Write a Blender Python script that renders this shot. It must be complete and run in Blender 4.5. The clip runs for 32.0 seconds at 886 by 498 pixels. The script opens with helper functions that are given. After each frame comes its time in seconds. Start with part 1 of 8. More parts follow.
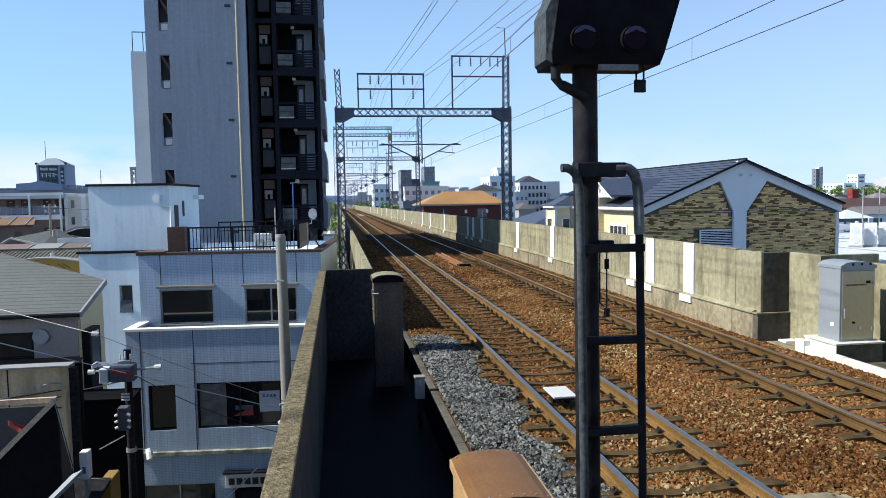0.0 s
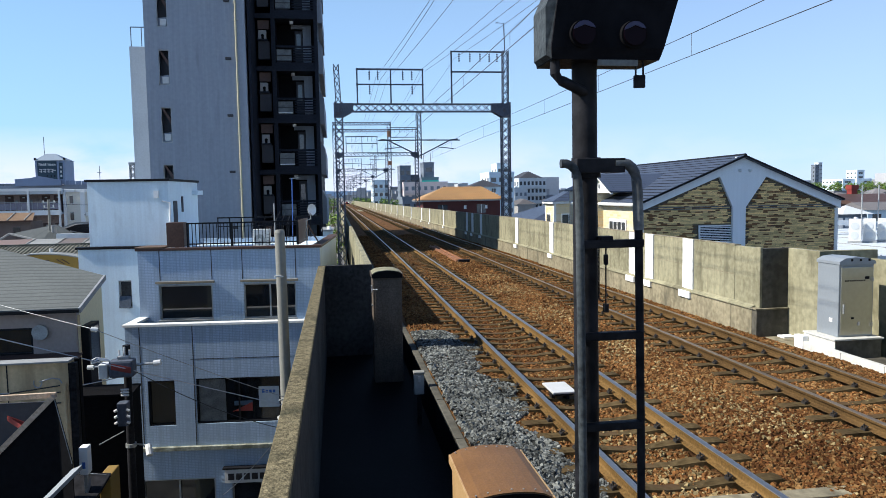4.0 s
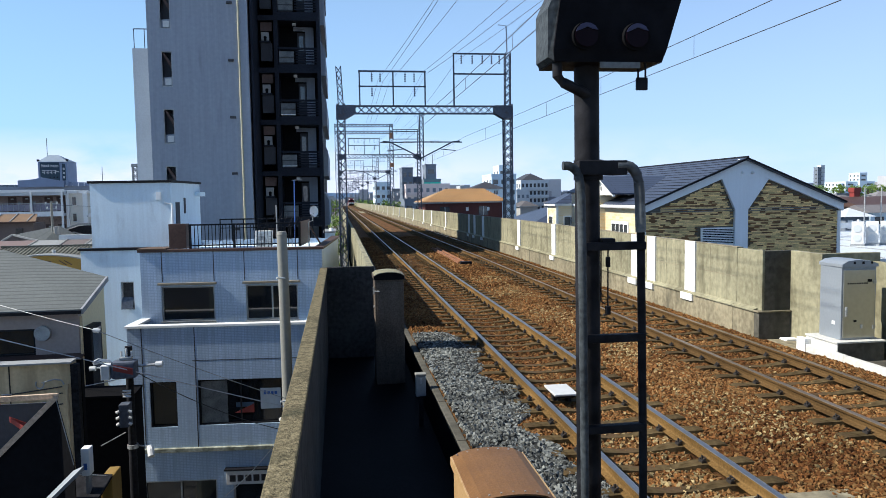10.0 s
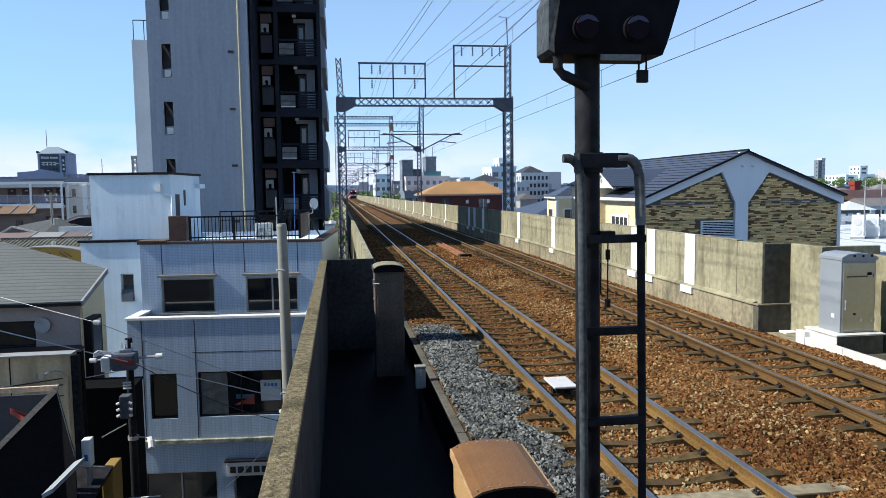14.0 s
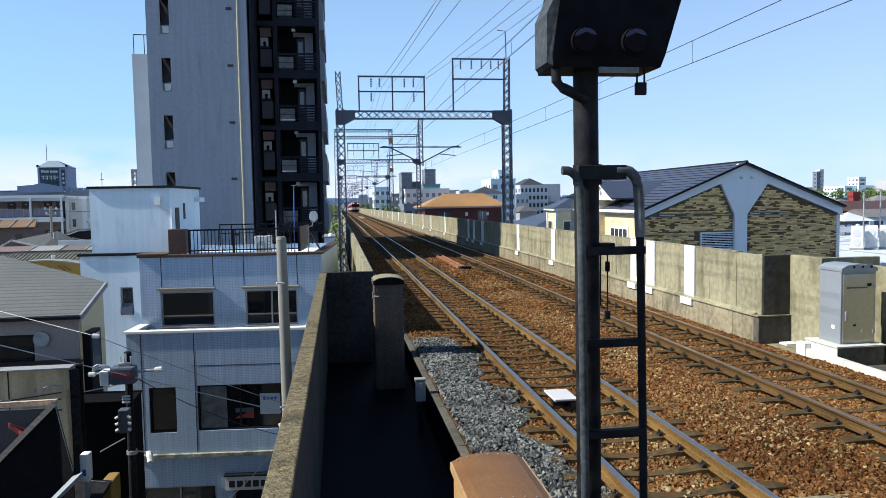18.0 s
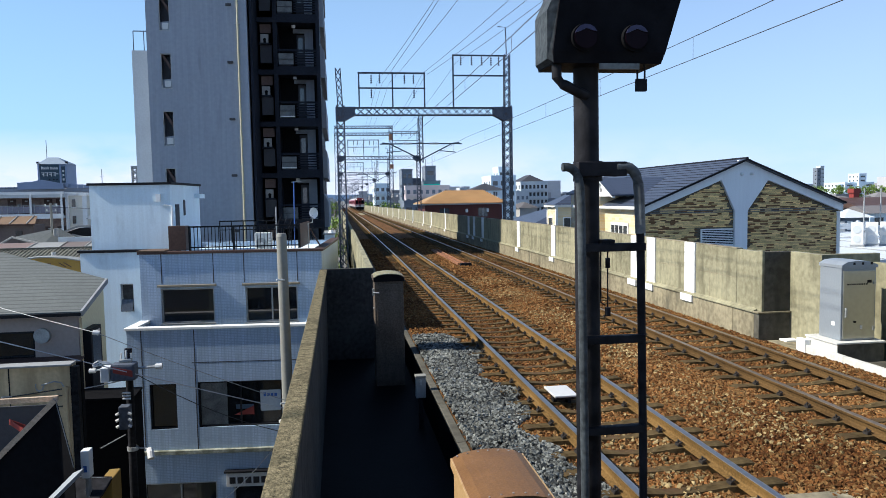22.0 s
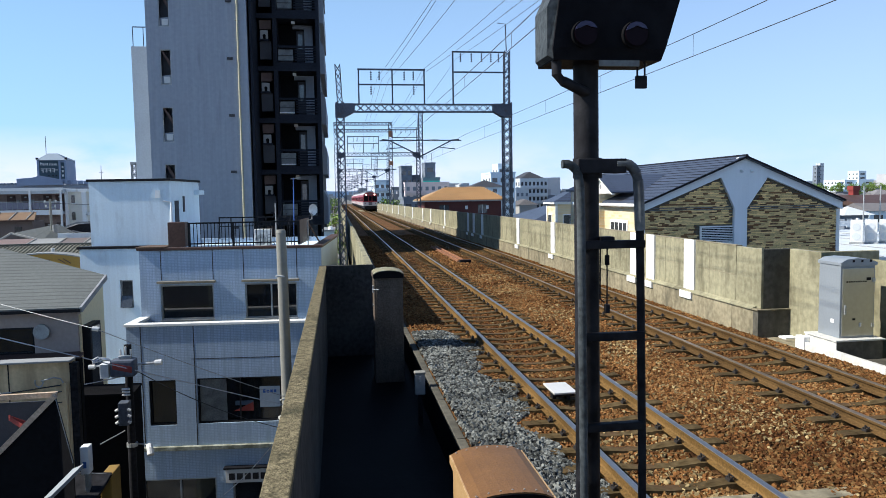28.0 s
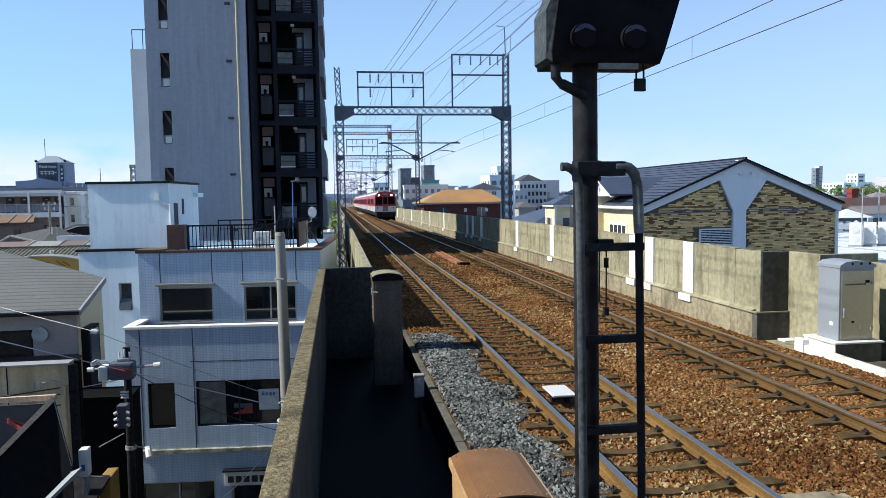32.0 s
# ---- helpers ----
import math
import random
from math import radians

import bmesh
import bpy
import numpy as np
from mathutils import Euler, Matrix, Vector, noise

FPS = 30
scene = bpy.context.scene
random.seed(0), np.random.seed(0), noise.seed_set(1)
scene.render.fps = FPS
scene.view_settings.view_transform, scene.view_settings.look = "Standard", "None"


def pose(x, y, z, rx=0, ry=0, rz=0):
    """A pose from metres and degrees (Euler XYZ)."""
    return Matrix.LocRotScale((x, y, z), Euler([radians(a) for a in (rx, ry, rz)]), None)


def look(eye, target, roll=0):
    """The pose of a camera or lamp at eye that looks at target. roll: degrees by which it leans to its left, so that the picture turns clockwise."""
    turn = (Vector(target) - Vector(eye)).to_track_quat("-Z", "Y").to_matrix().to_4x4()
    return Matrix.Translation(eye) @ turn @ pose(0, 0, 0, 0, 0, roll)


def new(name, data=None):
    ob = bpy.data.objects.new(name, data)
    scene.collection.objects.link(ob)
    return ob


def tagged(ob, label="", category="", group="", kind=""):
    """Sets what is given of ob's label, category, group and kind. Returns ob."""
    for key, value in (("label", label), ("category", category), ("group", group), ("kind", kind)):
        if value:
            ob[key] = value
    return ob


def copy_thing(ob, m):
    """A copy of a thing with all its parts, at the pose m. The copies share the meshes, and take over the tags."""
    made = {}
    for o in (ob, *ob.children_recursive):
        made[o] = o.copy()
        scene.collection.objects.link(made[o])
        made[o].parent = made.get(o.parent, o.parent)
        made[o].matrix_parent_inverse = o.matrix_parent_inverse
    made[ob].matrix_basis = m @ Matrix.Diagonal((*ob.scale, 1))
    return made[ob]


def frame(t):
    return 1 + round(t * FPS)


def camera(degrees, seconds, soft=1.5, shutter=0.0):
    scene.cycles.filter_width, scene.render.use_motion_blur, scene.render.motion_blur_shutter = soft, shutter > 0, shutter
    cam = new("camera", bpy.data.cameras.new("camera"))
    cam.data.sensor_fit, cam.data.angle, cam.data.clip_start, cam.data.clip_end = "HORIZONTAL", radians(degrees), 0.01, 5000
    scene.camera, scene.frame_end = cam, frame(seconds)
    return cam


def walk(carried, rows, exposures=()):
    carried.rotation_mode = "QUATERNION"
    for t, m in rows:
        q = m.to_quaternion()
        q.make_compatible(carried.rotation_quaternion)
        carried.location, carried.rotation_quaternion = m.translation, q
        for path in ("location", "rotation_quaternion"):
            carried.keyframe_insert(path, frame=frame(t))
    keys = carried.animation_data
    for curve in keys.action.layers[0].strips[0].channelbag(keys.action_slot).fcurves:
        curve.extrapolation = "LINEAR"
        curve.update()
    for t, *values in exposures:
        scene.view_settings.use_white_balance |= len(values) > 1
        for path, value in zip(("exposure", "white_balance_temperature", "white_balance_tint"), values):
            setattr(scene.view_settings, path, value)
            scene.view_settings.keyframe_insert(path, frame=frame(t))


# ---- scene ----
# The eye stands still above the platform's end; only its aim drifts.
EYE = (0.0, 0.0, 2.586)
cam = camera(62.77, 32.0, soft=0.8)


def aim(pan, tilt, lean):
    a, b = radians(pan), radians(tilt)
    way = Vector((math.sin(a) * math.cos(b), math.cos(a) * math.cos(b), -math.sin(b)))
    return look(EYE, Vector(EYE) + way * 10, -lean)


# seconds, degrees to the right of the track, degrees down, degrees of lean
AIM = [
    (0, 8.199, 3.992, 0.984), (0.5, 8.215, 3.992, 0.997), (1, 8.214, 4.061, 1.003), (1.5, 8.222, 4.113, 1.023), 
    (2, 8.263, 3.994, 1.038), (2.5, 8.270, 4.088, 0.997), (3, 8.266, 4.062, 0.996), (3.5, 8.264, 4.339, 0.980), 
    (5.5, 8.207, 4.160, 0.914), (6, 8.161, 3.801, 0.946), (6.5, 8.086, 3.682, 0.889), (7, 8.092, 3.748, 0.885), 
    (7.5, 8.094, 3.731, 0.935), (8, 8.152, 3.690, 0.903), (8.5, 8.124, 3.919, 0.920), (9, 8.102, 4.049, 0.865), 
    (9.5, 8.101, 4.116, 0.867), (10, 8.101, 4.181, 0.872), (10.5, 8.100, 4.313, 0.879), (11, 8.148, 4.316, 0.846), 
    (11.5, 8.156, 4.381, 0.865), (12, 8.141, 4.719, 0.786), (12.5, 8.141, 4.683, 0.796), (13, 8.149, 4.517, 0.818), 
    (13.5, 8.105, 4.685, 0.806), (14, 8.097, 4.770, 0.782), (14.5, 8.131, 4.653, 0.843), (16.5, 8.140, 4.912, 0.775), 
    (17, 8.140, 4.752, 0.802), (17.5, 8.149, 4.247, 0.871), (18, 8.147, 3.795, 0.959), (18.5, 8.131, 3.723, 0.974), 
    (19, 8.145, 3.927, 0.962), (19.5, 8.147, 3.884, 0.941), (20, 8.147, 3.841, 0.949), (20.5, 8.148, 3.731, 0.961), 
    (21, 8.189, 3.761, 0.915), (21.5, 8.143, 3.985, 0.917), (22, 8.128, 4.059, 0.971), (22.5, 8.134, 3.966, 0.933), 
    (23, 8.147, 3.942, 0.947), (23.5, 8.156, 4.218, 0.907), (24, 8.148, 4.182, 0.867), (24.5, 8.171, 4.064, 0.940), 
    (25, 8.152, 4.203, 0.893), (25.5, 8.141, 4.179, 0.897), (27.5, 8.163, 4.297, 0.873), (28, 8.162, 4.314, 0.874), 
    (28.5, 8.162, 4.314, 0.874), (29, 8.165, 4.445, 0.881), (29.5, 8.179, 4.314, 0.873), (30, 8.226, 4.326, 0.868), 
    (30.5, 8.227, 4.269, 0.835), (31, 8.236, 3.932, 0.940), (31.5, 8.220, 4.073, 0.908), (32, 8.232, 4.111, 0.859),
]
walk(cam, [(t, aim(a, b, c)) for t, a, b, c in AIM], exposures=[(0, 0.7, 5700, 10), (32, 0.7, 5700, 10)])

# ---- light ----
SUN_TO = Vector((-1.0, 0.0, 0.88)).normalized()
world = bpy.data.worlds.new("sky")
scene.world = world
world.use_nodes = True
wn, wl = world.node_tree.nodes, world.node_tree.links
wn.clear()
w_out = wn.new("ShaderNodeOutputWorld")
w_bg = wn.new("ShaderNodeBackground")
w_sky = wn.new("ShaderNodeTexSky")
w_sky.sky_type = "NISHITA"
w_sky.sun_disc = False
w_sky.sun_elevation = math.asin(SUN_TO.z)
w_sky.sun_rotation = math.atan2(SUN_TO.x, SUN_TO.y)
w_sky.altitude = 0
w_sky.air_density, w_sky.dust_density, w_sky.ozone_density = 0.75, 0.1, 1.7
w_co = wn.new("ShaderNodeTexCoord")
w_map = wn.new("ShaderNodeMapping")
w_map.inputs["Scale"].default_value = (3.6, 3.6, 9.0)
w_noise = wn.new("ShaderNodeTexNoise")
w_noise.inputs["Scale"].default_value = 2.2
w_noise.inputs["Detail"].default_value = 7
w_noise.inputs["Roughness"].default_value = 0.55
w_ramp = wn.new("ShaderNodeValToRGB")
w_ramp.color_ramp.elements[0].position = 0.3
w_ramp.color_ramp.elements[1].position = 0.52
w_sep = wn.new("ShaderNodeSeparateXYZ")
w_low = wn.new("ShaderNodeMapRange")
w_low.inputs["From Min"].default_value = 0.09
w_low.inputs["From Max"].default_value = 0.035
w_mul = wn.new("ShaderNodeMath")
w_mul.operation = "MULTIPLY"
w_mix = wn.new("ShaderNodeMixRGB")
w_mix.inputs["Color2"].default_value = (5.95, 6.1, 6.7, 1)
wl.new(w_co.outputs["Generated"], w_map.inputs["Vector"])
wl.new(w_map.outputs["Vector"], w_noise.inputs["Vector"])
wl.new(w_noise.outputs["Fac"], w_ramp.inputs["Fac"])
wl.new(w_co.outputs["Generated"], w_sep.inputs["Vector"])
wl.new(w_sep.outputs["Z"], w_low.inputs["Value"])
wl.new(w_ramp.outputs["Color"], w_mul.inputs[0])
wl.new(w_low.outputs["Result"], w_mul.inputs[1])
w_gather = wn.new("ShaderNodeMapRange")
w_gather.inputs["From Min"].default_value = 0.05
w_gather.inputs["From Max"].default_value = 0.5
w_gather.inputs["To Min"].default_value = 1.0
w_gather.inputs["To Max"].default_value = 0.3
w_cloud = wn.new("ShaderNodeMath")
w_cloud.operation = "MULTIPLY"
wl.new(w_sep.outputs["X"], w_gather.inputs["Value"])
wl.new(w_gather.outputs["Result"], w_cloud.inputs[0])
wl.new(w_mul.outputs["Value"], w_cloud.inputs[1])
wl.new(w_cloud.outputs["Value"], w_mix.inputs["Fac"])
w_band = wn.new("ShaderNodeMapRange")
w_band.inputs["From Min"].default_value = 0.6
w_band.inputs["From Max"].default_value = 0.0
w_band.inputs["To Max"].default_value = 0.85
w_haze = wn.new("ShaderNodeMixRGB")
w_side = wn.new("ShaderNodeMapRange")
w_side.inputs["From Min"].default_value = -0.45
w_side.inputs["From Max"].default_value = 0.6
w_tint = wn.new("ShaderNodeMixRGB")
w_tint.inputs["Color1"].default_value = (3.1, 4.9, 6.35, 1)
w_tint.inputs["Color2"].default_value = (3.95, 5.05, 6.4, 1)
wl.new(w_sep.outputs["X"], w_side.inputs["Value"])
wl.new(w_side.outputs["Result"], w_tint.inputs["Fac"])
wl.new(w_tint.outputs["Color"], w_haze.inputs["Color2"])
wl.new(w_sep.outputs["Z"], w_band.inputs["Value"])
wl.new(w_band.outputs["Result"], w_haze.inputs["Fac"])
wl.new(w_sky.outputs["Color"], w_haze.inputs["Color1"])
wl.new(w_haze.outputs["Color"], w_mix.inputs["Color1"])
wl.new(w_mix.outputs["Color"], w_bg.inputs["Color"])
w_bg.inputs["Strength"].default_value = 0.096
wl.new(w_bg.outputs["Background"], w_out.inputs["Surface"])

sun = new("sun", bpy.data.lights.new("sun", "SUN"))
sun.data.energy = 5.0
sun.data.angle = radians(0.8)
sun.data.color = (1.0, 0.89, 0.71)
sun.matrix_world = look(SUN_TO * 100, (0, 0, 0))


# ---- materials ----
def mat(name, color, rough=0.7, metal=0.0, other=None, big=0.6, small=14.0, amount=0.35, bump=0.15, bump_scale=60.0,
        rand=0.0, island=0.0, streak=0.0, stain=None, stain_at=0.6, gloss=0.5, fine=0.0):
    """Colour with grain at two scales, an optional second colour by object or island, downward streaks and stains."""
    m = bpy.data.materials.new(name)
    m.use_nodes = True
    n, l = m.node_tree.nodes, m.node_tree.links
    b = n["Principled BSDF"]
    b.inputs["Roughness"].default_value = rough
    b.inputs["Metallic"].default_value = metal
    b.inputs["Specular IOR Level"].default_value = gloss
    co = n.new("ShaderNodeTexCoord")
    a = n.new("ShaderNodeTexNoise")
    a.inputs["Scale"].default_value = big
    a.inputs["Detail"].default_value = 6
    c = n.new("ShaderNodeTexNoise")
    c.inputs["Scale"].default_value = small
    c.inputs["Detail"].default_value = 4
    l.new(co.outputs["Object"], a.inputs["Vector"])
    l.new(co.outputs["Object"], c.inputs["Vector"])
    add = n.new("ShaderNodeMath")
    add.operation = "MULTIPLY_ADD"
    add.inputs[1].default_value = 0.5
    l.new(c.outputs["Fac"], add.inputs[0])
    half = n.new("ShaderNodeMath")
    half.operation = "MULTIPLY"
    half.inputs[1].default_value = 0.5
    l.new(a.outputs["Fac"], half.inputs[0])
    l.new(half.outputs[0], add.inputs[2])
    spread = n.new("ShaderNodeMapRange")
    spread.inputs["From Min"].default_value = 0.36
    spread.inputs["From Max"].default_value = 0.64
    l.new(add.outputs[0], spread.inputs["Value"])
    ramp = n.new("ShaderNodeMixRGB")
    col = Vector(color)
    far = Vector(other) if other else col
    ramp.inputs["Color1"].default_value = (*(col * (1 - amount)), 1)
    ramp.inputs["Color2"].default_value = (*[min(1, v) for v in (far * (1 + amount))], 1)
    l.new(spread.outputs[0], ramp.inputs["Fac"])
    last = ramp.outputs["Color"]
    if rand or island:
        if island:
            src = n.new("ShaderNodeNewGeometry").outputs["Random Per Island"]
        else:
            src = n.new("ShaderNodeObjectInfo").outputs["Random"]
        k = n.new("ShaderNodeMapRange")
        w = island or rand
        k.inputs["To Min"].default_value = 1 - w
        k.inputs["To Max"].default_value = 1 + w
        l.new(src, k.inputs["Value"])
        hs = n.new("ShaderNodeHueSaturation")
        l.new(k.outputs[0], hs.inputs["Value"])
        l.new(last, hs.inputs["Color"])
        last = hs.outputs["Color"]
    if fine:
        fm = n.new("ShaderNodeMapping")
        fm.inputs["Scale"].default_value = (9.0, 9.0, 0.3)
        l.new(co.outputs["Object"], fm.inputs["Vector"])
        fn = n.new("ShaderNodeTexNoise")
        fn.inputs["Scale"].default_value = 1.0
        fn.inputs["Detail"].default_value = 5
        l.new(fm.outputs[0], fn.inputs["Vector"])
        fr = n.new("ShaderNodeMapRange")
        fr.inputs["From Min"].default_value = 0.32
        fr.inputs["From Max"].default_value = 0.68
        fr.inputs["To Min"].default_value = 1 - fine
        fr.inputs["To Max"].default_value = 1 + fine * 0.7
        l.new(fn.outputs["Fac"], fr.inputs["Value"])
        fh = n.new("ShaderNodeHueSaturation")
        l.new(fr.outputs[0], fh.inputs["Value"])
        l.new(last, fh.inputs["Color"])
        last = fh.outputs["Color"]
    if stain:
        mp = n.new("ShaderNodeMapping")
        mp.inputs["Scale"].default_value = (1.0, 1.0, 1.0 - 0.85 * min(1, streak * 2)) if streak else (1, 1, 1)
        l.new(co.outputs["Object"], mp.inputs["Vector"])
        s = n.new("ShaderNodeTexNoise")
        s.inputs["Scale"].default_value = 2.6
        s.inputs["Detail"].default_value = 8
        l.new(mp.outputs[0], s.inputs["Vector"])
        sr = n.new("ShaderNodeMapRange")
        sr.inputs["From Min"].default_value = stain_at
        sr.inputs["From Max"].default_value = stain_at + 0.16
        sr.inputs["To Max"].default_value = 0.75
        l.new(s.outputs["Fac"], sr.inputs["Value"])
        mx = n.new("ShaderNodeMixRGB")
        mx.inputs["Color2"].default_value = (*stain, 1)
        l.new(sr.outputs[0], mx.inputs["Fac"])
        l.new(last, mx.inputs["Color1"])
        last = mx.outputs["Color"]
    l.new(last, b.inputs["Base Color"])
    if bump:
        bn = n.new("ShaderNodeTexNoise")
        bn.inputs["Scale"].default_value = bump_scale
        bn.inputs["Detail"].default_value = 5
        l.new(co.outputs["Object"], bn.inputs["Vector"])
        bp = n.new("ShaderNodeBump")
        bp.inputs["Strength"].default_value = bump
        bp.inputs["Distance"].default_value = 0.02
        l.new(bn.outputs["Fac"], bp.inputs["Height"])
        l.new(bp.outputs["Normal"], b.inputs["Normal"])
    return m


def tile_mat(name, color, joint, w, h, axis="xz", amount=0.12, rough=0.35, second=None, offset=0.0, gap=0.1, fine=0.0, stain=None):
    """Small glazed tiles or shingles, too fine to be pieces: a joint grid with relief."""
    m = mat(name, color, rough, amount=amount, bump=0, fine=fine, stain=stain, stain_at=0.6, streak=0.5 if stain else 0.0)
    n, l = m.node_tree.nodes, m.node_tree.links
    b = n["Principled BSDF"]
    base = b.inputs["Base Color"].links[0].from_socket
    co = n.new("ShaderNodeTexCoord")
    sp = n.new("ShaderNodeSeparateXYZ")
    cb = n.new("ShaderNodeCombineXYZ")
    l.new(co.outputs["Object"], sp.inputs[0])
    l.new(sp.outputs[axis[0].upper()], cb.inputs["X"])
    l.new(sp.outputs[axis[1].upper()], cb.inputs["Y"])
    br = n.new("ShaderNodeTexBrick")
    br.offset = offset
    br.inputs["Scale"].default_value = 1
    br.inputs["Brick Width"].default_value = w
    br.inputs["Row Height"].default_value = h
    br.inputs["Mortar Size"].default_value = h * gap
    br.inputs["Mortar"].default_value = (*joint, 1)
    if second:
        dim = n.new("ShaderNodeMixRGB")
        dim.blend_type = "MULTIPLY"
        dim.inputs["Fac"].default_value = 1
        dim.inputs["Color2"].default_value = (*second, 1)
        l.new(base, dim.inputs["Color1"])
        l.new(dim.outputs[0], br.inputs["Color2"])
    else:
        l.new(base, br.inputs["Color2"])
    l.new(base, br.inputs["Color1"])
    l.new(cb.outputs[0], br.inputs["Vector"])
    l.new(br.outputs["Color"], b.inputs["Base Color"])
    bp = n.new("ShaderNodeBump")
    bp.inputs["Strength"].default_value = 0.4
    bp.inputs["Distance"].default_value = -0.004
    l.new(br.outputs["Fac"], bp.inputs["Height"])
    l.new(bp.outputs["Normal"], b.inputs["Normal"])
    return m


def glass_mat(name, tint=(0.03, 0.04, 0.05), rough=0.06):
    m = mat(name, tint, rough, amount=0.4, bump=0.02, bump_scale=3, gloss=0.9)
    return m


M = {}
M["ground"] = mat("street_ground", (0.07, 0.07, 0.07), 0.9, other=(0.14, 0.14, 0.13), big=0.05, small=1.0)
M["concrete"] = mat("weathered_concrete", (0.205, 0.188, 0.112), 0.9, fine=0.14, other=(0.275, 0.256, 0.162), big=0.7, small=9, amount=0.2, bump=0.3,
                    stain=(0.098, 0.088, 0.05), stain_at=0.52, streak=0.42)
M["coping"] = mat("pitted_coping", (0.073, 0.062, 0.036), 0.95, gloss=0.1, other=(0.163, 0.137, 0.08), big=22, small=110, amount=0.45, bump=0.7, bump_scale=45,
                  stain=(0.037, 0.037, 0.0222), stain_at=0.53)
# near black: the walkway's shade is put into the damp deck's colour
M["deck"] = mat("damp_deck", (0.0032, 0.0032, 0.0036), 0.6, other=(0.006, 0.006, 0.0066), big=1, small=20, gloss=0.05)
M["ballast"] = mat("rusty_ballast_bed", (0.046, 0.019, 0.0065), 0.95, gloss=0.1, other=(0.135, 0.069, 0.026), big=1.2, small=24, amount=0.4, bump=1.0, bump_scale=28,
                   stain=(0.13, 0.07, 0.034), stain_at=0.6)
M["stone"] = mat("rusty_stone", (0.074, 0.027, 0.0085), 0.9, gloss=0.08, other=(0.145, 0.068, 0.022), big=0.5, small=34, amount=0.3, island=0.6, bump=0.25)
M["tan_stone"] = mat("tan_stone", (0.115, 0.059, 0.0195), 0.9, gloss=0.08, other=(0.185, 0.108, 0.042), big=0.5, small=34, amount=0.25, island=0.45, bump=0.25)
M["pale_stone"] = mat("pale_dusty_stone", (0.17, 0.125, 0.056), 0.9, gloss=0.08, other=(0.27, 0.205, 0.1), big=2, small=30, amount=0.2, island=0.5, bump=0.25)
M["grey_stone"] = mat("grey_stone", (0.05, 0.053, 0.05), 0.85, gloss=0.15, other=(0.136, 0.141, 0.13), big=2, small=30, amount=0.3, island=0.85, bump=0.25)
M["sleeper"] = mat("dusty_sleeper", (0.0555, 0.037, 0.0141), 0.9, gloss=0.08, other=(0.0851, 0.0607, 0.0281), big=2, small=18, amount=0.3, rand=0.18,
                   stain=(0.074, 0.0407, 0.0222), stain_at=0.55)
M["rail_side"] = mat("rusty_rail", (0.085, 0.049, 0.013), 0.8, gloss=0.15, other=(0.15, 0.088, 0.028), big=1, small=40, amount=0.25)
M["rail_top"] = mat("polished_rail_head", (0.4, 0.365, 0.335), 0.42, metal=1.0, amount=0.12, bump=0.03)
M["clip"] = mat("oily_clip", (0.02, 0.017, 0.015), 0.6, amount=0.4)
M["white"] = mat("white_paint", (0.78, 0.78, 0.76), 0.6, amount=0.06, bump=0.05, stain=(0.55, 0.52, 0.45), stain_at=0.62, streak=0.5)
M["white_stucco"] = mat("white_stucco", (0.64, 0.745, 0.81), 0.8, fine=0.05, amount=0.06, big=0.7, small=25, bump=0.2, stain=(0.46, 0.53, 0.58), stain_at=0.6, streak=0.4)
M["steel"] = mat("painted_steel", (0.06, 0.072, 0.098), 0.55, gloss=0.3, amount=0.25, other=(0.085, 0.098, 0.125), stain=(0.08, 0.05, 0.03), stain_at=0.62)
M["dark_steel"] = mat("dark_painted_steel", (0.009, 0.009, 0.0105), 0.6, amount=0.3, other=(0.022, 0.022, 0.025), stain=(0.05, 0.05, 0.05), stain_at=0.7, gloss=0.06)
M["galv"] = mat("galvanised_steel", (0.34, 0.35, 0.35), 0.5, metal=0.4, amount=0.2, big=4, small=40, stain=(0.2, 0.19, 0.17), stain_at=0.58)
M["wire"] = mat("wire", (0.06, 0.06, 0.065), 0.5, metal=0.3, amount=0.2, bump=0)
M["black_wire"] = mat("insulated_cable", (0.025, 0.025, 0.025), 0.6, amount=0.2, bump=0)
M["pale_wire"] = mat("bare_cable", (0.5, 0.5, 0.52), 0.5, amount=0.1, bump=0)
M["porcelain"] = mat("porcelain", (0.6, 0.6, 0.58), 0.2, amount=0.08, bump=0)
M["box_paint"] = mat("faded_ochre_paint", (0.37, 0.222, 0.0814), 0.6, other=(0.37, 0.244, 0.118), big=3, small=40, amount=0.12, stain=(0.222, 0.111, 0.037), stain_at=0.62)
M["box_top"] = mat("rusty_box_lid", (0.135, 0.064, 0.019), 0.5, gloss=0.3, other=(0.17, 0.085, 0.028), big=3, small=50, amount=0.12, stain=(0.36, 0.27, 0.16), stain_at=0.72)
M["grey_paint"] = mat("grey_cabinet_paint", (0.25, 0.275, 0.3), 0.45, metal=0.15, amount=0.06, big=2, small=30, stain=(0.22, 0.23, 0.22), stain_at=0.6, streak=0.4, bump=0.04)
# near black for interiors, black parts and places with shade painted in
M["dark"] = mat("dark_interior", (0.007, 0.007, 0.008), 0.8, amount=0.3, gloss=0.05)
M["glass"] = glass_mat("window_glass", (0.012, 0.014, 0.017))
M["grey_glass"] = glass_mat("grey_window_glass", (0.05, 0.055, 0.06), 0.12)
M["tile"] = tile_mat("blue_grey_tile", (0.35, 0.445, 0.58), (0.27, 0.345, 0.45), 0.1, 0.05, gap=0.14, fine=0.16, stain=(0.23, 0.3, 0.38))
M["seam"] = mat("sealant", (0.03, 0.03, 0.035), 0.7)
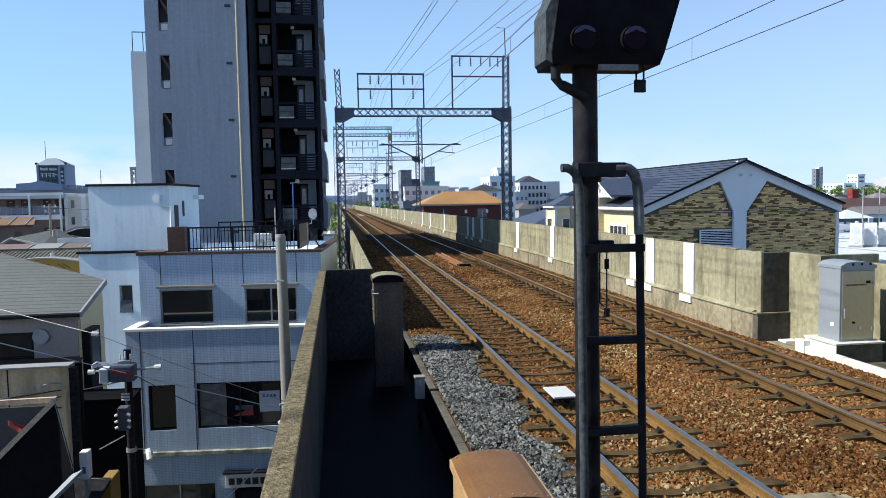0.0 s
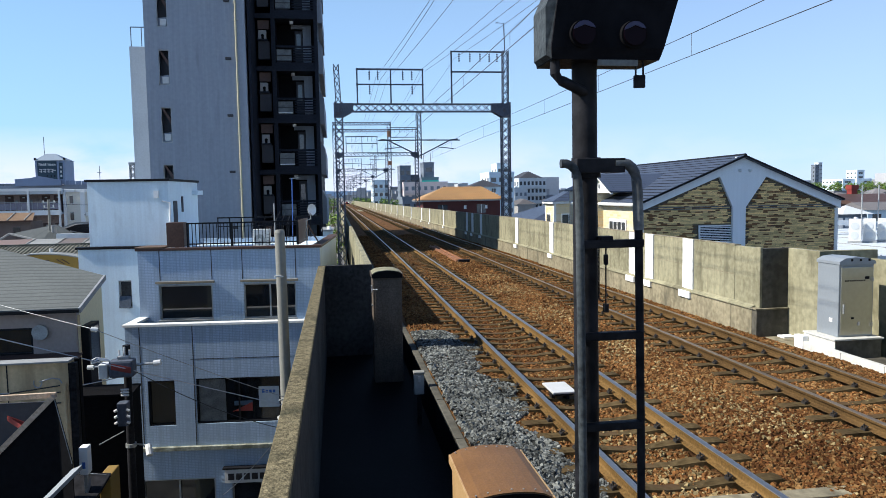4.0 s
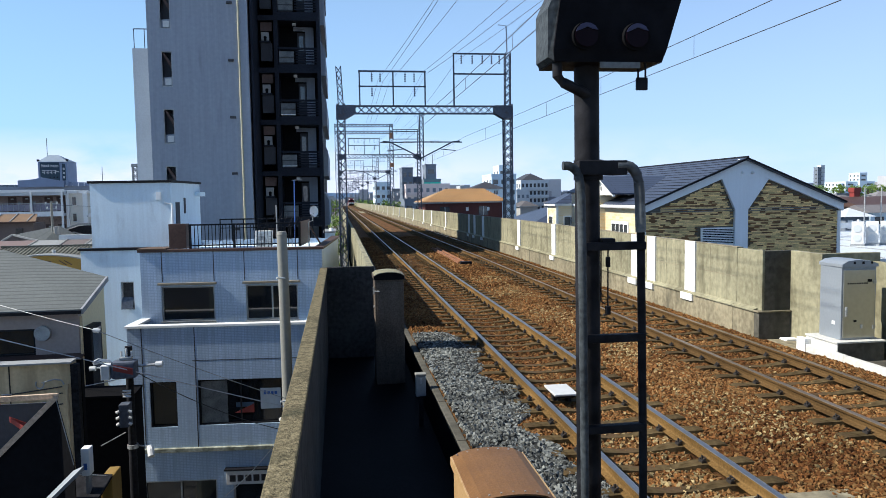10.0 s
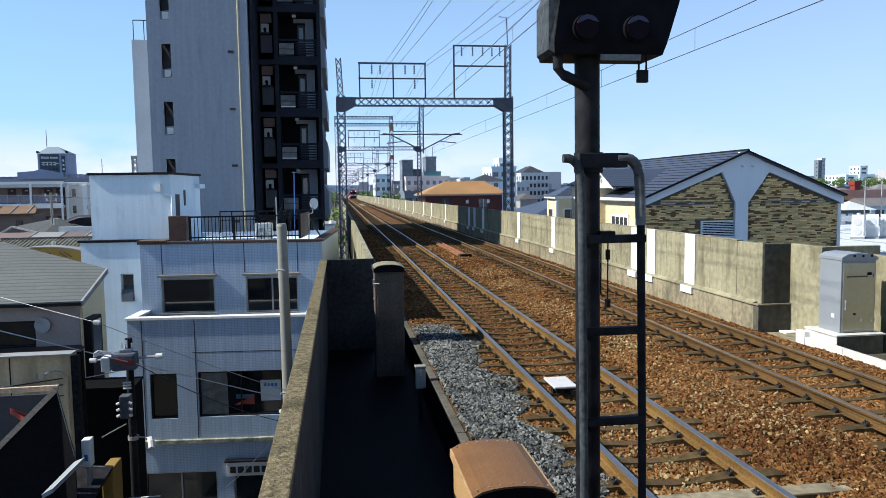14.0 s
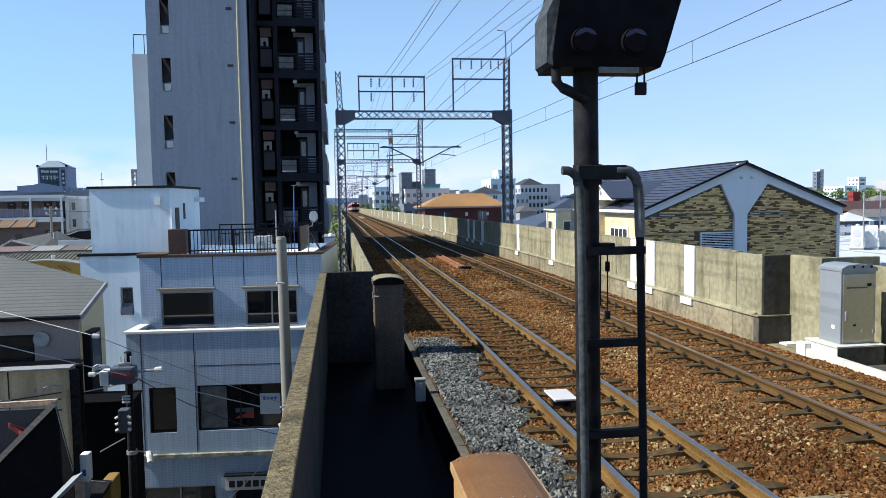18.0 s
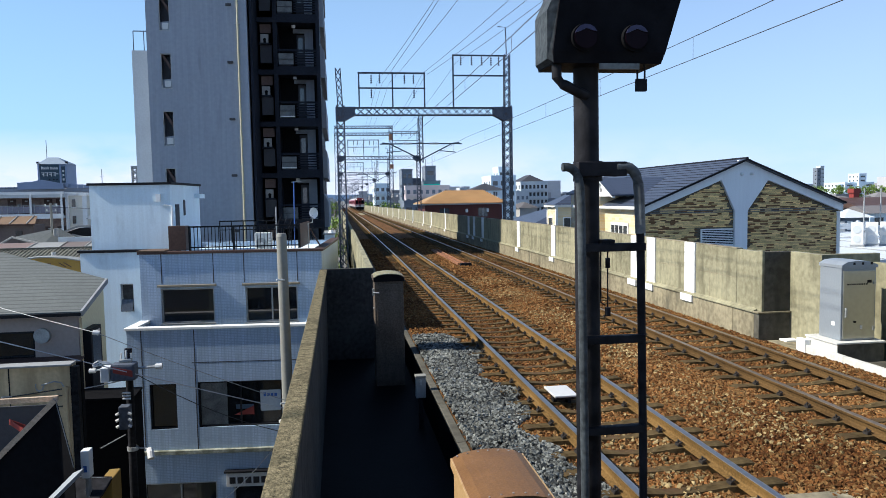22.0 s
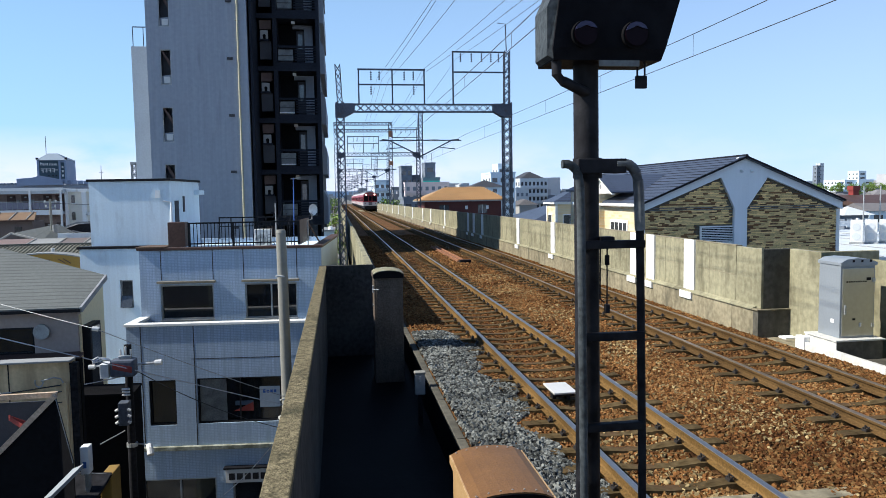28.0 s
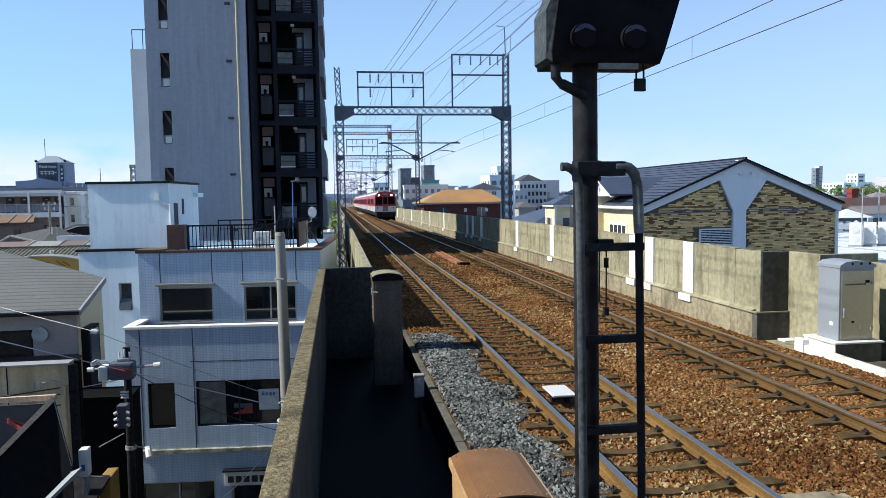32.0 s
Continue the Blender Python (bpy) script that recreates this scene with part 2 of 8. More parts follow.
M["brown_trim"] = mat("brown_metal_trim", (0.075, 0.045, 0.035), 0.5, gloss=0.2, amount=0.2)
M["black_trim"] = mat("black_metal_trim", (0.012, 0.012, 0.014), 0.5, gloss=0.15, amount=0.2)
M["tower_wall"] = mat("grey_tower_panel", (0.27, 0.3, 0.35), 0.8, fine=0.07, other=(0.29, 0.32, 0.37), big=0.1, small=6, amount=0.05, stain=(0.2, 0.22, 0.26), stain_at=0.62, streak=0.5)
M["tower_dark"] = mat("dark_tower_cladding", (0.0135, 0.0165, 0.025), 0.55, amount=0.3, other=(0.016, 0.019, 0.028), gloss=0.1)
M["tower_mid"] = mat("corridor_wall", (0.035, 0.037, 0.045), 0.7, amount=0.2)
M["cream_pipe"] = mat("cream_downpipe", (0.45, 0.42, 0.28), 0.5, amount=0.1)
M["ac_white"] = mat("air_conditioner_casing", (0.62, 0.62, 0.6), 0.5, amount=0.06)
M["roof_slate"] = tile_mat("dark_roof_slates", (0.05, 0.064, 0.1), (0.025, 0.032, 0.05), 3.0, 0.2, axis="xy", rough=0.5, amount=0.2, gap=0.1, offset=0.5)
M["roof_grey"] = tile_mat("grey_roof_slates", (0.098, 0.106, 0.098), (0.055, 0.06, 0.056), 60.0, 0.2, axis="xy", rough=0.7, amount=0.15, gap=0.12, fine=0.06)
M["roof_orange"] = mat("orange_roof_tile", (0.33, 0.19, 0.075), 0.7, amount=0.18, island=0.2)
M["red_wall"] = mat("dark_red_wall", (0.0962, 0.0222, 0.0163), 0.7, amount=0.2)
M["brick_pale"] = mat("ledge_stone_tile", (0.74, 0.53, 0.23), 0.8, amount=0.15, island=0.3, small=30)
M["brick_joint"] = mat("tile_bed", (0.12, 0.1, 0.07), 0.9)
M["cream"] = mat("cream_render", (0.82, 0.74, 0.48), 0.8, amount=0.07)
M["cream_tile"] = tile_mat("cream_stone_wall", (0.72, 0.66, 0.5), (0.66, 0.6, 0.44), 0.42, 0.12, axis="yz", amount=0.1, second=(0.95, 0.78, 0.5), offset=0.5)
M["taupe"] = mat("taupe_siding", (0.34, 0.28, 0.25), 0.75, amount=0.1)
M["beige_wall"] = mat("beige_mortar_wall", (0.52, 0.4, 0.235), 0.85, fine=0.16, amount=0.16, stain=(0.3, 0.22, 0.12), stain_at=0.55, streak=0.5)
M["wood"] = mat("weathered_wood", (0.4, 0.28, 0.18), 0.8, other=(0.5, 0.37, 0.25), big=2, small=30, amount=0.2)
M["red"] = mat("train_red", (0.266, 0.00888, 0.0148), 0.35, amount=0.06, bump=0)
M["train_white"] = mat("train_white", (0.533, 0.525, 0.503), 0.4, amount=0.06, bump=0)
M["leaf"] = mat("leaf_green", (0.09, 0.16, 0.03), 0.7, gloss=0.2, other=(0.15, 0.22, 0.05), big=2, small=20, island=0.5, amount=0.3, bump=0)
M["bark"] = mat("bark", (0.1, 0.075, 0.05), 0.9, bump=0.5)
M["sign_navy"] = mat("sign_navy", (0.06, 0.1, 0.15), 0.5, amount=0.1)
M["yellow"] = mat("ochre_yellow_panel", (0.244, 0.148, 0.0222), 0.6, amount=0.1)
M["blue_paint"] = mat("blue_paint", (0.05, 0.13, 0.42), 0.5, amount=0.15)
M["red_panel"] = mat("red_panel", (0.22, 0.03, 0.022), 0.6, amount=0.15)
M["far_wall"] = mat("far_wall", (0.42, 0.41, 0.39), 0.85, rand=0.35, amount=0.08, bump=0)
M["far_roof"] = mat("far_roof", (0.16, 0.15, 0.15), 0.8, rand=0.5, amount=0.15, bump=0)
M["pole_concrete"] = mat("pole_concrete", (0.215, 0.211, 0.185), 0.85, amount=0.1, stain=(0.244, 0.237, 0.207), stain_at=0.58, streak=0.5)
M["brown_corridor"] = mat("brown_corridor", (0.1, 0.065, 0.055), 0.8, amount=0.2)
M["roof_rust"] = mat("rusty_sheet_roof", (0.0888, 0.0533, 0.0311), 0.8, amount=0.25)
# streaked concrete darkened so the parapet's shaded side is in the colour
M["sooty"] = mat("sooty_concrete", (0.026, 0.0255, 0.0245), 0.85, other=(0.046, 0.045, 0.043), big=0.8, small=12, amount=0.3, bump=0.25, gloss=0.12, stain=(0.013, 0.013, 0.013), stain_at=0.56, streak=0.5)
M["lens"] = mat("violet_coated_lens", (0.008, 0.003, 0.006), 0.25, amount=0.1, bump=0, gloss=0.06)
M["feather"] = mat("dark_grey_feather", (0.075, 0.075, 0.08), 0.8, amount=0.25, small=60, bump=0)
M["stained_base"] = mat("stained_concrete_base", (0.17, 0.145, 0.088), 0.9, fine=0.14, other=(0.27, 0.235, 0.15), big=0.7, small=10, amount=0.2, bump=0.25, stain=(0.075, 0.066, 0.042), stain_at=0.53, streak=0.45)
M["rail_dull"] = mat("dull_rail_head", (0.2, 0.15, 0.1), 0.4, metal=0.6, amount=0.2, bump=0.03)
M["rail_dark"] = mat("dark_rusty_rail", (0.066, 0.037, 0.012), 0.85, gloss=0.15, other=(0.1, 0.058, 0.02), big=1, small=40, amount=0.25)
M["box_taupe"] = mat("taupe_box_paint", (0.066, 0.052, 0.04), 0.75, other=(0.11, 0.088, 0.068), big=1.5, small=40, amount=0.2, fine=0.12, stain=(0.035, 0.028, 0.022), stain_at=0.56, streak=0.4, gloss=0.2)
M["worn_grey"] = mat("worn_grey_paint", (0.085, 0.095, 0.1), 0.6, other=(0.15, 0.16, 0.16), big=4, small=40, amount=0.25, stain=(0.04, 0.04, 0.045), stain_at=0.58)
M["worn_pale"] = mat("worn_pale_paint", (0.26, 0.26, 0.25), 0.6, amount=0.15, stain=(0.12, 0.11, 0.1), stain_at=0.56, streak=0.4)
M["rust_beam"] = mat("rust_red_steel", (0.16, 0.062, 0.026), 0.85, other=(0.24, 0.11, 0.05), big=1.5, small=30, amount=0.2)
# colour of a sky reflection painted onto the signal lenses
M["violet"] = mat("violet_sheen", (0.03, 0.027, 0.075), 0.4, amount=0.1, bump=0)
M["dull_beige"] = mat("dull_beige_metal", (0.2, 0.175, 0.125), 0.6, amount=0.2)
M["mossy"] = mat("mossy_render", (0.3, 0.31, 0.25), 0.9, amount=0.35, big=3, small=14, stain=(0.06, 0.065, 0.04), stain_at=0.47)
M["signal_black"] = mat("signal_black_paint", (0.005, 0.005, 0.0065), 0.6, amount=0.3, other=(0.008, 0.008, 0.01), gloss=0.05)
M["soft_white"] = mat("soft_white_render", (0.8, 0.83, 0.85), 0.8, amount=0.04, fine=0.03, big=0.7, small=25, bump=0.15)
M["teal"] = mat("teal_roof", (0.06, 0.6, 0.45), 0.6, amount=0.1)
M["box_dull"] = mat("dull_orange_paint", (0.3, 0.15, 0.08), 0.7, amount=0.15)
M["pale_grey"] = mat("pale_grey_render", (0.52, 0.55, 0.57), 0.8, amount=0.08, bump=0)
M["slate_grey"] = mat("slate_grey_cladding", (0.15, 0.175, 0.21), 0.7, amount=0.1, bump=0)
M["pink_beige"] = mat("pinkish_beige_tile", (0.62, 0.54, 0.52), 0.8, amount=0.1, bump=0)
# stained concrete, darkened to put the shade of faces off the sun into it
M["shade_stain_concrete"] = mat("damp_dark_concrete", (0.06, 0.056, 0.044), 0.9, gloss=0.2, other=(0.1, 0.093, 0.073), big=0.8, small=10, amount=0.2, bump=0.25, stain=(0.05, 0.047, 0.036), stain_at=0.5, streak=0.5)
M["cabinet_door"] = mat("satin_metal_door", (0.36, 0.36, 0.32), 0.36, metal=0.75, amount=0.06, bump=0.03, stain=(0.27, 0.25, 0.2), stain_at=0.62, streak=0.4)
M["scuffed_black"] = mat("scuffed_black_paint", (0.03, 0.035, 0.038), 0.6, gloss=0.2, other=(0.06, 0.068, 0.072), big=5, small=40, amount=0.3, stain=(0.16, 0.17, 0.17), stain_at=0.66)
M["roof_paint"] = mat("pale_roof_coating", (0.52, 0.56, 0.6), 0.7, amount=0.08, big=0.4, small=4, bump=0.05, stain=(0.4, 0.42, 0.43), stain_at=0.6)
M["corridor_tan"] = mat("tan_corridor_wall", (0.3, 0.22, 0.19), 0.8, amount=0.15, big=0.6, small=6, bump=0.05, stain=(0.17, 0.12, 0.105), stain_at=0.56)
M["smoked_panel"] = mat("smoked_violet_panel", (0.2, 0.19, 0.24), 0.4, amount=0.2, bump=0)
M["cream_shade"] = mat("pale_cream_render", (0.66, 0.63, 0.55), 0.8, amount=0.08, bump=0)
M["screen_blue"] = mat("blue_grey_screen", (0.24, 0.29, 0.4), 0.6, amount=0.1, bump=0)
M["sign_teal"] = mat("dark_teal_sign", (0.02, 0.05, 0.075), 0.5, amount=0.1, bump=0)
M["slate_pale"] = mat("pale_slate_cap", (0.2, 0.25, 0.31), 0.7, amount=0.12, bump=0)
M["soot_wall"] = mat("sooty_taupe_wall", (0.13, 0.105, 0.095), 0.85, amount=0.2, stain=(0.07, 0.055, 0.05), stain_at=0.55, streak=0.5)
M["faded_orange"] = mat("faded_orange_sheet", (0.15, 0.09, 0.043), 0.8, amount=0.2, big=1, small=12, stain=(0.12, 0.07, 0.04), stain_at=0.55)
M["dusty_pink"] = mat("dusty_pink_sheet", (0.145, 0.1, 0.09), 0.8, amount=0.15)
M["sheet_pale"] = mat("pale_sheet_roof", (0.2, 0.205, 0.2), 0.75, amount=0.15, stain=(0.13, 0.13, 0.12), stain_at=0.58)
M["sheet_brown"] = mat("brown_sheet_roof", (0.105, 0.085, 0.08), 0.8, amount=0.15)
M["worn_white"] = mat("worn_white_paint", (0.56, 0.55, 0.5), 0.7, amount=0.12, fine=0.08, big=2, small=20, bump=0.1, stain=(0.32, 0.3, 0.25), stain_at=0.58, streak=0.4)
M["moss_tile"] = mat("mossy_roof_tile", (0.115, 0.112, 0.09), 0.9, amount=0.3, big=1.5, small=14, stain=(0.05, 0.052, 0.034), stain_at=0.5)
lamp_m = bpy.data.materials.new("lit_headlamp")
lamp_m.use_nodes = True
lamp_m.node_tree.nodes["Principled BSDF"].inputs["Emission Color"].default_value = (1, 0.85, 0.65, 1)
lamp_m.node_tree.nodes["Principled BSDF"].inputs["Emission Strength"].default_value = 4
M["headlamp"] = lamp_m


# ---- mesh helpers ----
# The railway is drawn in plan units of 0.789 m (rail heads at 0); the town in metres from a base 0.692 m lower.
PLAN = {"u": 0.789, "dz": 0.0}


def real(p):
    """A place on the plan in metres of the world."""
    return Vector((p[0] * PLAN["u"], p[1] * PLAN["u"], p[2] * PLAN["u"] + PLAN["dz"]))


def fall(y):
    """The line runs level past the platform, falls gently and drops to street level beyond a crest."""
    return -0.0044 * (min(max(y, 40.0), 470.0) - 40.0) - 0.043 * (min(max(y, 470.0), 640.0) - 470.0)


def stretches(a, b):
    """A run cut where the gradient changes."""
    cuts = [a] + [c for c in (40.0, 470.0, 640.0) if a < c < b] + [b]
    return list(zip(cuts[:-1], cuts[1:]))


class Geo:
    """Vertices and faces of one mesh, given on the plan and kept from an origin; without one they are a part's own lengths."""

    def __init__(self, o=None, graded=False):
        self.local, self.graded = o is None, graded
        self.o, self.v, self.f = Vector(o or (0, 0, 0)), [], []

    def add(self, verts, faces):
        k = len(self.v)
        if self.graded:
            verts = [(p[0], p[1], p[2] + fall(p[1])) for p in verts]
        if self.local:
            self.v += [tuple(Vector(p) * PLAN["u"]) for p in verts]
        else:
            self.v += [tuple(real(p) - self.o) for p in verts]
        self.f += [tuple(i + k for i in f) for f in faces]
        return self

    def box(self, x0, x1, y0, y1, z0, z1, c=0.0):
        if c <= 0:
            vs = [(x, y, z) for x in (x0, x1) for y in (y0, y1) for z in (z0, z1)]
            return self.add(vs, [(0, 1, 3, 2), (4, 6, 7, 5), (0, 4, 5, 1), (2, 3, 7, 6), (0, 2, 6, 4), (1, 5, 7, 3)])
        bm = bmesh.new()
        bmesh.ops.create_cube(bm, size=1)
        for q in bm.verts:
            q.co = Vector(((x0 + x1) / 2 + q.co.x * (x1 - x0), (y0 + y1) / 2 + q.co.y * (y1 - y0), (z0 + z1) / 2 + q.co.z * (z1 - z0)))
        bmesh.ops.bevel(bm, geom=bm.edges[:], offset=c, segments=2, affect="EDGES", profile=0.6)
        bm.verts.index_update()
        self.add([q.co.copy() for q in bm.verts], [[q.index for q in f.verts] for f in bm.faces])
        bm.free()
        return self

    def tube(self, pts, r, n=8, r1=None, cap=True):
        pts = [Vector(p) for p in pts]
        rings = []
        up = Vector((0, 0, 1))
        for i, p in enumerate(pts):
            d = (pts[min(i + 1, len(pts) - 1)] - pts[max(i - 1, 0)]).normalized()
            s = d.cross(up if abs(d.z) < 0.95 else Vector((0, 1, 0))).normalized()
            u = s.cross(d).normalized()
            rr = r if r1 is None else r + (r1 - r) * i / max(1, len(pts) - 1)
            rings.append([p + (s * math.cos(a) + u * math.sin(a)) * rr for a in [2 * math.pi * j / n for j in range(n)]])
        vs = [q for ring in rings for q in ring]
        fs = [(i * n + j, i * n + (j + 1) % n, (i + 1) * n + (j + 1) % n, (i + 1) * n + j) for i in range(len(pts) - 1) for j in range(n)]
        if cap:
            fs += [tuple(reversed(range(n))), tuple(range((len(pts) - 1) * n, len(pts) * n))]
        return self.add(vs, fs)

    def bar(self, a, b, w, h=None):
        """A square bar from a to b."""
        a, b = Vector(a), Vector(b)
        d = (b - a).normalized()
        s = d.cross(Vector((0, 0, 1)) if abs(d.z) < 0.95 else Vector((0, 1, 0))).normalized()
        u = s.cross(d).normalized()
        h = h or w
        vs = [p + s * i * w / 2 + u * j * h / 2 for p in (a, b) for i, j in ((-1, -1), (1, -1), (1, 1), (-1, 1))]
        return self.add(vs, [(3, 2, 1, 0), (4, 5, 6, 7), (0, 1, 5, 4), (1, 2, 6, 5), (2, 3, 7, 6), (3, 0, 4, 7)])

    def prism(self, prof, a, b, axis="y"):
        """A closed profile, given in the two other axes in order, drawn along an axis from a to b."""
        def put(t, q):
            return {"x": (t, q[0], q[1]), "y": (q[0], t, q[1]), "z": (q[0], q[1], t)}[axis]
        n = len(prof)
        vs = [put(a, q) for q in prof] + [put(b, q) for q in prof]
        fs = [(i, (i + 1) % n, n + (i + 1) % n, n + i) for i in range(n)]
        return self.add(vs, fs + [tuple(reversed(range(n))), tuple(range(n, 2 * n))])

    def disc(self, c, r, d, axis="y", n=20):
        ax = {"x": Vector((d, 0, 0)), "y": Vector((0, d, 0)), "z": Vector((0, 0, d))}[axis]
        return self.tube([Vector(c) - ax / 2, Vector(c) + ax / 2], r, n)


def part(name, g, material, parent=None, label="", smooth=False, weld=False):
    me = bpy.data.meshes.new(name)
    me.from_pydata(g.v, [], g.f)
    bm = bmesh.new()
    bm.from_mesh(me)
    if weld or "wall" in name or "frame" in name:
        bmesh.ops.remove_doubles(bm, verts=bm.verts, dist=1e-4)
    bmesh.ops.recalc_face_normals(bm, faces=bm.faces)
    bm.to_mesh(me)
    bm.free()
    me.materials.append(M[material])
    if smooth:
        me.polygons.foreach_set("use_smooth", [True] * len(me.polygons))
        me.set_sharp_from_angle(angle=radians(40))
    ob = new(name, me)
    if parent:
        ob.parent = parent
    else:
        ob.location = g.o
    if label:
        ob["label"] = label
    return ob


def thing(name, at, label, category, group="", kind="", rz=0):
    ob = new(name)
    ob.empty_display_size = 0.2
    ob.location = real(at)
    ob.rotation_euler = (0, 0, radians(rz))
    return tagged(ob, label, category, group, kind)


def again(src, at, parent, name=None, rz=0):
    """A further object on the same mesh, under a parent."""
    ob = new(name or src.name.split(".")[0], src.data)
    ob.parent = parent
    ob.location = Vector(at) * PLAN["u"]
    if rz:
        ob.rotation_euler = (0, 0, radians(rz))
    return ob


# ---- plan, in metres: x to the right of the eye, y along the track, z above the rail heads ----
STREET = -10.89
GAUGE = 1.435
TRACK = [3.197 + GAUGE / 2, 7.43 + GAUGE / 2]
FAR = 800.0
WALL_R = 9.9
WALL_TOP = 1.86
LEFT_TOP = 1.47
STEP_Y = 18.9

g = Geo((0, 0, 0))
g.add([(-4500, -600, STREET), (4500, -600, STREET), (4500, 5600, STREET), (-4500, 5600, STREET)], [(0, 1, 2, 3)])
tagged(part("ground", g, "ground"), "grey asphalt and paved ground of the town", "ground", kind="structure")

# deck colour carries the shade behind the left parapet
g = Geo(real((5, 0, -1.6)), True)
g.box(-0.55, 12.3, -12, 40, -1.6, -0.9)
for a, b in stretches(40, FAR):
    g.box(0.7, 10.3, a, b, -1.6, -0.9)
deck = tagged(part("viaduct_deck", g, "deck"), "damp concrete deck of the railway viaduct, blackened for shade", "viaduct", kind="structure")
p0 = None
for y in range(-10, 300, 12):
    if p0 is None:
        p0 = part("pier", Geo().box(-3.8, 4.6, 0, 1.4, STREET + 1.6, 0, 0.05), "concrete", deck, "plain concrete viaduct pier")
        p0.location = (0, y * 0.789, 0)
    else:
        again(p0, (0, y, 0), deck)

# unseen station added behind the eye to block sky light: platform, rear wall and roof
t = thing("station_building", (5, -14, STREET), "unseen grey station hall added to block sky behind the platform", "station", kind="structure")
o = t.location
part("platform", Geo(o).box(-0.34, 2.2, -30, 1.2, -0.9, 1.1, 0.02), "concrete", t)
part("platform", Geo(o).box(9.9, 13.5, -30, 1.2, -0.9, 1.1, 0.02), "concrete", t)
part("rear_wall", Geo(o).box(-0.5, 13.5, -31, -30.5, STREET, 5.2), "tower_mid", t)
part("roof", Geo(o).box(-0.6, 2.6, -31.2, -2.0, 5.2, 5.5), "tower_mid", t)
part("roof", Geo(o).box(9.6, 13.6, -31.2, -2.0, 5.2, 5.5), "tower_mid", t)
for y in range(-28, -2, 6):
    part("column", Geo(o).box(1.0, 1.25, y, y + 0.25, 1.1, 5.2), "tower_mid", t)
    part("column", Geo(o).box(11.2, 11.45, y, y + 0.25, 1.1, 5.2), "tower_mid", t)

# ballast: one bed with low shoulders, banked round the sleepers
g = Geo(real((5, 0, -0.3)), True)
BED_X = [1.72, 2.3, 2.75, 3.2, 4.7, 5.1, 5.6, 6.05, 6.5, 7.0, 7.4, 8.95, 9.3, 9.86]
BED_Z = [-0.2, -0.19, -0.23, -0.255, -0.255, -0.235, -0.19, -0.16, -0.19, -0.235, -0.255, -0.255, -0.24, -0.26]
prof = [(1.72, -0.9)] + list(zip(BED_X, BED_Z)) + [(9.86, -0.9)]
for a, b in stretches(16.0, FAR):
    g.prism(prof, a, b)
prof2 = prof[:-2] + [(10.56, -0.26), (10.56, -0.9)]
g.prism(prof2, -6.0, 16.0)
tagged(part("ballast_bed", g, "ballast"), "rust-brown crushed stone ballast bed", "ballast", kind="structure")


def rail_profile(x):
    """Foot, web and head, heads at z = 0."""
    half = [(0.08, -0.17), (0.08, -0.158), (0.025, -0.138), (0.011, -0.12), (0.011, -0.06), (0.04, -0.046), (0.042, -0.014), (0.037, -0.005)]
    return [(x - a, z) for a, z in half] + [(x + a, z) for a, z in reversed(half)]


def sleeper_geo():
    """A concrete sleeper, its middle lower and narrower than its ends; origin at its centre under the rails."""
    g = Geo()
    xs = [-1.28, -1.22, -0.5, -0.2, 0.2, 0.5, 1.22, 1.28]
    top = [-0.18, -0.16, -0.16, -0.195, -0.195, -0.16, -0.16, -0.18]
    wid = [0.125, 0.13, 0.12, 0.1, 0.1, 0.12, 0.13, 0.125]
    vs = []
    for x, t, w in zip(xs, top, wid):
        vs += [(x, -w, -0.34), (x, -w * 0.82, t), (x, w * 0.82, t), (x, w, -0.34)]
    fs = [(4 * i + j, 4 * i + j + 1, 4 * i + j + 5, 4 * i + j + 4) for i in range(7) for j in range(3)]
    fs += [(0, 1, 2, 3), (31, 30, 29, 28)]
    return g.add(vs, fs)


def clip_geo():
    g = Geo()
    g.box(-0.03, 0.03, -0.05, 0.05, -0.165, -0.13)
    g.tube([(-0.02, -0.035, -0.125), (0.03, -0.035, -0.105), (0.03, 0.035, -0.105), (-0.02, 0.035, -0.125)], 0.013, 5)
    g.tube([(-0.005, 0, -0.14), (-0.005, 0, -0.07)], 0.013, 6)
    return g


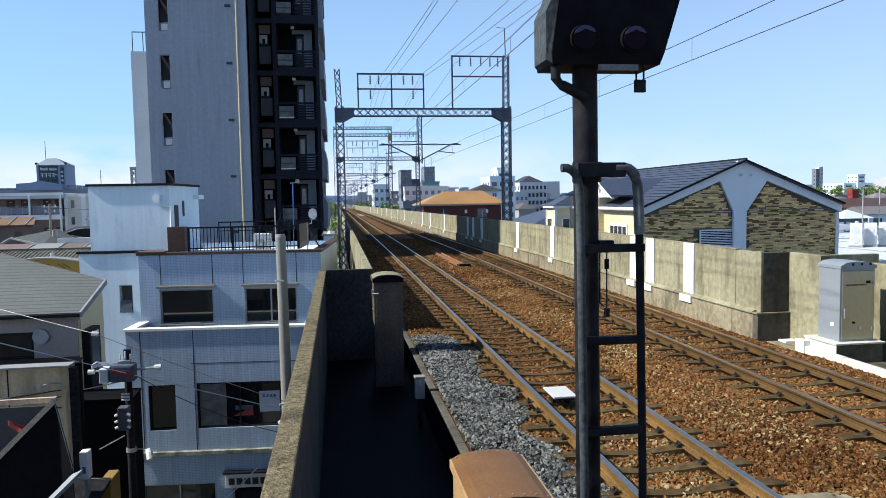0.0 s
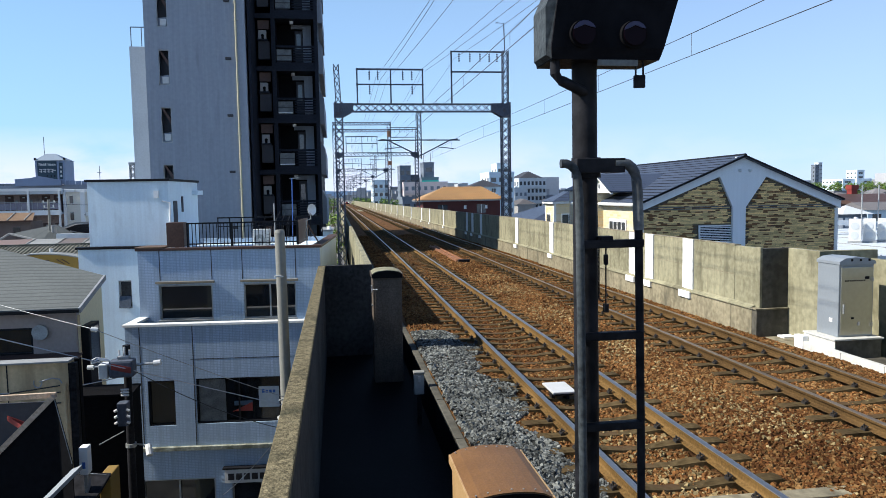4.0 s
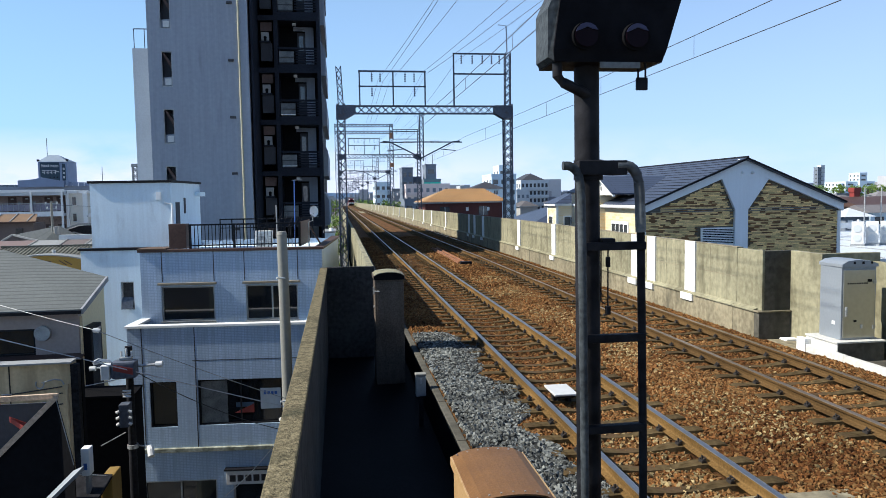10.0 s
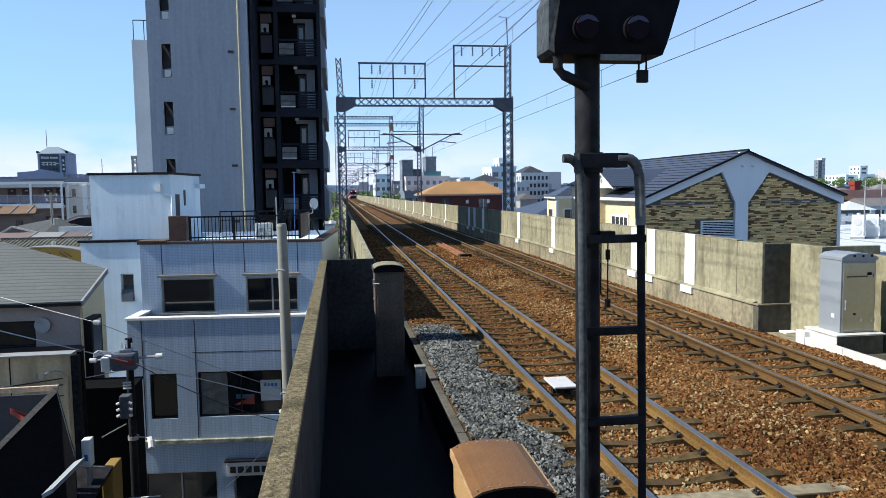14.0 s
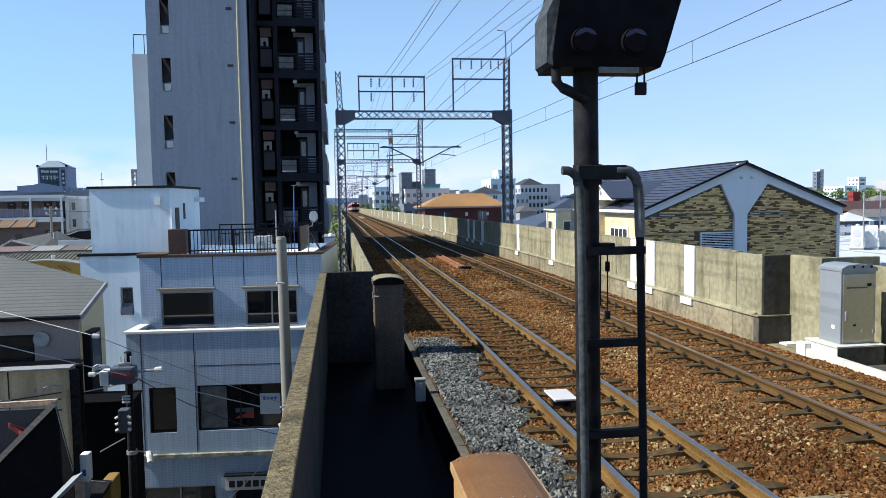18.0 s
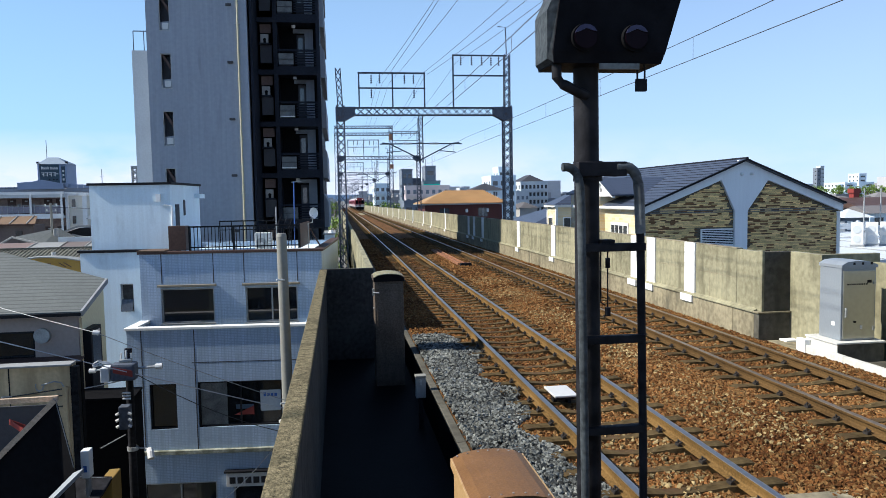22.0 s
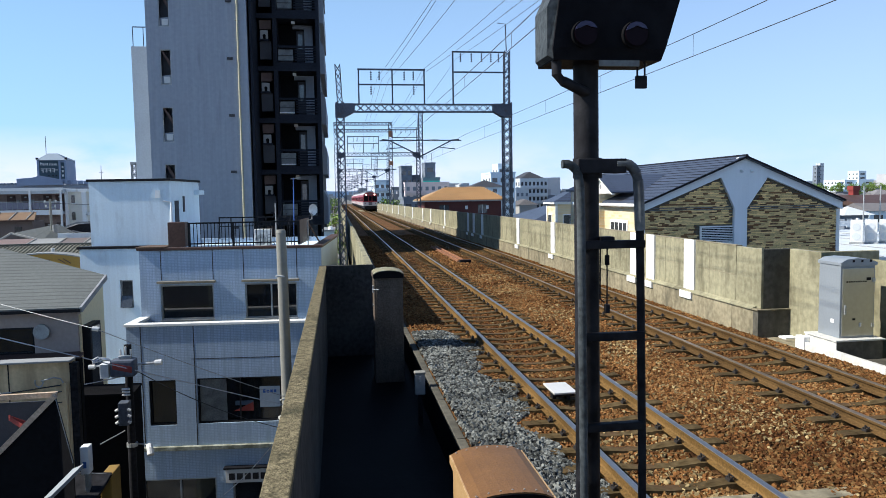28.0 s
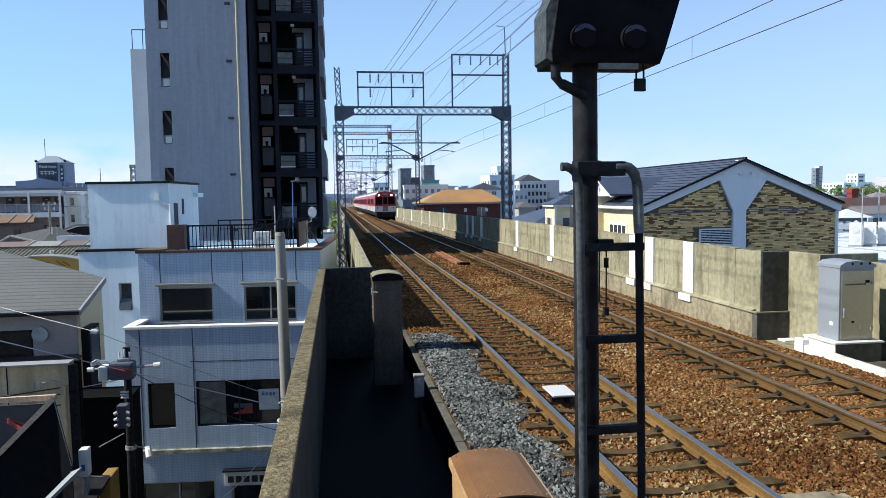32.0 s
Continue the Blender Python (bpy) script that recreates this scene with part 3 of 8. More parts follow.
def railway(cx, pitch, first, label, side_m, head_m):
    t = thing("railway_track", (cx, 0, 0), label, "railway track", "railway tracks")
    for side in (-1, 1):
        x = side * GAUGE / 2
        steel, shine = Geo(None, True), Geo(None, True)
        for a, b in stretches(-6, FAR):
            steel.prism(rail_profile(x), a, b)
        r = part("rail", steel, side_m, t, "rust-brown steel rail")
        crown = [(x - 0.0435, -0.009), (x - 0.039, 0.0005), (x - 0.022, 0.004), (x + 0.022, 0.004), (x + 0.039, 0.0005), (x + 0.0435, -0.009)]
        for a, b in stretches(-6, FAR):
            shine.prism(crown, a, b)
        part("rail_head", shine, head_m, r, "polished running surface")
    s0 = c0 = None
    rnd = random.Random(int(cx * 10))
    y = first
    n = 0
    rest = Geo()
    sg = sleeper_geo()
    while y < 420:
        yy = y + rnd.uniform(-0.05, 0.05)
        if n < 165:
            if s0 is None:
                s0 = s = part("sleeper", sg, "sleeper", t, "dusty concrete sleeper")
                s.location = (0, yy * 0.789, fall(yy) * 0.789)
            else:
                s = again(s0, (0, yy, fall(yy)), t)
            s.rotation_euler = (0, 0, rnd.uniform(-0.012, 0.012))
            if n < 65:
                for x in (-GAUGE / 2 - 0.12, -GAUGE / 2 + 0.12, GAUGE / 2 - 0.12, GAUGE / 2 + 0.12):
                    if c0 is None:
                        c0 = c = part("rail_clip", clip_geo(), "clip", s, "oily black rail clip")
                        c.location = (x * 0.789, 0, 0)
                    else:
                        again(c0, (x, 0, 0), s)
        else:
            rest.add([(a / 0.789, b / 0.789 + yy, c / 0.789 + fall(yy)) for a, b, c in sg.v], sg.f)
        n += 1
        y += pitch
    tagged(part("far_sleeper_row", rest, "sleeper", t), kind="stuff")
    return t


railway(TRACK[0], 0.64, -5.6, "railway track with shiny worn rails and brown sleepers", "rail_side", "rail_top")
railway(TRACK[1], 0.685, -5.3, "railway track beside the far concrete wall, rust-brown rails", "rail_dark", "rail_dull")


def stones(name, label, material, area, count, size, seed, top, keep=None):
    """Loose stones in one mesh: broken, tilted six-sided lumps with uneven corners."""
    rng = np.random.default_rng(seed)
    x = rng.uniform(area[0], area[1], count)
    y = rng.uniform(area[2], area[3], count)
    ok = np.ones(count, bool) if keep is None else keep(x, y, rng)
    x, y = x[ok], y[ok]
    n = len(x)
    s = size * rng.choice([0.55, 0.75, 0.95, 1.2, 1.45], n, p=[0.2, 0.25, 0.28, 0.19, 0.08])
    base = np.array([(-0.75, -0.6, -0.5), (0.75, -0.6, -0.5), (0.75, 0.6, -0.5), (-0.75, 0.6, -0.5), (-0.6, -0.5, 0.5), (0.6, -0.5, 0.5), (0.6, 0.5, 0.5), (-0.6, 0.5, 0.5)])
    v = base[None] * rng.uniform(0.5, 1.35, (n, 8, 3)) * s[:, None, None]
    spin = [rng.uniform(0, 6.283, n), rng.uniform(-0.7, 0.7, n), rng.uniform(-0.7, 0.7, n)]
    for ang, (i, j) in zip(spin[::-1], ((1, 2), (0, 2), (0, 1))):
        c, d = np.cos(ang)[:, None], np.sin(ang)[:, None]
        v[:, :, i], v[:, :, j] = v[:, :, i] * c - v[:, :, j] * d, v[:, :, i] * d + v[:, :, j] * c
    z = top(x, y) + rng.uniform(-0.012, 0.022, n)
    P = (v + np.stack([x, y, z], -1)[:, None, :]).reshape(-1, 3)
    F = np.array([(3, 2, 1, 0), (4, 5, 6, 7), (0, 1, 5, 4), (1, 2, 6, 5), (2, 3, 7, 6), (3, 0, 4, 7)])
    faces = (F[None] + 8 * np.arange(n)[:, None, None]).reshape(-1, 4)
    me = bpy.data.meshes.new(name)
    me.vertices.add(len(P))
    me.vertices.foreach_set("co", P.ravel() * PLAN["u"])
    me.loops.add(faces.size)
    me.loops.foreach_set("vertex_index", faces.ravel().astype(np.int32))
    me.polygons.add(len(faces))
    me.polygons.foreach_set("loop_start", np.arange(0, faces.size, 4, dtype=np.int32))
    me.polygons.foreach_set("use_smooth", np.zeros(len(faces), bool))
    me.update(calc_edges=True)
    me.materials.append(M[material])
    return tagged(new(name, me), label, "ballast", kind="stuff")


def bed_top(x, y):
    return np.interp(x, BED_X, BED_Z) + 0.012 - 0.0044 * np.maximum(0, y - 40)


def clear_rails(x, y, rng):
    ok = np.ones(len(x), bool)
    for cx in TRACK:
        for s in (-1, 1):
            ok &= np.abs(x - cx - s * GAUGE / 2) > 0.1
    ok &= ~((x > WALL_R - 0.04) & (y > 15.9))
    return ok


def grey_patch(x, y):
    """Freshly tipped stone beside the near track."""
    edge = 2.86 + 0.2 * np.sin(y * 1.7) + 0.12 * np.sin(y * 4.1)
    return (x < edge) & (y < 17.9)


def pale_patch(x, y, rng):
    """Dusty pale stones strewn along the middle between the tracks, and a few all over."""
    k = 0.6 * np.exp(-(((x - 6.05 - 0.16 * np.sin(y * 0.9)) / 0.62) ** 2)) * (0.55 + 0.45 * np.sin(y * 1.3 + 1.0))
    return rng.random(len(x)) < k + 0.02


for name, label, m, seed, share in (("ballast_stones", "loose rust-brown ballast stones round the sleepers", "stone", 3, 0.62),
                                    ("tan_ballast_stones", "loose tan ballast stones mixed among the rusty ones", "tan_stone", 23, 0.38)):
    stones(name, label, m, (1.8, 10.5, 5.5, 14), int(92000 * share), 0.036, seed, bed_top,
           lambda x, y, r: clear_rails(x, y, r) & ~(grey_patch(x, y) & (r.random(len(x)) < 0.93)))
    stones(name, label, m, (1.8, 9.86, 14, 26), int(70000 * share), 0.041, seed + 1, bed_top,
           lambda x, y, r: clear_rails(x, y, r) & ~(grey_patch(x, y) & (r.random(len(x)) < 0.9)))
    stones(name, label, m, (1.8, 9.86, 26, 64), int(50000 * share), 0.055, seed + 2, bed_top, clear_rails)
stones("pale_ballast_stones", "pale dusty ballast stones between the tracks", "pale_stone", (2.9, 9.8, 5.5, 30), 60000, 0.034, 9,
       lambda x, y: bed_top(x, y) + 0.012, lambda x, y, r: clear_rails(x, y, r) & pale_patch(x, y, r))
stones("grey_ballast_stones", "freshly tipped grey ballast stones beside the track", "grey_stone", (1.74, 3.15, 5.5, 18.2), 17000, 0.04, 6,
       lambda x, y: bed_top(x, y) + 0.03, lambda x, y, r: clear_rails(x, y, r) & grey_patch(x, y))
stones("pale_ballast_stones", "scattered pale ballast stones between the near rails", "pale_stone", (3.3, 4.6, 5.5, 10.5), 900, 0.034, 8,
       lambda x, y: bed_top(x, y) + 0.014, clear_rails)

t = thing("cable_cover", (6.6, 7.2, -0.3), "pale concrete cable cover slabs laid across the tracks", "cable trough")
for i in range(9):
    x = 1.9 + i * 0.94
    part("cover_slab", Geo(t.location).box(x, x + 0.925, 7.16, 7.4, -0.3, -0.15, 0.012), "stained_base", t)

t = thing("walkway_slab", (6.2, 200, -1.6), "pale concrete slab between the two tracks", "slab")
part("slab", Geo(t.location, True).box(5.6, 6.8, 186, 214, -0.6, -0.12, 0.02), "concrete", t)

# ballast kerb along the walkway
t = thing("ballast_kerb", (1.64, 0, -0.9), "low worn concrete kerb holding back the ballast", "kerb", kind="structure")
k0 = None
for i in range(24):
    y = 4 + i * 2.0
    if k0 is None:
        # kerb side shares the deck's black, its shade painted in
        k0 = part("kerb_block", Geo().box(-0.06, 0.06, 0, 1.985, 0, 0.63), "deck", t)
        k0.location = (0, y * 0.789, 0)
        # cap is darkened too, its partial shade put into the colour
        k1 = part("kerb_cap", Geo().box(-0.06, 0.07, 0, 1.98, 0.634, 0.7, 0.01), "shade_stain_concrete", t, "worn concrete kerb cap")
        k1.location = (0, y * 0.789, 0)
    else:
        again(k0, (0, y, 0), t)
        again(k1, (0, y, 0), t)

# ---- parapets ----
t = thing("wall_left", (0, 0, -0.9), "concrete parapet darkened for shade, with a rough pitted coping", "parapet", kind="structure")
o = t.location
# inner face and end panel have their shade painted in
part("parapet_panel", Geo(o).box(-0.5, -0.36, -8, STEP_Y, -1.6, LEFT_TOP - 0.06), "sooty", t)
part("coping", Geo(o).box(-0.52, -0.335, -8, STEP_Y + 0.02, LEFT_TOP - 0.06, LEFT_TOP, 0.012), "coping", t)
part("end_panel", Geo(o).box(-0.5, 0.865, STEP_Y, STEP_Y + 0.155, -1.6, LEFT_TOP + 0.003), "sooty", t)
for i in range(40):
    y = STEP_Y + 0.16 + i * 6
    part("outer_panel", Geo(o, True).box(0.7, 0.86, y, y + 5.97, -1.6, LEFT_TOP), "concrete", t)
for a, b in stretches(STEP_Y + 240.2, FAR):
    part("far_parapet", Geo(o, True).box(0.7, 0.86, a, b, -1.6, LEFT_TOP), "concrete", t)


def right_wall():
    t = thing("wall_right", (WALL_R, 0, -0.3), "sunlit concrete parapet with white painted pilasters", "parapet", kind="structure")
    o = t.location
    y = 16.05 + 0.95
    part("wall_panel", Geo(o).box(WALL_R, WALL_R + 0.16, 16.05, 16.985, 0.42, WALL_TOP, 0.01), "concrete", t)
    part("base_panel", Geo(o).box(WALL_R - 0.1, WALL_R + 0.16, 16.05, 16.99, -1.2, 0.4, 0.01), "stained_base", t)
    part("ledge", Geo(o).prism([(WALL_R + 0.02, 0.4), (WALL_R - 0.14, 0.4), (WALL_R - 0.14, 0.43), (WALL_R + 0.02, 0.5)], 16.05, 16.99), "concrete", t)
    while y < 250:
        top = WALL_TOP
        m = "concrete"
        part("wall_panel", Geo(o, True).box(WALL_R, WALL_R + 0.16, y, y + 3.985, 0.42, top, 0.01), m, t)
        part("base_panel", Geo(o, True).box(WALL_R - 0.1, WALL_R + 0.16, y, y + 3.99, -1.2, 0.4, 0.01), "stained_base", t)
        part("ledge", Geo(o, True).prism([(WALL_R + 0.02, 0.4), (WALL_R - 0.14, 0.4), (WALL_R - 0.14, 0.43), (WALL_R + 0.02, 0.5)], y, y + 3.99), m, t)
        part("cap_edge", Geo(o, True).box(WALL_R - 0.006, WALL_R + 0.168, y, y + 3.988, top, top + 0.025), "stained_base", t)
        part("form_joint", Geo(o, True).box(WALL_R - 0.003, WALL_R + 0.01, y + 0.02, y + 3.96, 1.13, 1.148), "stained_base", t)
        for j in (1.33, 2.66):
            part("form_joint", Geo(o, True).box(WALL_R - 0.004, WALL_R + 0.01, y + j - 0.012, y + j + 0.012, 0.5, top - 0.02), "stained_base", t)
        y += 4.0
    for a, b in stretches(y, FAR):
        part("far_wall_run", Geo(o, True).box(WALL_R, WALL_R + 0.16, a, b, -1.2, WALL_TOP), "concrete", t)
    for y in PILASTERS:
        part("pilaster", Geo(o, True).box(WALL_R - 0.05, WALL_R + 0.01, y - 0.3, y + 0.3, 0.42, WALL_TOP + 0.028, 0.006), "white", t, "white painted pilaster")
        part("pilaster_foot", Geo(o, True).box(WALL_R - 0.16, WALL_R + 0.01, y - 0.34, y + 0.34, 0.22, 0.42, 0.01), "white", t, "white painted foot block")
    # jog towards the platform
    # jog faces away from the sun; that shade is painted into panel and base
    part("jog_panel", Geo(o).box(WALL_R, 10.72, 15.88, 16.04, 0.44, WALL_TOP, 0.01), "shade_stain_concrete", t)
    part("jog_base", Geo(o).box(WALL_R - 0.1, 10.72, 15.84, 16.04, -1.2, 0.4, 0.01), "shade_stain_concrete", t)
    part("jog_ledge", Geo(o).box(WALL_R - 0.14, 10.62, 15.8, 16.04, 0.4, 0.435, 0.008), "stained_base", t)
    part("corner_edge", Geo(o).box(WALL_R - 0.012, WALL_R + 0.05, 15.865, 16.045, 0.44, WALL_TOP + 0.03, 0.006), "concrete", t)
    part("ground_slab", Geo(o).box(10.3, 10.78, 15.5, 15.78, -0.3, -0.2, 0.01), "white", t, "pale loose slab")
    part("apron", Geo(o).box(10.0, 10.62, 14.7, 15.8, -0.6, -0.24, 0.01), "stained_base", t)
    part("near_panel", Geo(o).box(10.62, 10.78, 14.75, 15.88, -1.2, WALL_TOP, 0.01), "concrete", t)
    part("near_panel", Geo(o).box(10.784, 12.1, 14.8, 14.96, -1.2, WALL_TOP, 0.01), "concrete", t)
    part("near_panel", Geo(o).box(11.9, 12.06, 3.0, 14.796, -1.2, WALL_TOP - 0.2, 0.01), "concrete", t)
    return t


PILASTERS = [19.4, 22.0, 23.3, 32.7, 39.3, 49.5, 52.7, 55.0, 67.2, 77.6, 85.0, 97, 108.3, 120, 133.2, 148, 164, 182, 200, 220]

right_wall()

# ---- overhead line ----
def lattice(g, a, b, w, d, pitch, r=0.022, across=(1, 0, 0), deep=(0, 1, 0)):
    """Four chords from a to b with zigzag lacing on all four sides."""
    a, b, u, v = Vector(a), Vector(b), Vector(across), Vector(deep)
    n = max(2, round((b - a).length / pitch))
    cor = [u * i * w / 2 + v * j * d / 2 for i, j in ((-1, -1), (1, -1), (1, 1), (-1, 1))]
    for c in cor:
        g.bar(a + c, b + c, r * 2.4)
    for s in range(4):
        c0, c1 = cor[s], cor[(s + 1) % 4]
        for i in range(n):
            p, q = a.lerp(b, i / n), a.lerp(b, (i + 1) / n)
            g.bar(p + c0, q + c1, r * 1.3)
            g.bar(p + c1, q + c0, r * 1.3)
    return g


def insulator(g, x, y, z, h=0.55):
    for k in range(4):
        g.tube([(x, y, z - 0.08 - k * h / 4), (x, y, z - 0.14 - k * h / 4)], 0.06, 8)
    g.tube([(x, y, z), (x, y, z - h)], 0.02, 5)


def gantry(y, zb, near):
    t = thing("catenary_gantry", (0.3, y, STREET), "blue-grey lattice steel gantry carrying the overhead line", "gantry", "gantries")
    o = t.location
    xl, xr = 0.28, 10.86
    part("mast", lattice(Geo(o), (xl, y, STREET), (xl, y, zb + 0.35), 0.46, 0.46, 0.5, 0.031), "steel", t)
    part("mast", lattice(Geo(o), (xr, y, STREET), (xr, y, zb + 0.35), 0.5, 0.5, 0.5, 0.031), "steel", t)
    g = lattice(Geo(o), (xl, y, zb + 0.3), (xl - 0.1, y, zb + 2.65), 0.3, 0.3, 0.45)
    part("mast_top", g, "steel", t)
    g = lattice(Geo(o), (xr, y, zb + 0.3), (xr + 0.02, y, zb + 3.6), 0.34, 0.34, 0.45)
    g.tube([(xr, y, zb + 3.6), (xr - 0.05, y, zb + 5.3), (xr - 0.55, y, zb + 5.35)], 0.035, 6)
    part("mast_top", g, "steel", t)
    part("beam", lattice(Geo(o), (xl, y, zb), (xr, y, zb), 0.46, 0.4, 0.5, 0.026, across=(0, 0, 1)), "steel", t)
    for s, x, k in ((1, xl, 0.6 if y < 60 else 0.45), (-1, xr, 0.6 if y < 60 else 0.45)):
        part("gusset_plate", Geo(o).prism([(x - s * 0.3, zb - 0.24 - 0.6 * k), (x + s * 0.25, zb - 0.24 - 0.6 * k), (x + s * (0.3 + k), zb - 0.24), (x + s * (0.3 + k), zb + 0.27), (x - s * 0.3, zb + 0.27)], y - 0.27, y + 0.27), "steel", t)
    f = Geo(o)
    for x in (1.46, 3.55, 5.56):
        f.bar((x, y, zb + 0.25), (x, y, zb + 2.4), 0.085)
    f.bar((1.4, y, zb + 2.38), (5.62, y, zb + 2.38), 0.1)
    f.bar((1.4, y, zb + 1.45), (5.62, y, zb + 1.45), 0.085)
    part("feeder_frame", f, "steel", t)
    f = Geo(o)
    f.bar((7.4, y, zb + 0.25), (7.4, y, zb + 3.55), 0.09)
    f.bar((7.35, y, zb + 3.52), (xr, y, zb + 3.52), 0.09)
    f.bar((7.35, y, zb + 2.26), (xr, y, zb + 2.26), 0.09)
    part("feeder_frame", f, "steel", t)
    if near:
        for x, z in ((2.23, zb + 2.3), (2.75, zb + 2.3), (4.31, zb + 2.3), (4.88, zb + 2.3), (2.23, zb + 1.4), (4.9, zb + 1.4), (7.9, zb + 3.46), (8.6, zb + 3.46), (9.25, zb + 3.46), (9.85, zb + 3.46), (10.35, zb + 3.46)):
            i = Geo(o)
            insulator(i, x, y, z)
            part("insulator", i, "porcelain" if y < 20 else "steel", t, "grey porcelain insulator string")
    # drop post between the tracks with an arm over each
    cx = 5.28
    part("drop_post", lattice(Geo(o), (cx, y, zb - 0.2), (cx, y, zb - 3.2), 0.24, 0.22, 0.4, 0.016), "steel", t)
    for s in (-1, 1):
        a = Geo(o)
        a.tube([(cx, y, zb - 3.0), (cx + s * 2.0, y, zb - 2.0), (cx + s * 2.45, y, zb - 1.95)], 0.045, 6)
        a.tube([(cx, y, zb - 2.0), (cx + s * 2.6, y, zb - 2.02)], 0.04, 6)
        a.tube([(cx + s * 1.2, y, zb - 2.45), (cx + s * 2.2, y, zb - 2.55)], 0.03, 6)
        part("cantilever_arm", a, "steel", t)
        i = Geo(o)
        for k in range(6):
            i.disc((cx + s * (0.6 + 0.1 * k), y, zb - 2.0), 0.08, 0.05, "x", 8)
        part("arm_insulator", i, "porcelain", t)
    return t


GANTRY_Y = [46, 98, 158, 215, 270, 330, 395, 470, 560]
for i, y in enumerate(GANTRY_Y):
    gantry(y, 8.7, i < 3)


def portal(y):
    """A taller two-beam frame over the near track only."""
    t = thing("track_portal", (-0.4, y, STREET), "tall blue-grey lattice portal with an orange box", "gantry", "gantries")
    o = t.location
    part("post", lattice(Geo(o), (-0.05, y, STREET), (-0.05, y, 11.8), 0.4, 0.4, 0.55), "steel", t)
    part("post", lattice(Geo(o), (6.3, y, STREET), (6.3, y, 11.8), 0.4, 0.4, 0.55), "steel", t)
    part("beam", lattice(Geo(o), (-0.25, y, 11.6), (6.5, y, 11.6), 0.3, 0.3, 0.45, across=(0, 0, 1)), "steel", t)
    part("beam", lattice(Geo(o), (-0.25, y, 10.8), (6.5, y, 10.8), 0.3, 0.3, 0.45, across=(0, 0, 1)), "steel", t)
    part("switch_box", Geo(o).box(6.1, 6.55, y - 0.35, y - 0.2, 10.05, 10.75, 0.03), "box_dull", t, "orange-brown steel box")
    part("switch_box", Geo(o).box(6.12, 6.55, y - 0.35, y - 0.2, 6.75, 7.25, 0.03), "box_dull", t, "orange-brown steel box")
    part("side_arm", Geo(o).bar((6.2, y, 10.9), (9.6, y, 10.9), 0.1), "steel", t)


# the tall portal stands far down the line and has a plan scale of its own
PLAN.update(u=1.376, dz=-1.9245)
STREET = -4.846
portal(86)
PLAN.update(u=0.789, dz=0.0)
STREET = -10.89


def wire(name, pts, r, material, label, sag=0.0, steps=8):
    out = []
    for a, b in zip(pts[:-1], pts[1:]):
        a, b = Vector(a), Vector(b)
        for k in range(steps):
            u = k / steps
            p = a.lerp(b, u)
            p.z -= sag * 4 * u * (1 - u)
            out.append(p)
    out.append(Vector(pts[-1]))
    g = Geo(real(out[0])).tube(out, r, 5)
    return tagged(part(name, g, material), label, "cable")


LINE_Y = [-14] + GANTRY_Y
for cx, zc, zm in ((3.9, 6.52, 7.04), (8.18, 6.39, 7.08)):
    for dz, r, sag in ((zc, 0.009, 0.03), (zm, 0.009, 0.22)):
        w = wire("contact_wire" if dz < 6.8 else "messenger_wire", [(cx, y, dz) for y in LINE_Y], r, "wire", "thin dark overhead wire above the track", sag)
        w["group"] = "overhead wires"
    d = thing("dropper_wires", (cx, 0, 6.4), "thin vertical dropper wires of the overhead line", "cable", "overhead wires")
    ends = list(zip(LINE_Y[:-1], LINE_Y[1:]))[:4]
    for a, b in ends:
        for k in range(1, 10):
            u = k / 10
            y = a + (b - a) * u
            g = Geo(d.location)
            g.tube([(cx, y, zc - 0.03 * 4 * u * (1 - u)), (cx, y, zm - 0.22 * 4 * u * (1 - u))], 0.005, 4)
            part("dropper", g, "wire", d)
FEEDERS = [(2.62, 10.57, (5.58, 11.7)), (2.9, 10.44, (5.3, 11.7)), (3.32, 10.44, (6.5, 11.7)), (5.43, 11.05, (9.06, 11.7)), (5.6, 10.91, (10.44, 11.7)), (7.59, 11.77, (10.74, 11.7))]
for x, z, (xn, zn) in FEEDERS:
    w = wire("feeder_cable", [(xn, -14, zn)] + [(x, y, z) for y in LINE_Y[1:6]], 0.01, "wire", "dark feeder cable strung between gantries", 0.7, 10)
    w["group"] = "overhead wires"

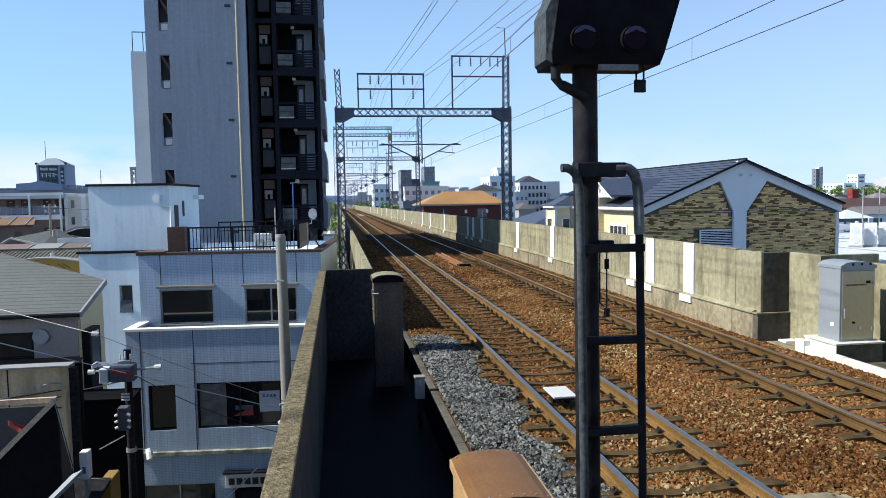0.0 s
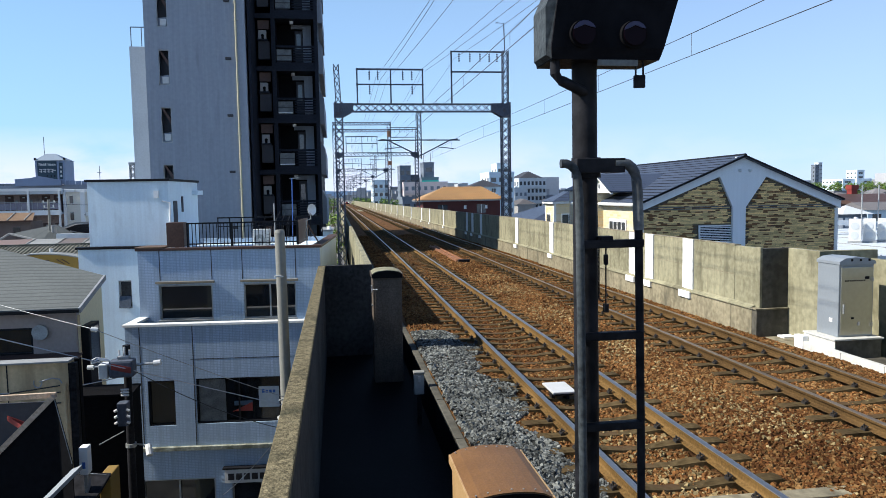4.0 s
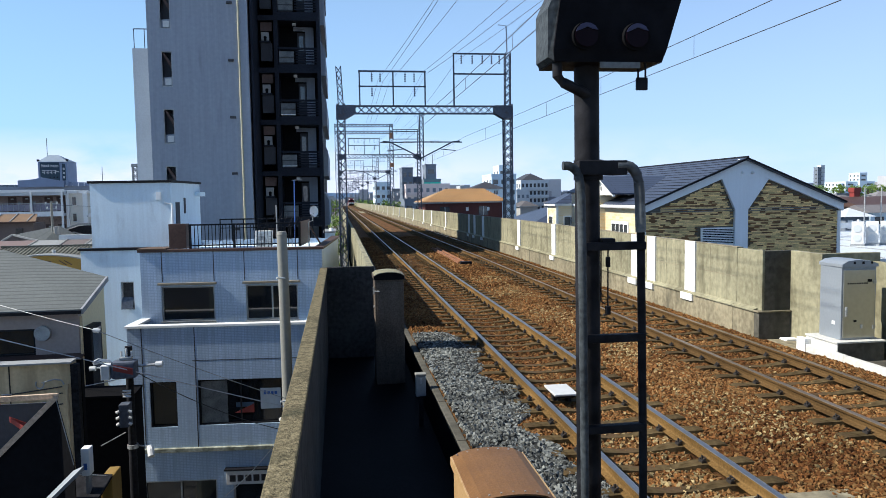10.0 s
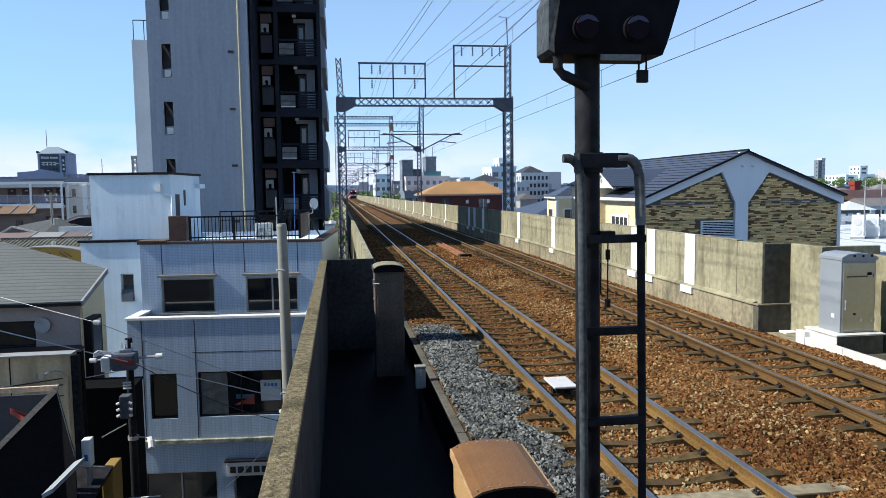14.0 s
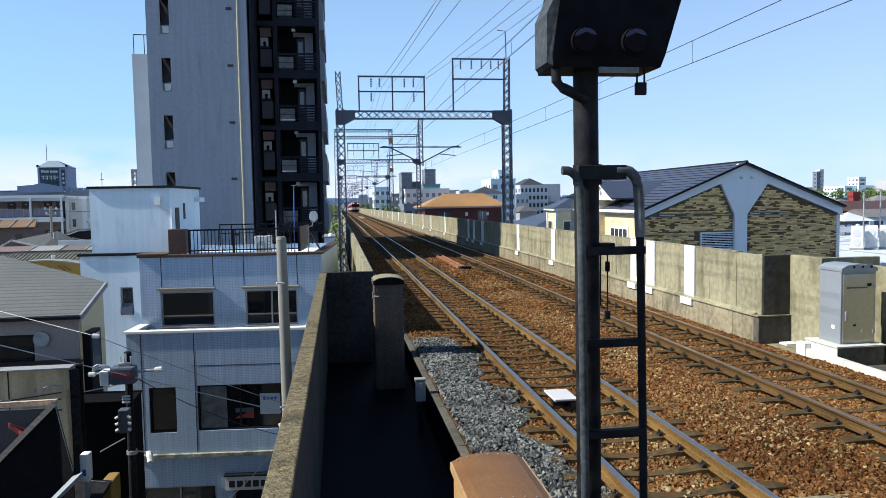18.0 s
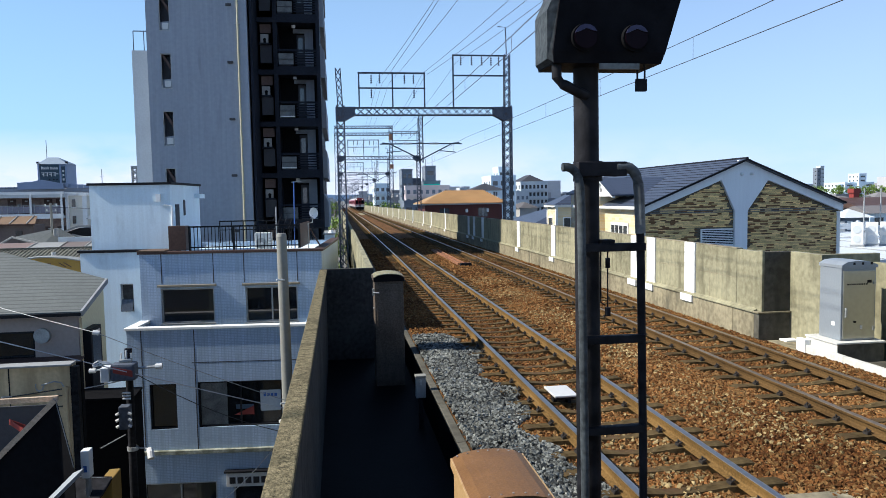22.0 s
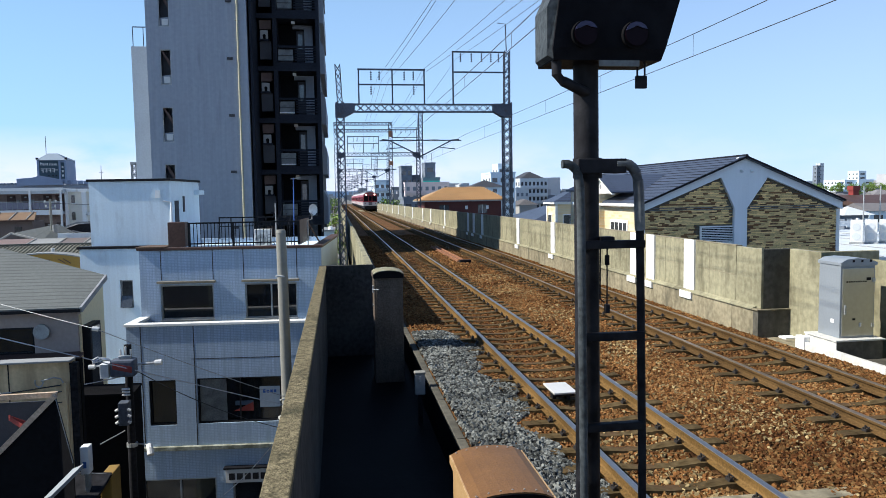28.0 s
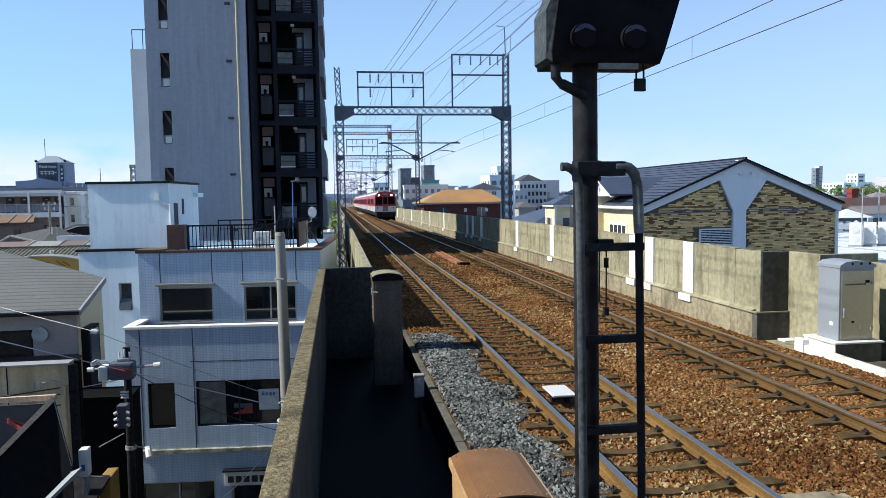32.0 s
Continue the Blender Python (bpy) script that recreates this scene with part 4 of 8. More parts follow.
# ---- platform end: signal, boxes, cabinet ----
def signal():
    t = thing("railway_signal", (1.13, 3.2, -0.9), "black signal head on a dark steel post with a side ladder", "signal")
    o = t.location
    part("post", Geo(o).tube([(1.135, 3.2, -0.9), (1.135, 3.2, 1.5), (1.12, 3.2, 4.1)], 0.056, 20), "dark_steel", t, smooth=True)
    part("base_plate", Geo(o).box(0.95, 1.32, 3.0, 3.4, -0.9, -0.87), "dark_steel", t)
    g = Geo(o)
    # tapered head seen from behind: wider above
    b0, b1 = 3.845, 4.62
    vs = []
    for z, xl, xr, y0, y1 in ((b0, 0.93, 1.415, 3.06, 3.3), (b0 + 0.05, 0.925, 1.432, 3.05, 3.32), (b1, 1.03, 1.655, 3.05, 3.36)):
        vs += [(xl, y0, z), (xr, y0, z), (xr, y1, z), (xl, y1, z)]
    g.add(vs, [(3, 2, 1, 0)] + [(4 * i + j, 4 * i + (j + 1) % 4, 4 * i + 4 + (j + 1) % 4, 4 * i + 4 + j) for i in range(2) for j in range(4)] + [(8, 9, 10, 11)])
    head = part("signal_head", g, "signal_black", t, "black tapered signal head")
    part("side_cover", Geo(o).add([(0.905, 3.07, 3.865), (0.928, 3.062, 3.85), (0.928, 3.28, 3.85), (0.905, 3.26, 3.865), (0.905, 3.07, 4.07), (0.985, 3.062, 4.24), (0.985, 3.28, 4.24), (0.905, 3.26, 4.07)],
         [(3, 2, 1, 0), (4, 5, 6, 7), (0, 1, 5, 4), (1, 2, 6, 5), (2, 3, 7, 6), (3, 0, 4, 7)]), "scuffed_black", t, "scuffed dark grey side cover")
    for x in (1.075, 1.3):
        part("lens_hood", Geo(o).tube([(x - 0.014, 3.06, 3.952), (x - 0.014, 3.025, 3.948)], 0.058, 20), "dark", head, smooth=True)
        part("lens", Geo(o).tube([(x - 0.014, 3.025, 3.95), (x - 0.014, 3.018, 3.95)], 0.05, 20), "lens", head, "violet coated lens", smooth=True)
        # crescent shape stands in for the sky's reflection
        arc = [(x - 0.014 + 0.05 * math.cos(a), 3.955 + 0.046 * math.sin(a)) for a in (0.35, 0.8, 1.25, 1.7, 2.15, 2.6, 2.95)]
        part("lens_crescent", Geo(o).prism(arc + [(x - 0.014 + 0.03 * math.cos(a), 3.962 + 0.022 * math.sin(a)) for a in (2.7, 1.57, 0.6)], 3.012, 3.017), "violet", head, "violet sky reflection painted on the lens")
    part("hinge_strip", Geo(o).box(1.13, 1.31, 3.045, 3.055, 3.818, 3.843), "worn_grey", head)
    part("conduit", Geo(o).tube([(0.955, 3.1, 3.88), (0.955, 3.1, 3.79), (0.985, 3.1, 3.76), (1.04, 3.12, 3.74), (1.075, 3.14, 3.728), (1.11, 3.16, 3.72)], 0.023, 10), "dark_steel", t, "bent cable conduit", smooth=True)
    # bracket and ladder
    part("bracket", Geo(o).box(1.06, 1.285, 3.12, 3.16, 3.36, 3.425, 0.004), "dark_steel", t)
    part("clamp", Geo(o).tube([(1.13, 3.2, 3.34), (1.13, 3.2, 3.43)], 0.066, 20), "dark_steel", t, smooth=True)
    part("stile", Geo(o).tube([(1.24, 3.14, 3.402), (1.285, 3.14, 3.402), (1.305, 3.14, 3.396), (1.323, 3.14, 3.382), (1.337, 3.14, 3.36), (1.346, 3.14, 3.325), (1.351, 3.14, 3.27), (1.357, 3.14, 3.1)], 0.024, 10), "worn_grey", t, "worn grey stile bend", smooth=True)
    part("stile", Geo(o).tube([(1.356, 3.14, 3.12), (1.36, 3.14, 2.9), (1.374, 3.14, 2.0), (1.384, 3.14, -0.88)], 0.019, 10), "dark_steel", t, "dark ladder stile", smooth=True)
    part("stile", Geo(o).tube([(0.985, 3.12, 3.402), (1.01, 3.12, 3.402), (1.03, 3.12, 3.394), (1.047, 3.12, 3.378), (1.059, 3.12, 3.352), (1.067, 3.12, 3.31), (1.071, 3.12, 3.2), (1.075, 3.12, 2.9), (1.085, 3.12, 2.0), (1.09, 3.12, -0.88)], 0.02, 10), "scuffed_black", t, "bent flat-bar ladder stile", smooth=True)
    for z in (3.04, 2.62, 2.2, 1.78, 1.36, 0.94, 0.52):
        part("rung", Geo(o).box(1.08, 1.372, 3.11, 3.15, z - 0.018, z + 0.018, 0.004), "dark_steel", t)
    part("cable_box", Geo(o).box(1.17, 1.23, 3.12, 3.18, 3.045, 3.075, 0.004), "dark_steel", t)
    part("hanging_rod", Geo(o).tube([(1.172, 3.15, 3.05), (1.172, 3.15, 2.79), (1.19, 3.15, 2.775)], 0.0035, 6), "dark_steel", t)
    rod = part("hanging_rod", Geo(o).tube([(1.205, 3.15, 3.05), (1.205, 3.15, 2.76)], 0.0035, 6), "dark_steel", t)
    part("rod_weight", Geo(o).tube([(1.205, 3.15, 2.99), (1.205, 3.15, 2.945)], 0.011, 10), "dark_steel", rod)
    part("rod_weight", Geo(o).box(1.194, 1.216, 3.14, 3.16, 2.725, 2.765, 0.003), "dark_steel", rod)
    k = thing("padlock", (1.335, 3.08, 3.755), "small black padlock hanging from the signal head", "padlock")
    q = real((1.38, 3.08, 3.755))
    part("lock_body", Geo(q).box(1.352, 1.402, 3.07, 3.09, 3.728, 3.783, 0.004), "dark_steel", k)
    part("shackle", Geo(q).tube([(1.36, 3.08, 3.78), (1.36, 3.08, 3.83)] + [(1.377 - 0.017 * math.cos(a), 3.08, 3.833 + 0.018 * math.sin(a)) for a in (0.5, 1.05, 1.57, 2.1, 2.6)] + [(1.394, 3.08, 3.83), (1.394, 3.08, 3.78)], 0.0045, 8), "dark_steel", k, smooth=True)


signal()


def trackside_box(x0, x1, y0, y1, ztop, zbase, label, body, lid):
    t = thing("trackside_box", ((x0 + x1) / 2, (y0 + y1) / 2, zbase), label, "equipment box", "trackside boxes")
    o = t.location
    part("body", Geo(o).box(x0 + 0.02, x1 - 0.02, y0 + 0.03, y1 - 0.03, zbase, ztop - 0.14, 0.015), body, t)
    n = 8
    prof = [(x0, ztop - 0.16)]
    for i in range(n + 1):
        u = i / n
        prof.append((x0 + (x1 - x0) * u, ztop - 0.05 * (2 * u - 1) ** 2 - 0.03 * (abs(2 * u - 1) ** 8)))
    prof.append((x1, ztop - 0.16))
    part("lid", Geo(o).prism(prof, y0, y1), lid, t, "domed lid with rivets")
    for y in (y0 + 0.06, y1 - 0.06):
        for i in range(7):
            u = (i + 0.5) / 7
            r = Geo(o).tube([(x0 + (x1 - x0) * u, y, ztop - 0.05 * (2 * u - 1) ** 2 - 0.004), (x0 + (x1 - x0) * u, y, ztop - 0.05 * (2 * u - 1) ** 2 + 0.006)], 0.009, 6)
            part("rivet", r, "galv", t)
    # black plate paints the shadow on the lid's near end
    part("lid_end", Geo(o).prism([(q[0] * 0.98 + (x0 + x1) * 0.01, q[1] - 0.012) for q in prof], y0 - 0.012, y0 + 0.01), "dark", t, "lid end blackened for shade")
    for xa, xb in ((x0 - 0.008, x0 + 0.03), (x1 - 0.03, x1 + 0.008)):
        part("lid_rim", Geo(o).box(xa, xb, y0 - 0.004, y1 + 0.004, ztop - 0.165, ztop - 0.075, 0.006), body, t, "ochre lid rim" if body == "box_paint" else "")
    for z in (ztop - 0.4, ztop - 0.8):
        part("side_bolt", Geo(o).tube([(x0 - 0.005, y0 + 0.3, z), (x0 + 0.03, y0 + 0.3, z)], 0.025, 8), "galv", t)
    part("door", Geo(o).box(x0 + 0.07, x1 - 0.07, y0 + 0.012, y0 + 0.03, zbase + 0.08, ztop - 0.24, 0.004), body, t)
    part("hinge", Geo(o).box(x0 - 0.015, x0 + 0.02, y0 + 0.12, y0 + 0.2, ztop - 0.5, ztop - 0.34, 0.006), "galv", t)
    part("hasp", Geo(o).tube([(x0 - 0.01, y0 + 0.05, ztop - 0.42), (x0 + 0.12, y0 + 0.005, ztop - 0.42)], 0.012, 6), "galv", t)
    return t


trackside_box(1.06, 1.8, 5.9, 7.1, 0.72, -0.9, "ochre equipment box with a rusty domed lid", "box_paint", "box_top")
trackside_box(0.72, 1.4, 15.95, 16.75, 1.62, -0.9, "shaded brown equipment box with a pale domed lid", "box_taupe", "concrete")

t = thing("junction_box", (1.4, 12.9, -0.9), "small pale grey junction box beside the ballast kerb", "junction box")
part("casing", Geo(t.location).box(1.3, 1.48, 12.85, 13.0, -0.34, 0.03, 0.012), "worn_pale", t)
part("lid", Geo(t.location).box(1.29, 1.49, 12.84, 13.01, 0.034, 0.075, 0.012), "pole_concrete", t)
part("clasp", Geo(t.location).box(1.37, 1.41, 12.835, 12.85, -0.1, 0.0, 0.004), "galv", t)
# foot is coloured dark so it fades into the walkway's shade
part("foot", Geo(t.location).box(1.35, 1.43, 12.88, 12.96, -0.9, -0.34), "dark_steel", t)

t = thing("rusty_beam", (6.1, 41, -0.16), "long rust-red steel beam lying between the tracks", "beam")
part("flange", Geo(t.location).box(5.86, 6.28, 36.0, 46.6, -0.16, -0.1, 0.01), "rust_beam", t)
for x in (5.9, 6.2):
    part("flange_edge", Geo(t.location).box(x, x + 0.05, 36.0, 46.6, -0.1, -0.02, 0.008), "rust_beam", t)
part("end_block", Geo(t.location).box(5.95, 6.5, 35.5, 35.8, -0.16, 0.0, 0.02), "dark_steel", t, "dark end block")

t = thing("track_plate", (3.6, 11.6, -0.2), "white square train-stop plate between the rails", "plate")
part("plate", Geo(t.location).box(3.42, 3.82, 11.3, 11.95, -0.03, 0.005, 0.012), "train_white", t)
part("tray", Geo(t.location).box(3.46, 3.78, 11.36, 11.9, -0.075, -0.03), "dark_steel", t)
for x in (3.5, 3.75):
    part("foot", Geo(t.location).box(x - 0.03, x + 0.03, 11.55, 11.68, -0.25, -0.03), "dark_steel", t)


def cabinet():
    t = thing("relay_cabinet", (10.8, 14.1, 0.0), "grey steel relay cabinet with a shaded door", "cabinet")
    o = t.location
    part("body", Geo(o).box(10.38, 11.18, 13.78, 14.46, 0.12, 1.68, 0.012), "grey_paint", t)
    prof = [(10.365, 1.66), (10.365, 1.72), (10.5, 1.79), (10.74, 1.81), (11.0, 1.79), (11.2, 1.72), (11.2, 1.66)]
    part("roof_cover", Geo(o).prism(prof, 13.745, 14.49), "grey_paint", t)
    for x in (10.62, 10.82, 11.02):
        part("roof_notch", Geo(o).box(x, x + 0.045, 13.735, 13.744, 1.725, 1.775), "dark_steel", t)
    d = part("door", Geo(o).box(10.42, 11.14, 13.755, 13.78, 0.17, 1.6, 0.005), "cabinet_door", t)
    part("handle", Geo(o).box(10.46, 10.5, 13.72, 13.757, 0.62, 0.82, 0.006), "galv", d)
    part("lock", Geo(o).box(10.66, 10.72, 13.745, 13.757, 0.5, 0.54), "dark_steel", d)
    part("lock", Geo(o).box(10.82, 10.86, 13.74, 13.757, 0.36, 0.44), "porcelain", d)
    for i in range(9):
        part("lettering_bar", Geo(o).box(10.5 + i * 0.054, 10.533 + i * 0.054, 13.75, 13.756, 1.3, 1.33), "dark_steel", d, "unreadable dark lettering")
    part("sticker", Geo(o).box(10.96, 11.06, 13.75, 13.756, 1.34, 1.4), "dark_steel", d)
    part("side_plate", Geo(o).box(10.372, 10.38, 13.95, 14.05, 0.42, 0.5), "white", t, "small white plate")
    part("hinge", Geo(o).box(11.1, 11.16, 13.74, 13.76, 0.34, 0.42), "galv", d)
    part("hinge", Geo(o).box(11.1, 11.16, 13.74, 13.76, 1.3, 1.38), "galv", d)
    p = thing("cabinet_plinth", (10.8, 14.1, -0.3), "white-topped concrete plinth under the cabinet", "plinth")
    # plinth block takes the darkened concrete for its shaded front
    part("block", Geo(p.location).box(10.2, 11.26, 13.6, 14.6, -0.5, 0.08, 0.01), "shade_stain_concrete", p)
    part("top_slab", Geo(p.location).box(10.16, 11.3, 13.57, 14.63, 0.084, 0.12, 0.006), "worn_white", p)
    part("side_coat", Geo(p.location).box(10.185, 10.198, 13.6, 14.62, -0.3, 0.08), "worn_white", p, "white painted side")
    c = thing("platform_kerb", (10.4, 13, -0.4), "white painted kerb along the platform ramp", "kerb", kind="structure")
    part("kerb_end", Geo(c.location).box(10.04, 10.18, 14.45, 14.75, -0.5, 0.03, 0.01), "white", c)
    for i in range(8):
        y = 14.44 - i * 1.2
        part("kerb_stone", Geo(c.location).box(10.05, 10.18, y - 1.19, y, -0.5, -0.08 - 0.004 * i, 0.012), "worn_white", c)
    # strip is coloured dark where shade lies beside the kerb
    part("kerb_backing", Geo(c.location).box(10.185, 11.3, 4.85, 13.56, -0.6, -0.3, 0.01), "shade_stain_concrete", c, "concrete strip darkened for shade")


cabinet()

# ---- buildings beside the near parapet ----
PLAN.update(u=1.0, dz=-0.692)
STREET = -7.9


def window(t, o, x0, x1, y, z0, z1, face=-1, sash=1, frame_m="galv", glass="glass", depth=0.12, name="window"):
    """A recessed window in a wall facing the platform: frame, panes and sill."""
    w = part(name, Geo(o).box(x0, x1, y + depth, y + depth + 0.02, z0, z1), "dark", t)
    g = Geo(o)
    f = 0.045
    for a, b, c, d in ((x0, x1, z0, z0 + f), (x0, x1, z1 - f, z1), (x0, x0 + f, z0 + f, z1 - f), (x1 - f, x1, z0 + f, z1 - f)):
        g.box(a, b, y + 0.02, y + depth, c, d)
    for i in range(1, sash + 1):
        x = x0 + (x1 - x0) * i / (sash + 1)
        if sash:
            g.box(x - f / 2, x + f / 2, y + 0.03, y + depth - 0.01, z0 + f, z1 - f)
    part("window_frame", g, frame_m, w)
    for i in range(sash + 1):
        a, b = x0 + (x1 - x0) * i / (sash + 1), x0 + (x1 - x0) * (i + 1) / (sash + 1)
        part("pane", Geo(o).box(a + 0.02, b - 0.02, y + depth - 0.03 + 0.012 * (i % 2), y + depth - 0.022 + 0.012 * (i % 2), z0 + f, z1 - f), glass, w)
    return w


def holed_wall(g, x0, x1, z0, z1, y0, y1, holes):
    """A wall across the view with rectangular openings through it; holes: (xa, xb, za, zb), apart in x."""
    xs = sorted({x0, x1, *[h[0] for h in holes], *[h[1] for h in holes]})
    for a, b in zip(xs[:-1], xs[1:]):
        zs = [z0]
        for h in sorted([h for h in holes if h[0] <= a + 1e-6 and h[1] >= b - 1e-6], key=lambda q: q[2]):
            zs += [h[2], h[3]]
        zs.append(z1)
        for k in range(0, len(zs), 2):
            if zs[k + 1] - zs[k] > 1e-4:
                g.box(a, b, y0, y1, zs[k], zs[k + 1])
    return g


def tiled_building():
    t = thing("tiled_office_building", (-3.2, 27, STREET), "three-storey building faced in small blue-grey tiles", "building", rz=-4.5)
    o = real((-3.3, 27, STREET))
    y = 24.0
    h3 = [(-5.58, -3.9, -0.62, 0.5), (-2.91, -1.24, -0.64, 0.5)]
    part("wall", holed_wall(Geo(o), -6.2, -0.44, -1.5, 1.62, y, y + 0.2, h3), "tile", t)
    for x in (-5.53, -3.9, -2.93, -1.23):
        part("seam", Geo(o).box(x - 0.014, x + 0.014, y - 0.004, y + 0.01, 0.66, 1.62), "seam", t)
    part("side_wall", Geo(o).box(-0.64, -0.44, y + 0.2, y + 6.4, STREET, 1.62), "white_stucco", t)
    part("side_wall", Geo(o).box(-6.2, -6.0, y + 0.2, y + 6.4, STREET, 1.62), "tile", t)
    part("rear_wall", Geo(o).box(-6.2, -0.44, y + 6.4, y + 6.6, STREET, 1.62), "tile", t)
    part("roof_slab", Geo(o).box(-6.0, -0.64, y + 0.2, y + 6.4, 1.3, 1.45), "white_stucco", t, "pale waterproofed flat roof")
    part("roof_edge", Geo(o).box(-6.26, -0.38, y - 0.06, y + 0.26, 1.62, 1.7, 0.01), "brown_trim", t, "brown metal roof edge")
    part("roof_edge", Geo(o).box(-0.7, -0.38, y + 0.26, y + 6.6, 1.62, 1.7, 0.01), "brown_trim", t, "brown metal roof edge")
    for a, b, c, d in h3:
        window(t, o, a, b, y + 0.03, c, d, sash=0 if a < -4 else 1)
        part("lintel", Geo(o).box(a - 0.08, b + 0.08, y - 0.1, y + 0.03, d + 0.06, d + 0.13, 0.01), "dull_beige", t, "beige shutter box")
        part("sill", Geo(o).box(a - 0.03, b + 0.03, y - 0.04, y + 0.1, c - 0.05, c, 0.006), "galv", t)
    # lower storeys stand forward with a parapet
    y = 22.6
    low = [(-4.16, -1.62, -3.63, -2.22), (-5.6, -4.8, -3.65, -2.25)]
    part("wall", holed_wall(Geo(o), -6.2, -0.75, -4.3, -0.58, y, y + 0.2, low), "tile", t)
    part("parapet_cap", Geo(o).box(-6.26, -0.7, y - 0.05, y + 0.24, -0.58, -0.5, 0.01), "white", t, "white parapet cap")
    part("parapet_cap", Geo(o).box(-6.26, -5.95, y + 0.24, 24, -0.58, -0.5, 0.01), "white", t, "white parapet cap")
    part("parapet", Geo(o).box(-6.2, -6.0, y + 0.2, 24.0, STREET, -0.58), "tile", t)
    part("parapet", Geo(o).box(-0.95, -0.75, y + 0.2, 24.0, STREET, -0.58), "tile", t)
    part("balcony_floor", Geo(o).box(-6.0, -0.95, y + 0.2, 24.0, -1.6, -1.45), "concrete", t)
    for x in (-4.21, -5.78):
        part("seam", Geo(o).box(x - 0.014, x + 0.014, y - 0.004, y + 0.01, -4.3, -0.58), "seam", t)
    part("seam", Geo(o).box(-4.3, -0.8, y - 0.004, y + 0.01, -1.62, -1.6), "seam", t)
    window(t, o, *low[0][:2], y + 0.03, *low[0][2:], sash=1, frame_m="black_trim")
    window(t, o, *low[1][:2], y + 0.03, *low[1][2:], sash=0, frame_m="black_trim")
    part("curtain", Geo(o).box(-4.1, -3.3, y + 0.095, y + 0.105, -3.58, -2.28), "worn_grey", t, "grey drawn curtain")
    part("window_poster", Geo(o).box(-2.3, -1.68, y + 0.095, y + 0.1, -3.2, -2.55), "pale_grey", t, "pale blue window poster")
    for k in range(4):
        part("poster_bar", Geo(o).box(-2.2 + 0.11 * k, -2.12 + 0.11 * k, y + 0.089, y + 0.094, -2.75, -2.66 + 0.03 * (k == 0)), "blue_paint", t, "blue lettering block")
    part("window_poster", Geo(o).box(-3.05, -2.5, y + 0.095, y + 0.1, -3.12, -2.98), "sign_navy", t, "blue window poster")
    part("window_poster", Geo(o).add([(-3.1, y + 0.084, -3.3), (-2.5, y + 0.084, -3.3), (-2.5, y + 0.084, -3.02), (-3.1, y + 0.09, -3.3), (-2.5, y + 0.09, -3.3), (-2.5, y + 0.09, -3.02)], [(0, 1, 2), (5, 4, 3), (0, 3, 4, 1), (1, 4, 5, 2), (2, 5, 3, 0)]), "red_panel", t, "red and blue window poster")
    # ledge and shop storey
    part("ledge", Geo(o).box(-6.1, -0.75, y - 0.12, y + 0.2, -4.42, -4.3, 0.01), "mossy", t, "moss-stained concrete ledge")
    shop = [(-5.9, -3.7, -7.0, -5.35), (-3.2, -1.4, -7.5, -5.5)]
    part("wall", holed_wall(Geo(o), -6.1, -0.75, STREET, -4.42, y + 0.03, y + 0.2, shop), "tile", t)
    for s in shop:
        window(t, o, *s[:2], y + 0.05, *s[2:], sash=1)
    b = part("sign_board", Geo(o).box(-3.36, -1.6, y - 0.2, y - 0.02, -5.46, -5.03, 0.01), "train_white", t, "white shop sign with black bars")
    part("sign_frame", Geo(o).box(-3.42, -1.56, y - 0.22, y - 0.005, -5.03, -4.98), "black_trim", b)
    for i in range(6):
        part("lettering_bar", Geo(o).box(-3.26 + i * 0.24, -3.08 + i * 0.24, y - 0.212, y - 0.2, -5.36, -5.16), "dark_steel", b, "dark lettering block")
    part("downpipe", Geo(o).tube([(-6.02, y - 0.06, -4.5), (-6.02, y - 0.06, STREET)], 0.05, 8), "galv", t)
    # roof furniture
    f = thing("roof_railing", (-3.1, 24.3, 1.7), "black steel railing round the flat roof", "railing")
    q = f.location
    bars = Geo(q)
    part("top_rail", Geo(q).box(-4.78, -1.3, 24.28, 24.33, 2.44, 2.49), "black_trim", f)
    part("bottom_rail", Geo(q).box(-4.78, -1.3, 24.29, 24.32, 1.78, 1.82), "black_trim", f)
    b0 = None
    for i in range(32):
        x = -4.74 + i * 0.11
        if b0 is None:
            b0 = part("baluster", Geo().box(-0.011, 0.011, -0.011, 0.011, 0.0, 0.75), "black_trim", f)
            b0.location = (x - q.x, 0, 0)
        else:
            again(b0, (x - q.x, 0, 0), f)
    for x in (-4.78, -3.38, -1.3):
        part("post", Geo(q).box(x - 0.025, x + 0.025, 24.27, 24.34, 1.7, 2.49), "black_trim", f)
    part("far_rail", Geo(q).box(-4.78, -0.6, 30.3, 30.34, 2.44, 2.49), "black_trim", f)
    part("far_rail", Geo(q).box(-4.78, -0.6, 30.3, 30.34, 2.1, 2.13), "black_trim", f)
    for i in range(10):
        part("far_post", Geo(q).box(-4.78 + i * 0.46, -4.74 + i * 0.46, 30.3, 30.34, 1.6, 2.49), "black_trim", f)
    air_unit((-2.55, 25.2, 1.45), 0.56, 0.74, "white outdoor air-conditioner on the flat roof")
    s = thing("roof_screen", (-1.15, 25.5, 1.7), "brown steel screen on the roof edge", "screen")
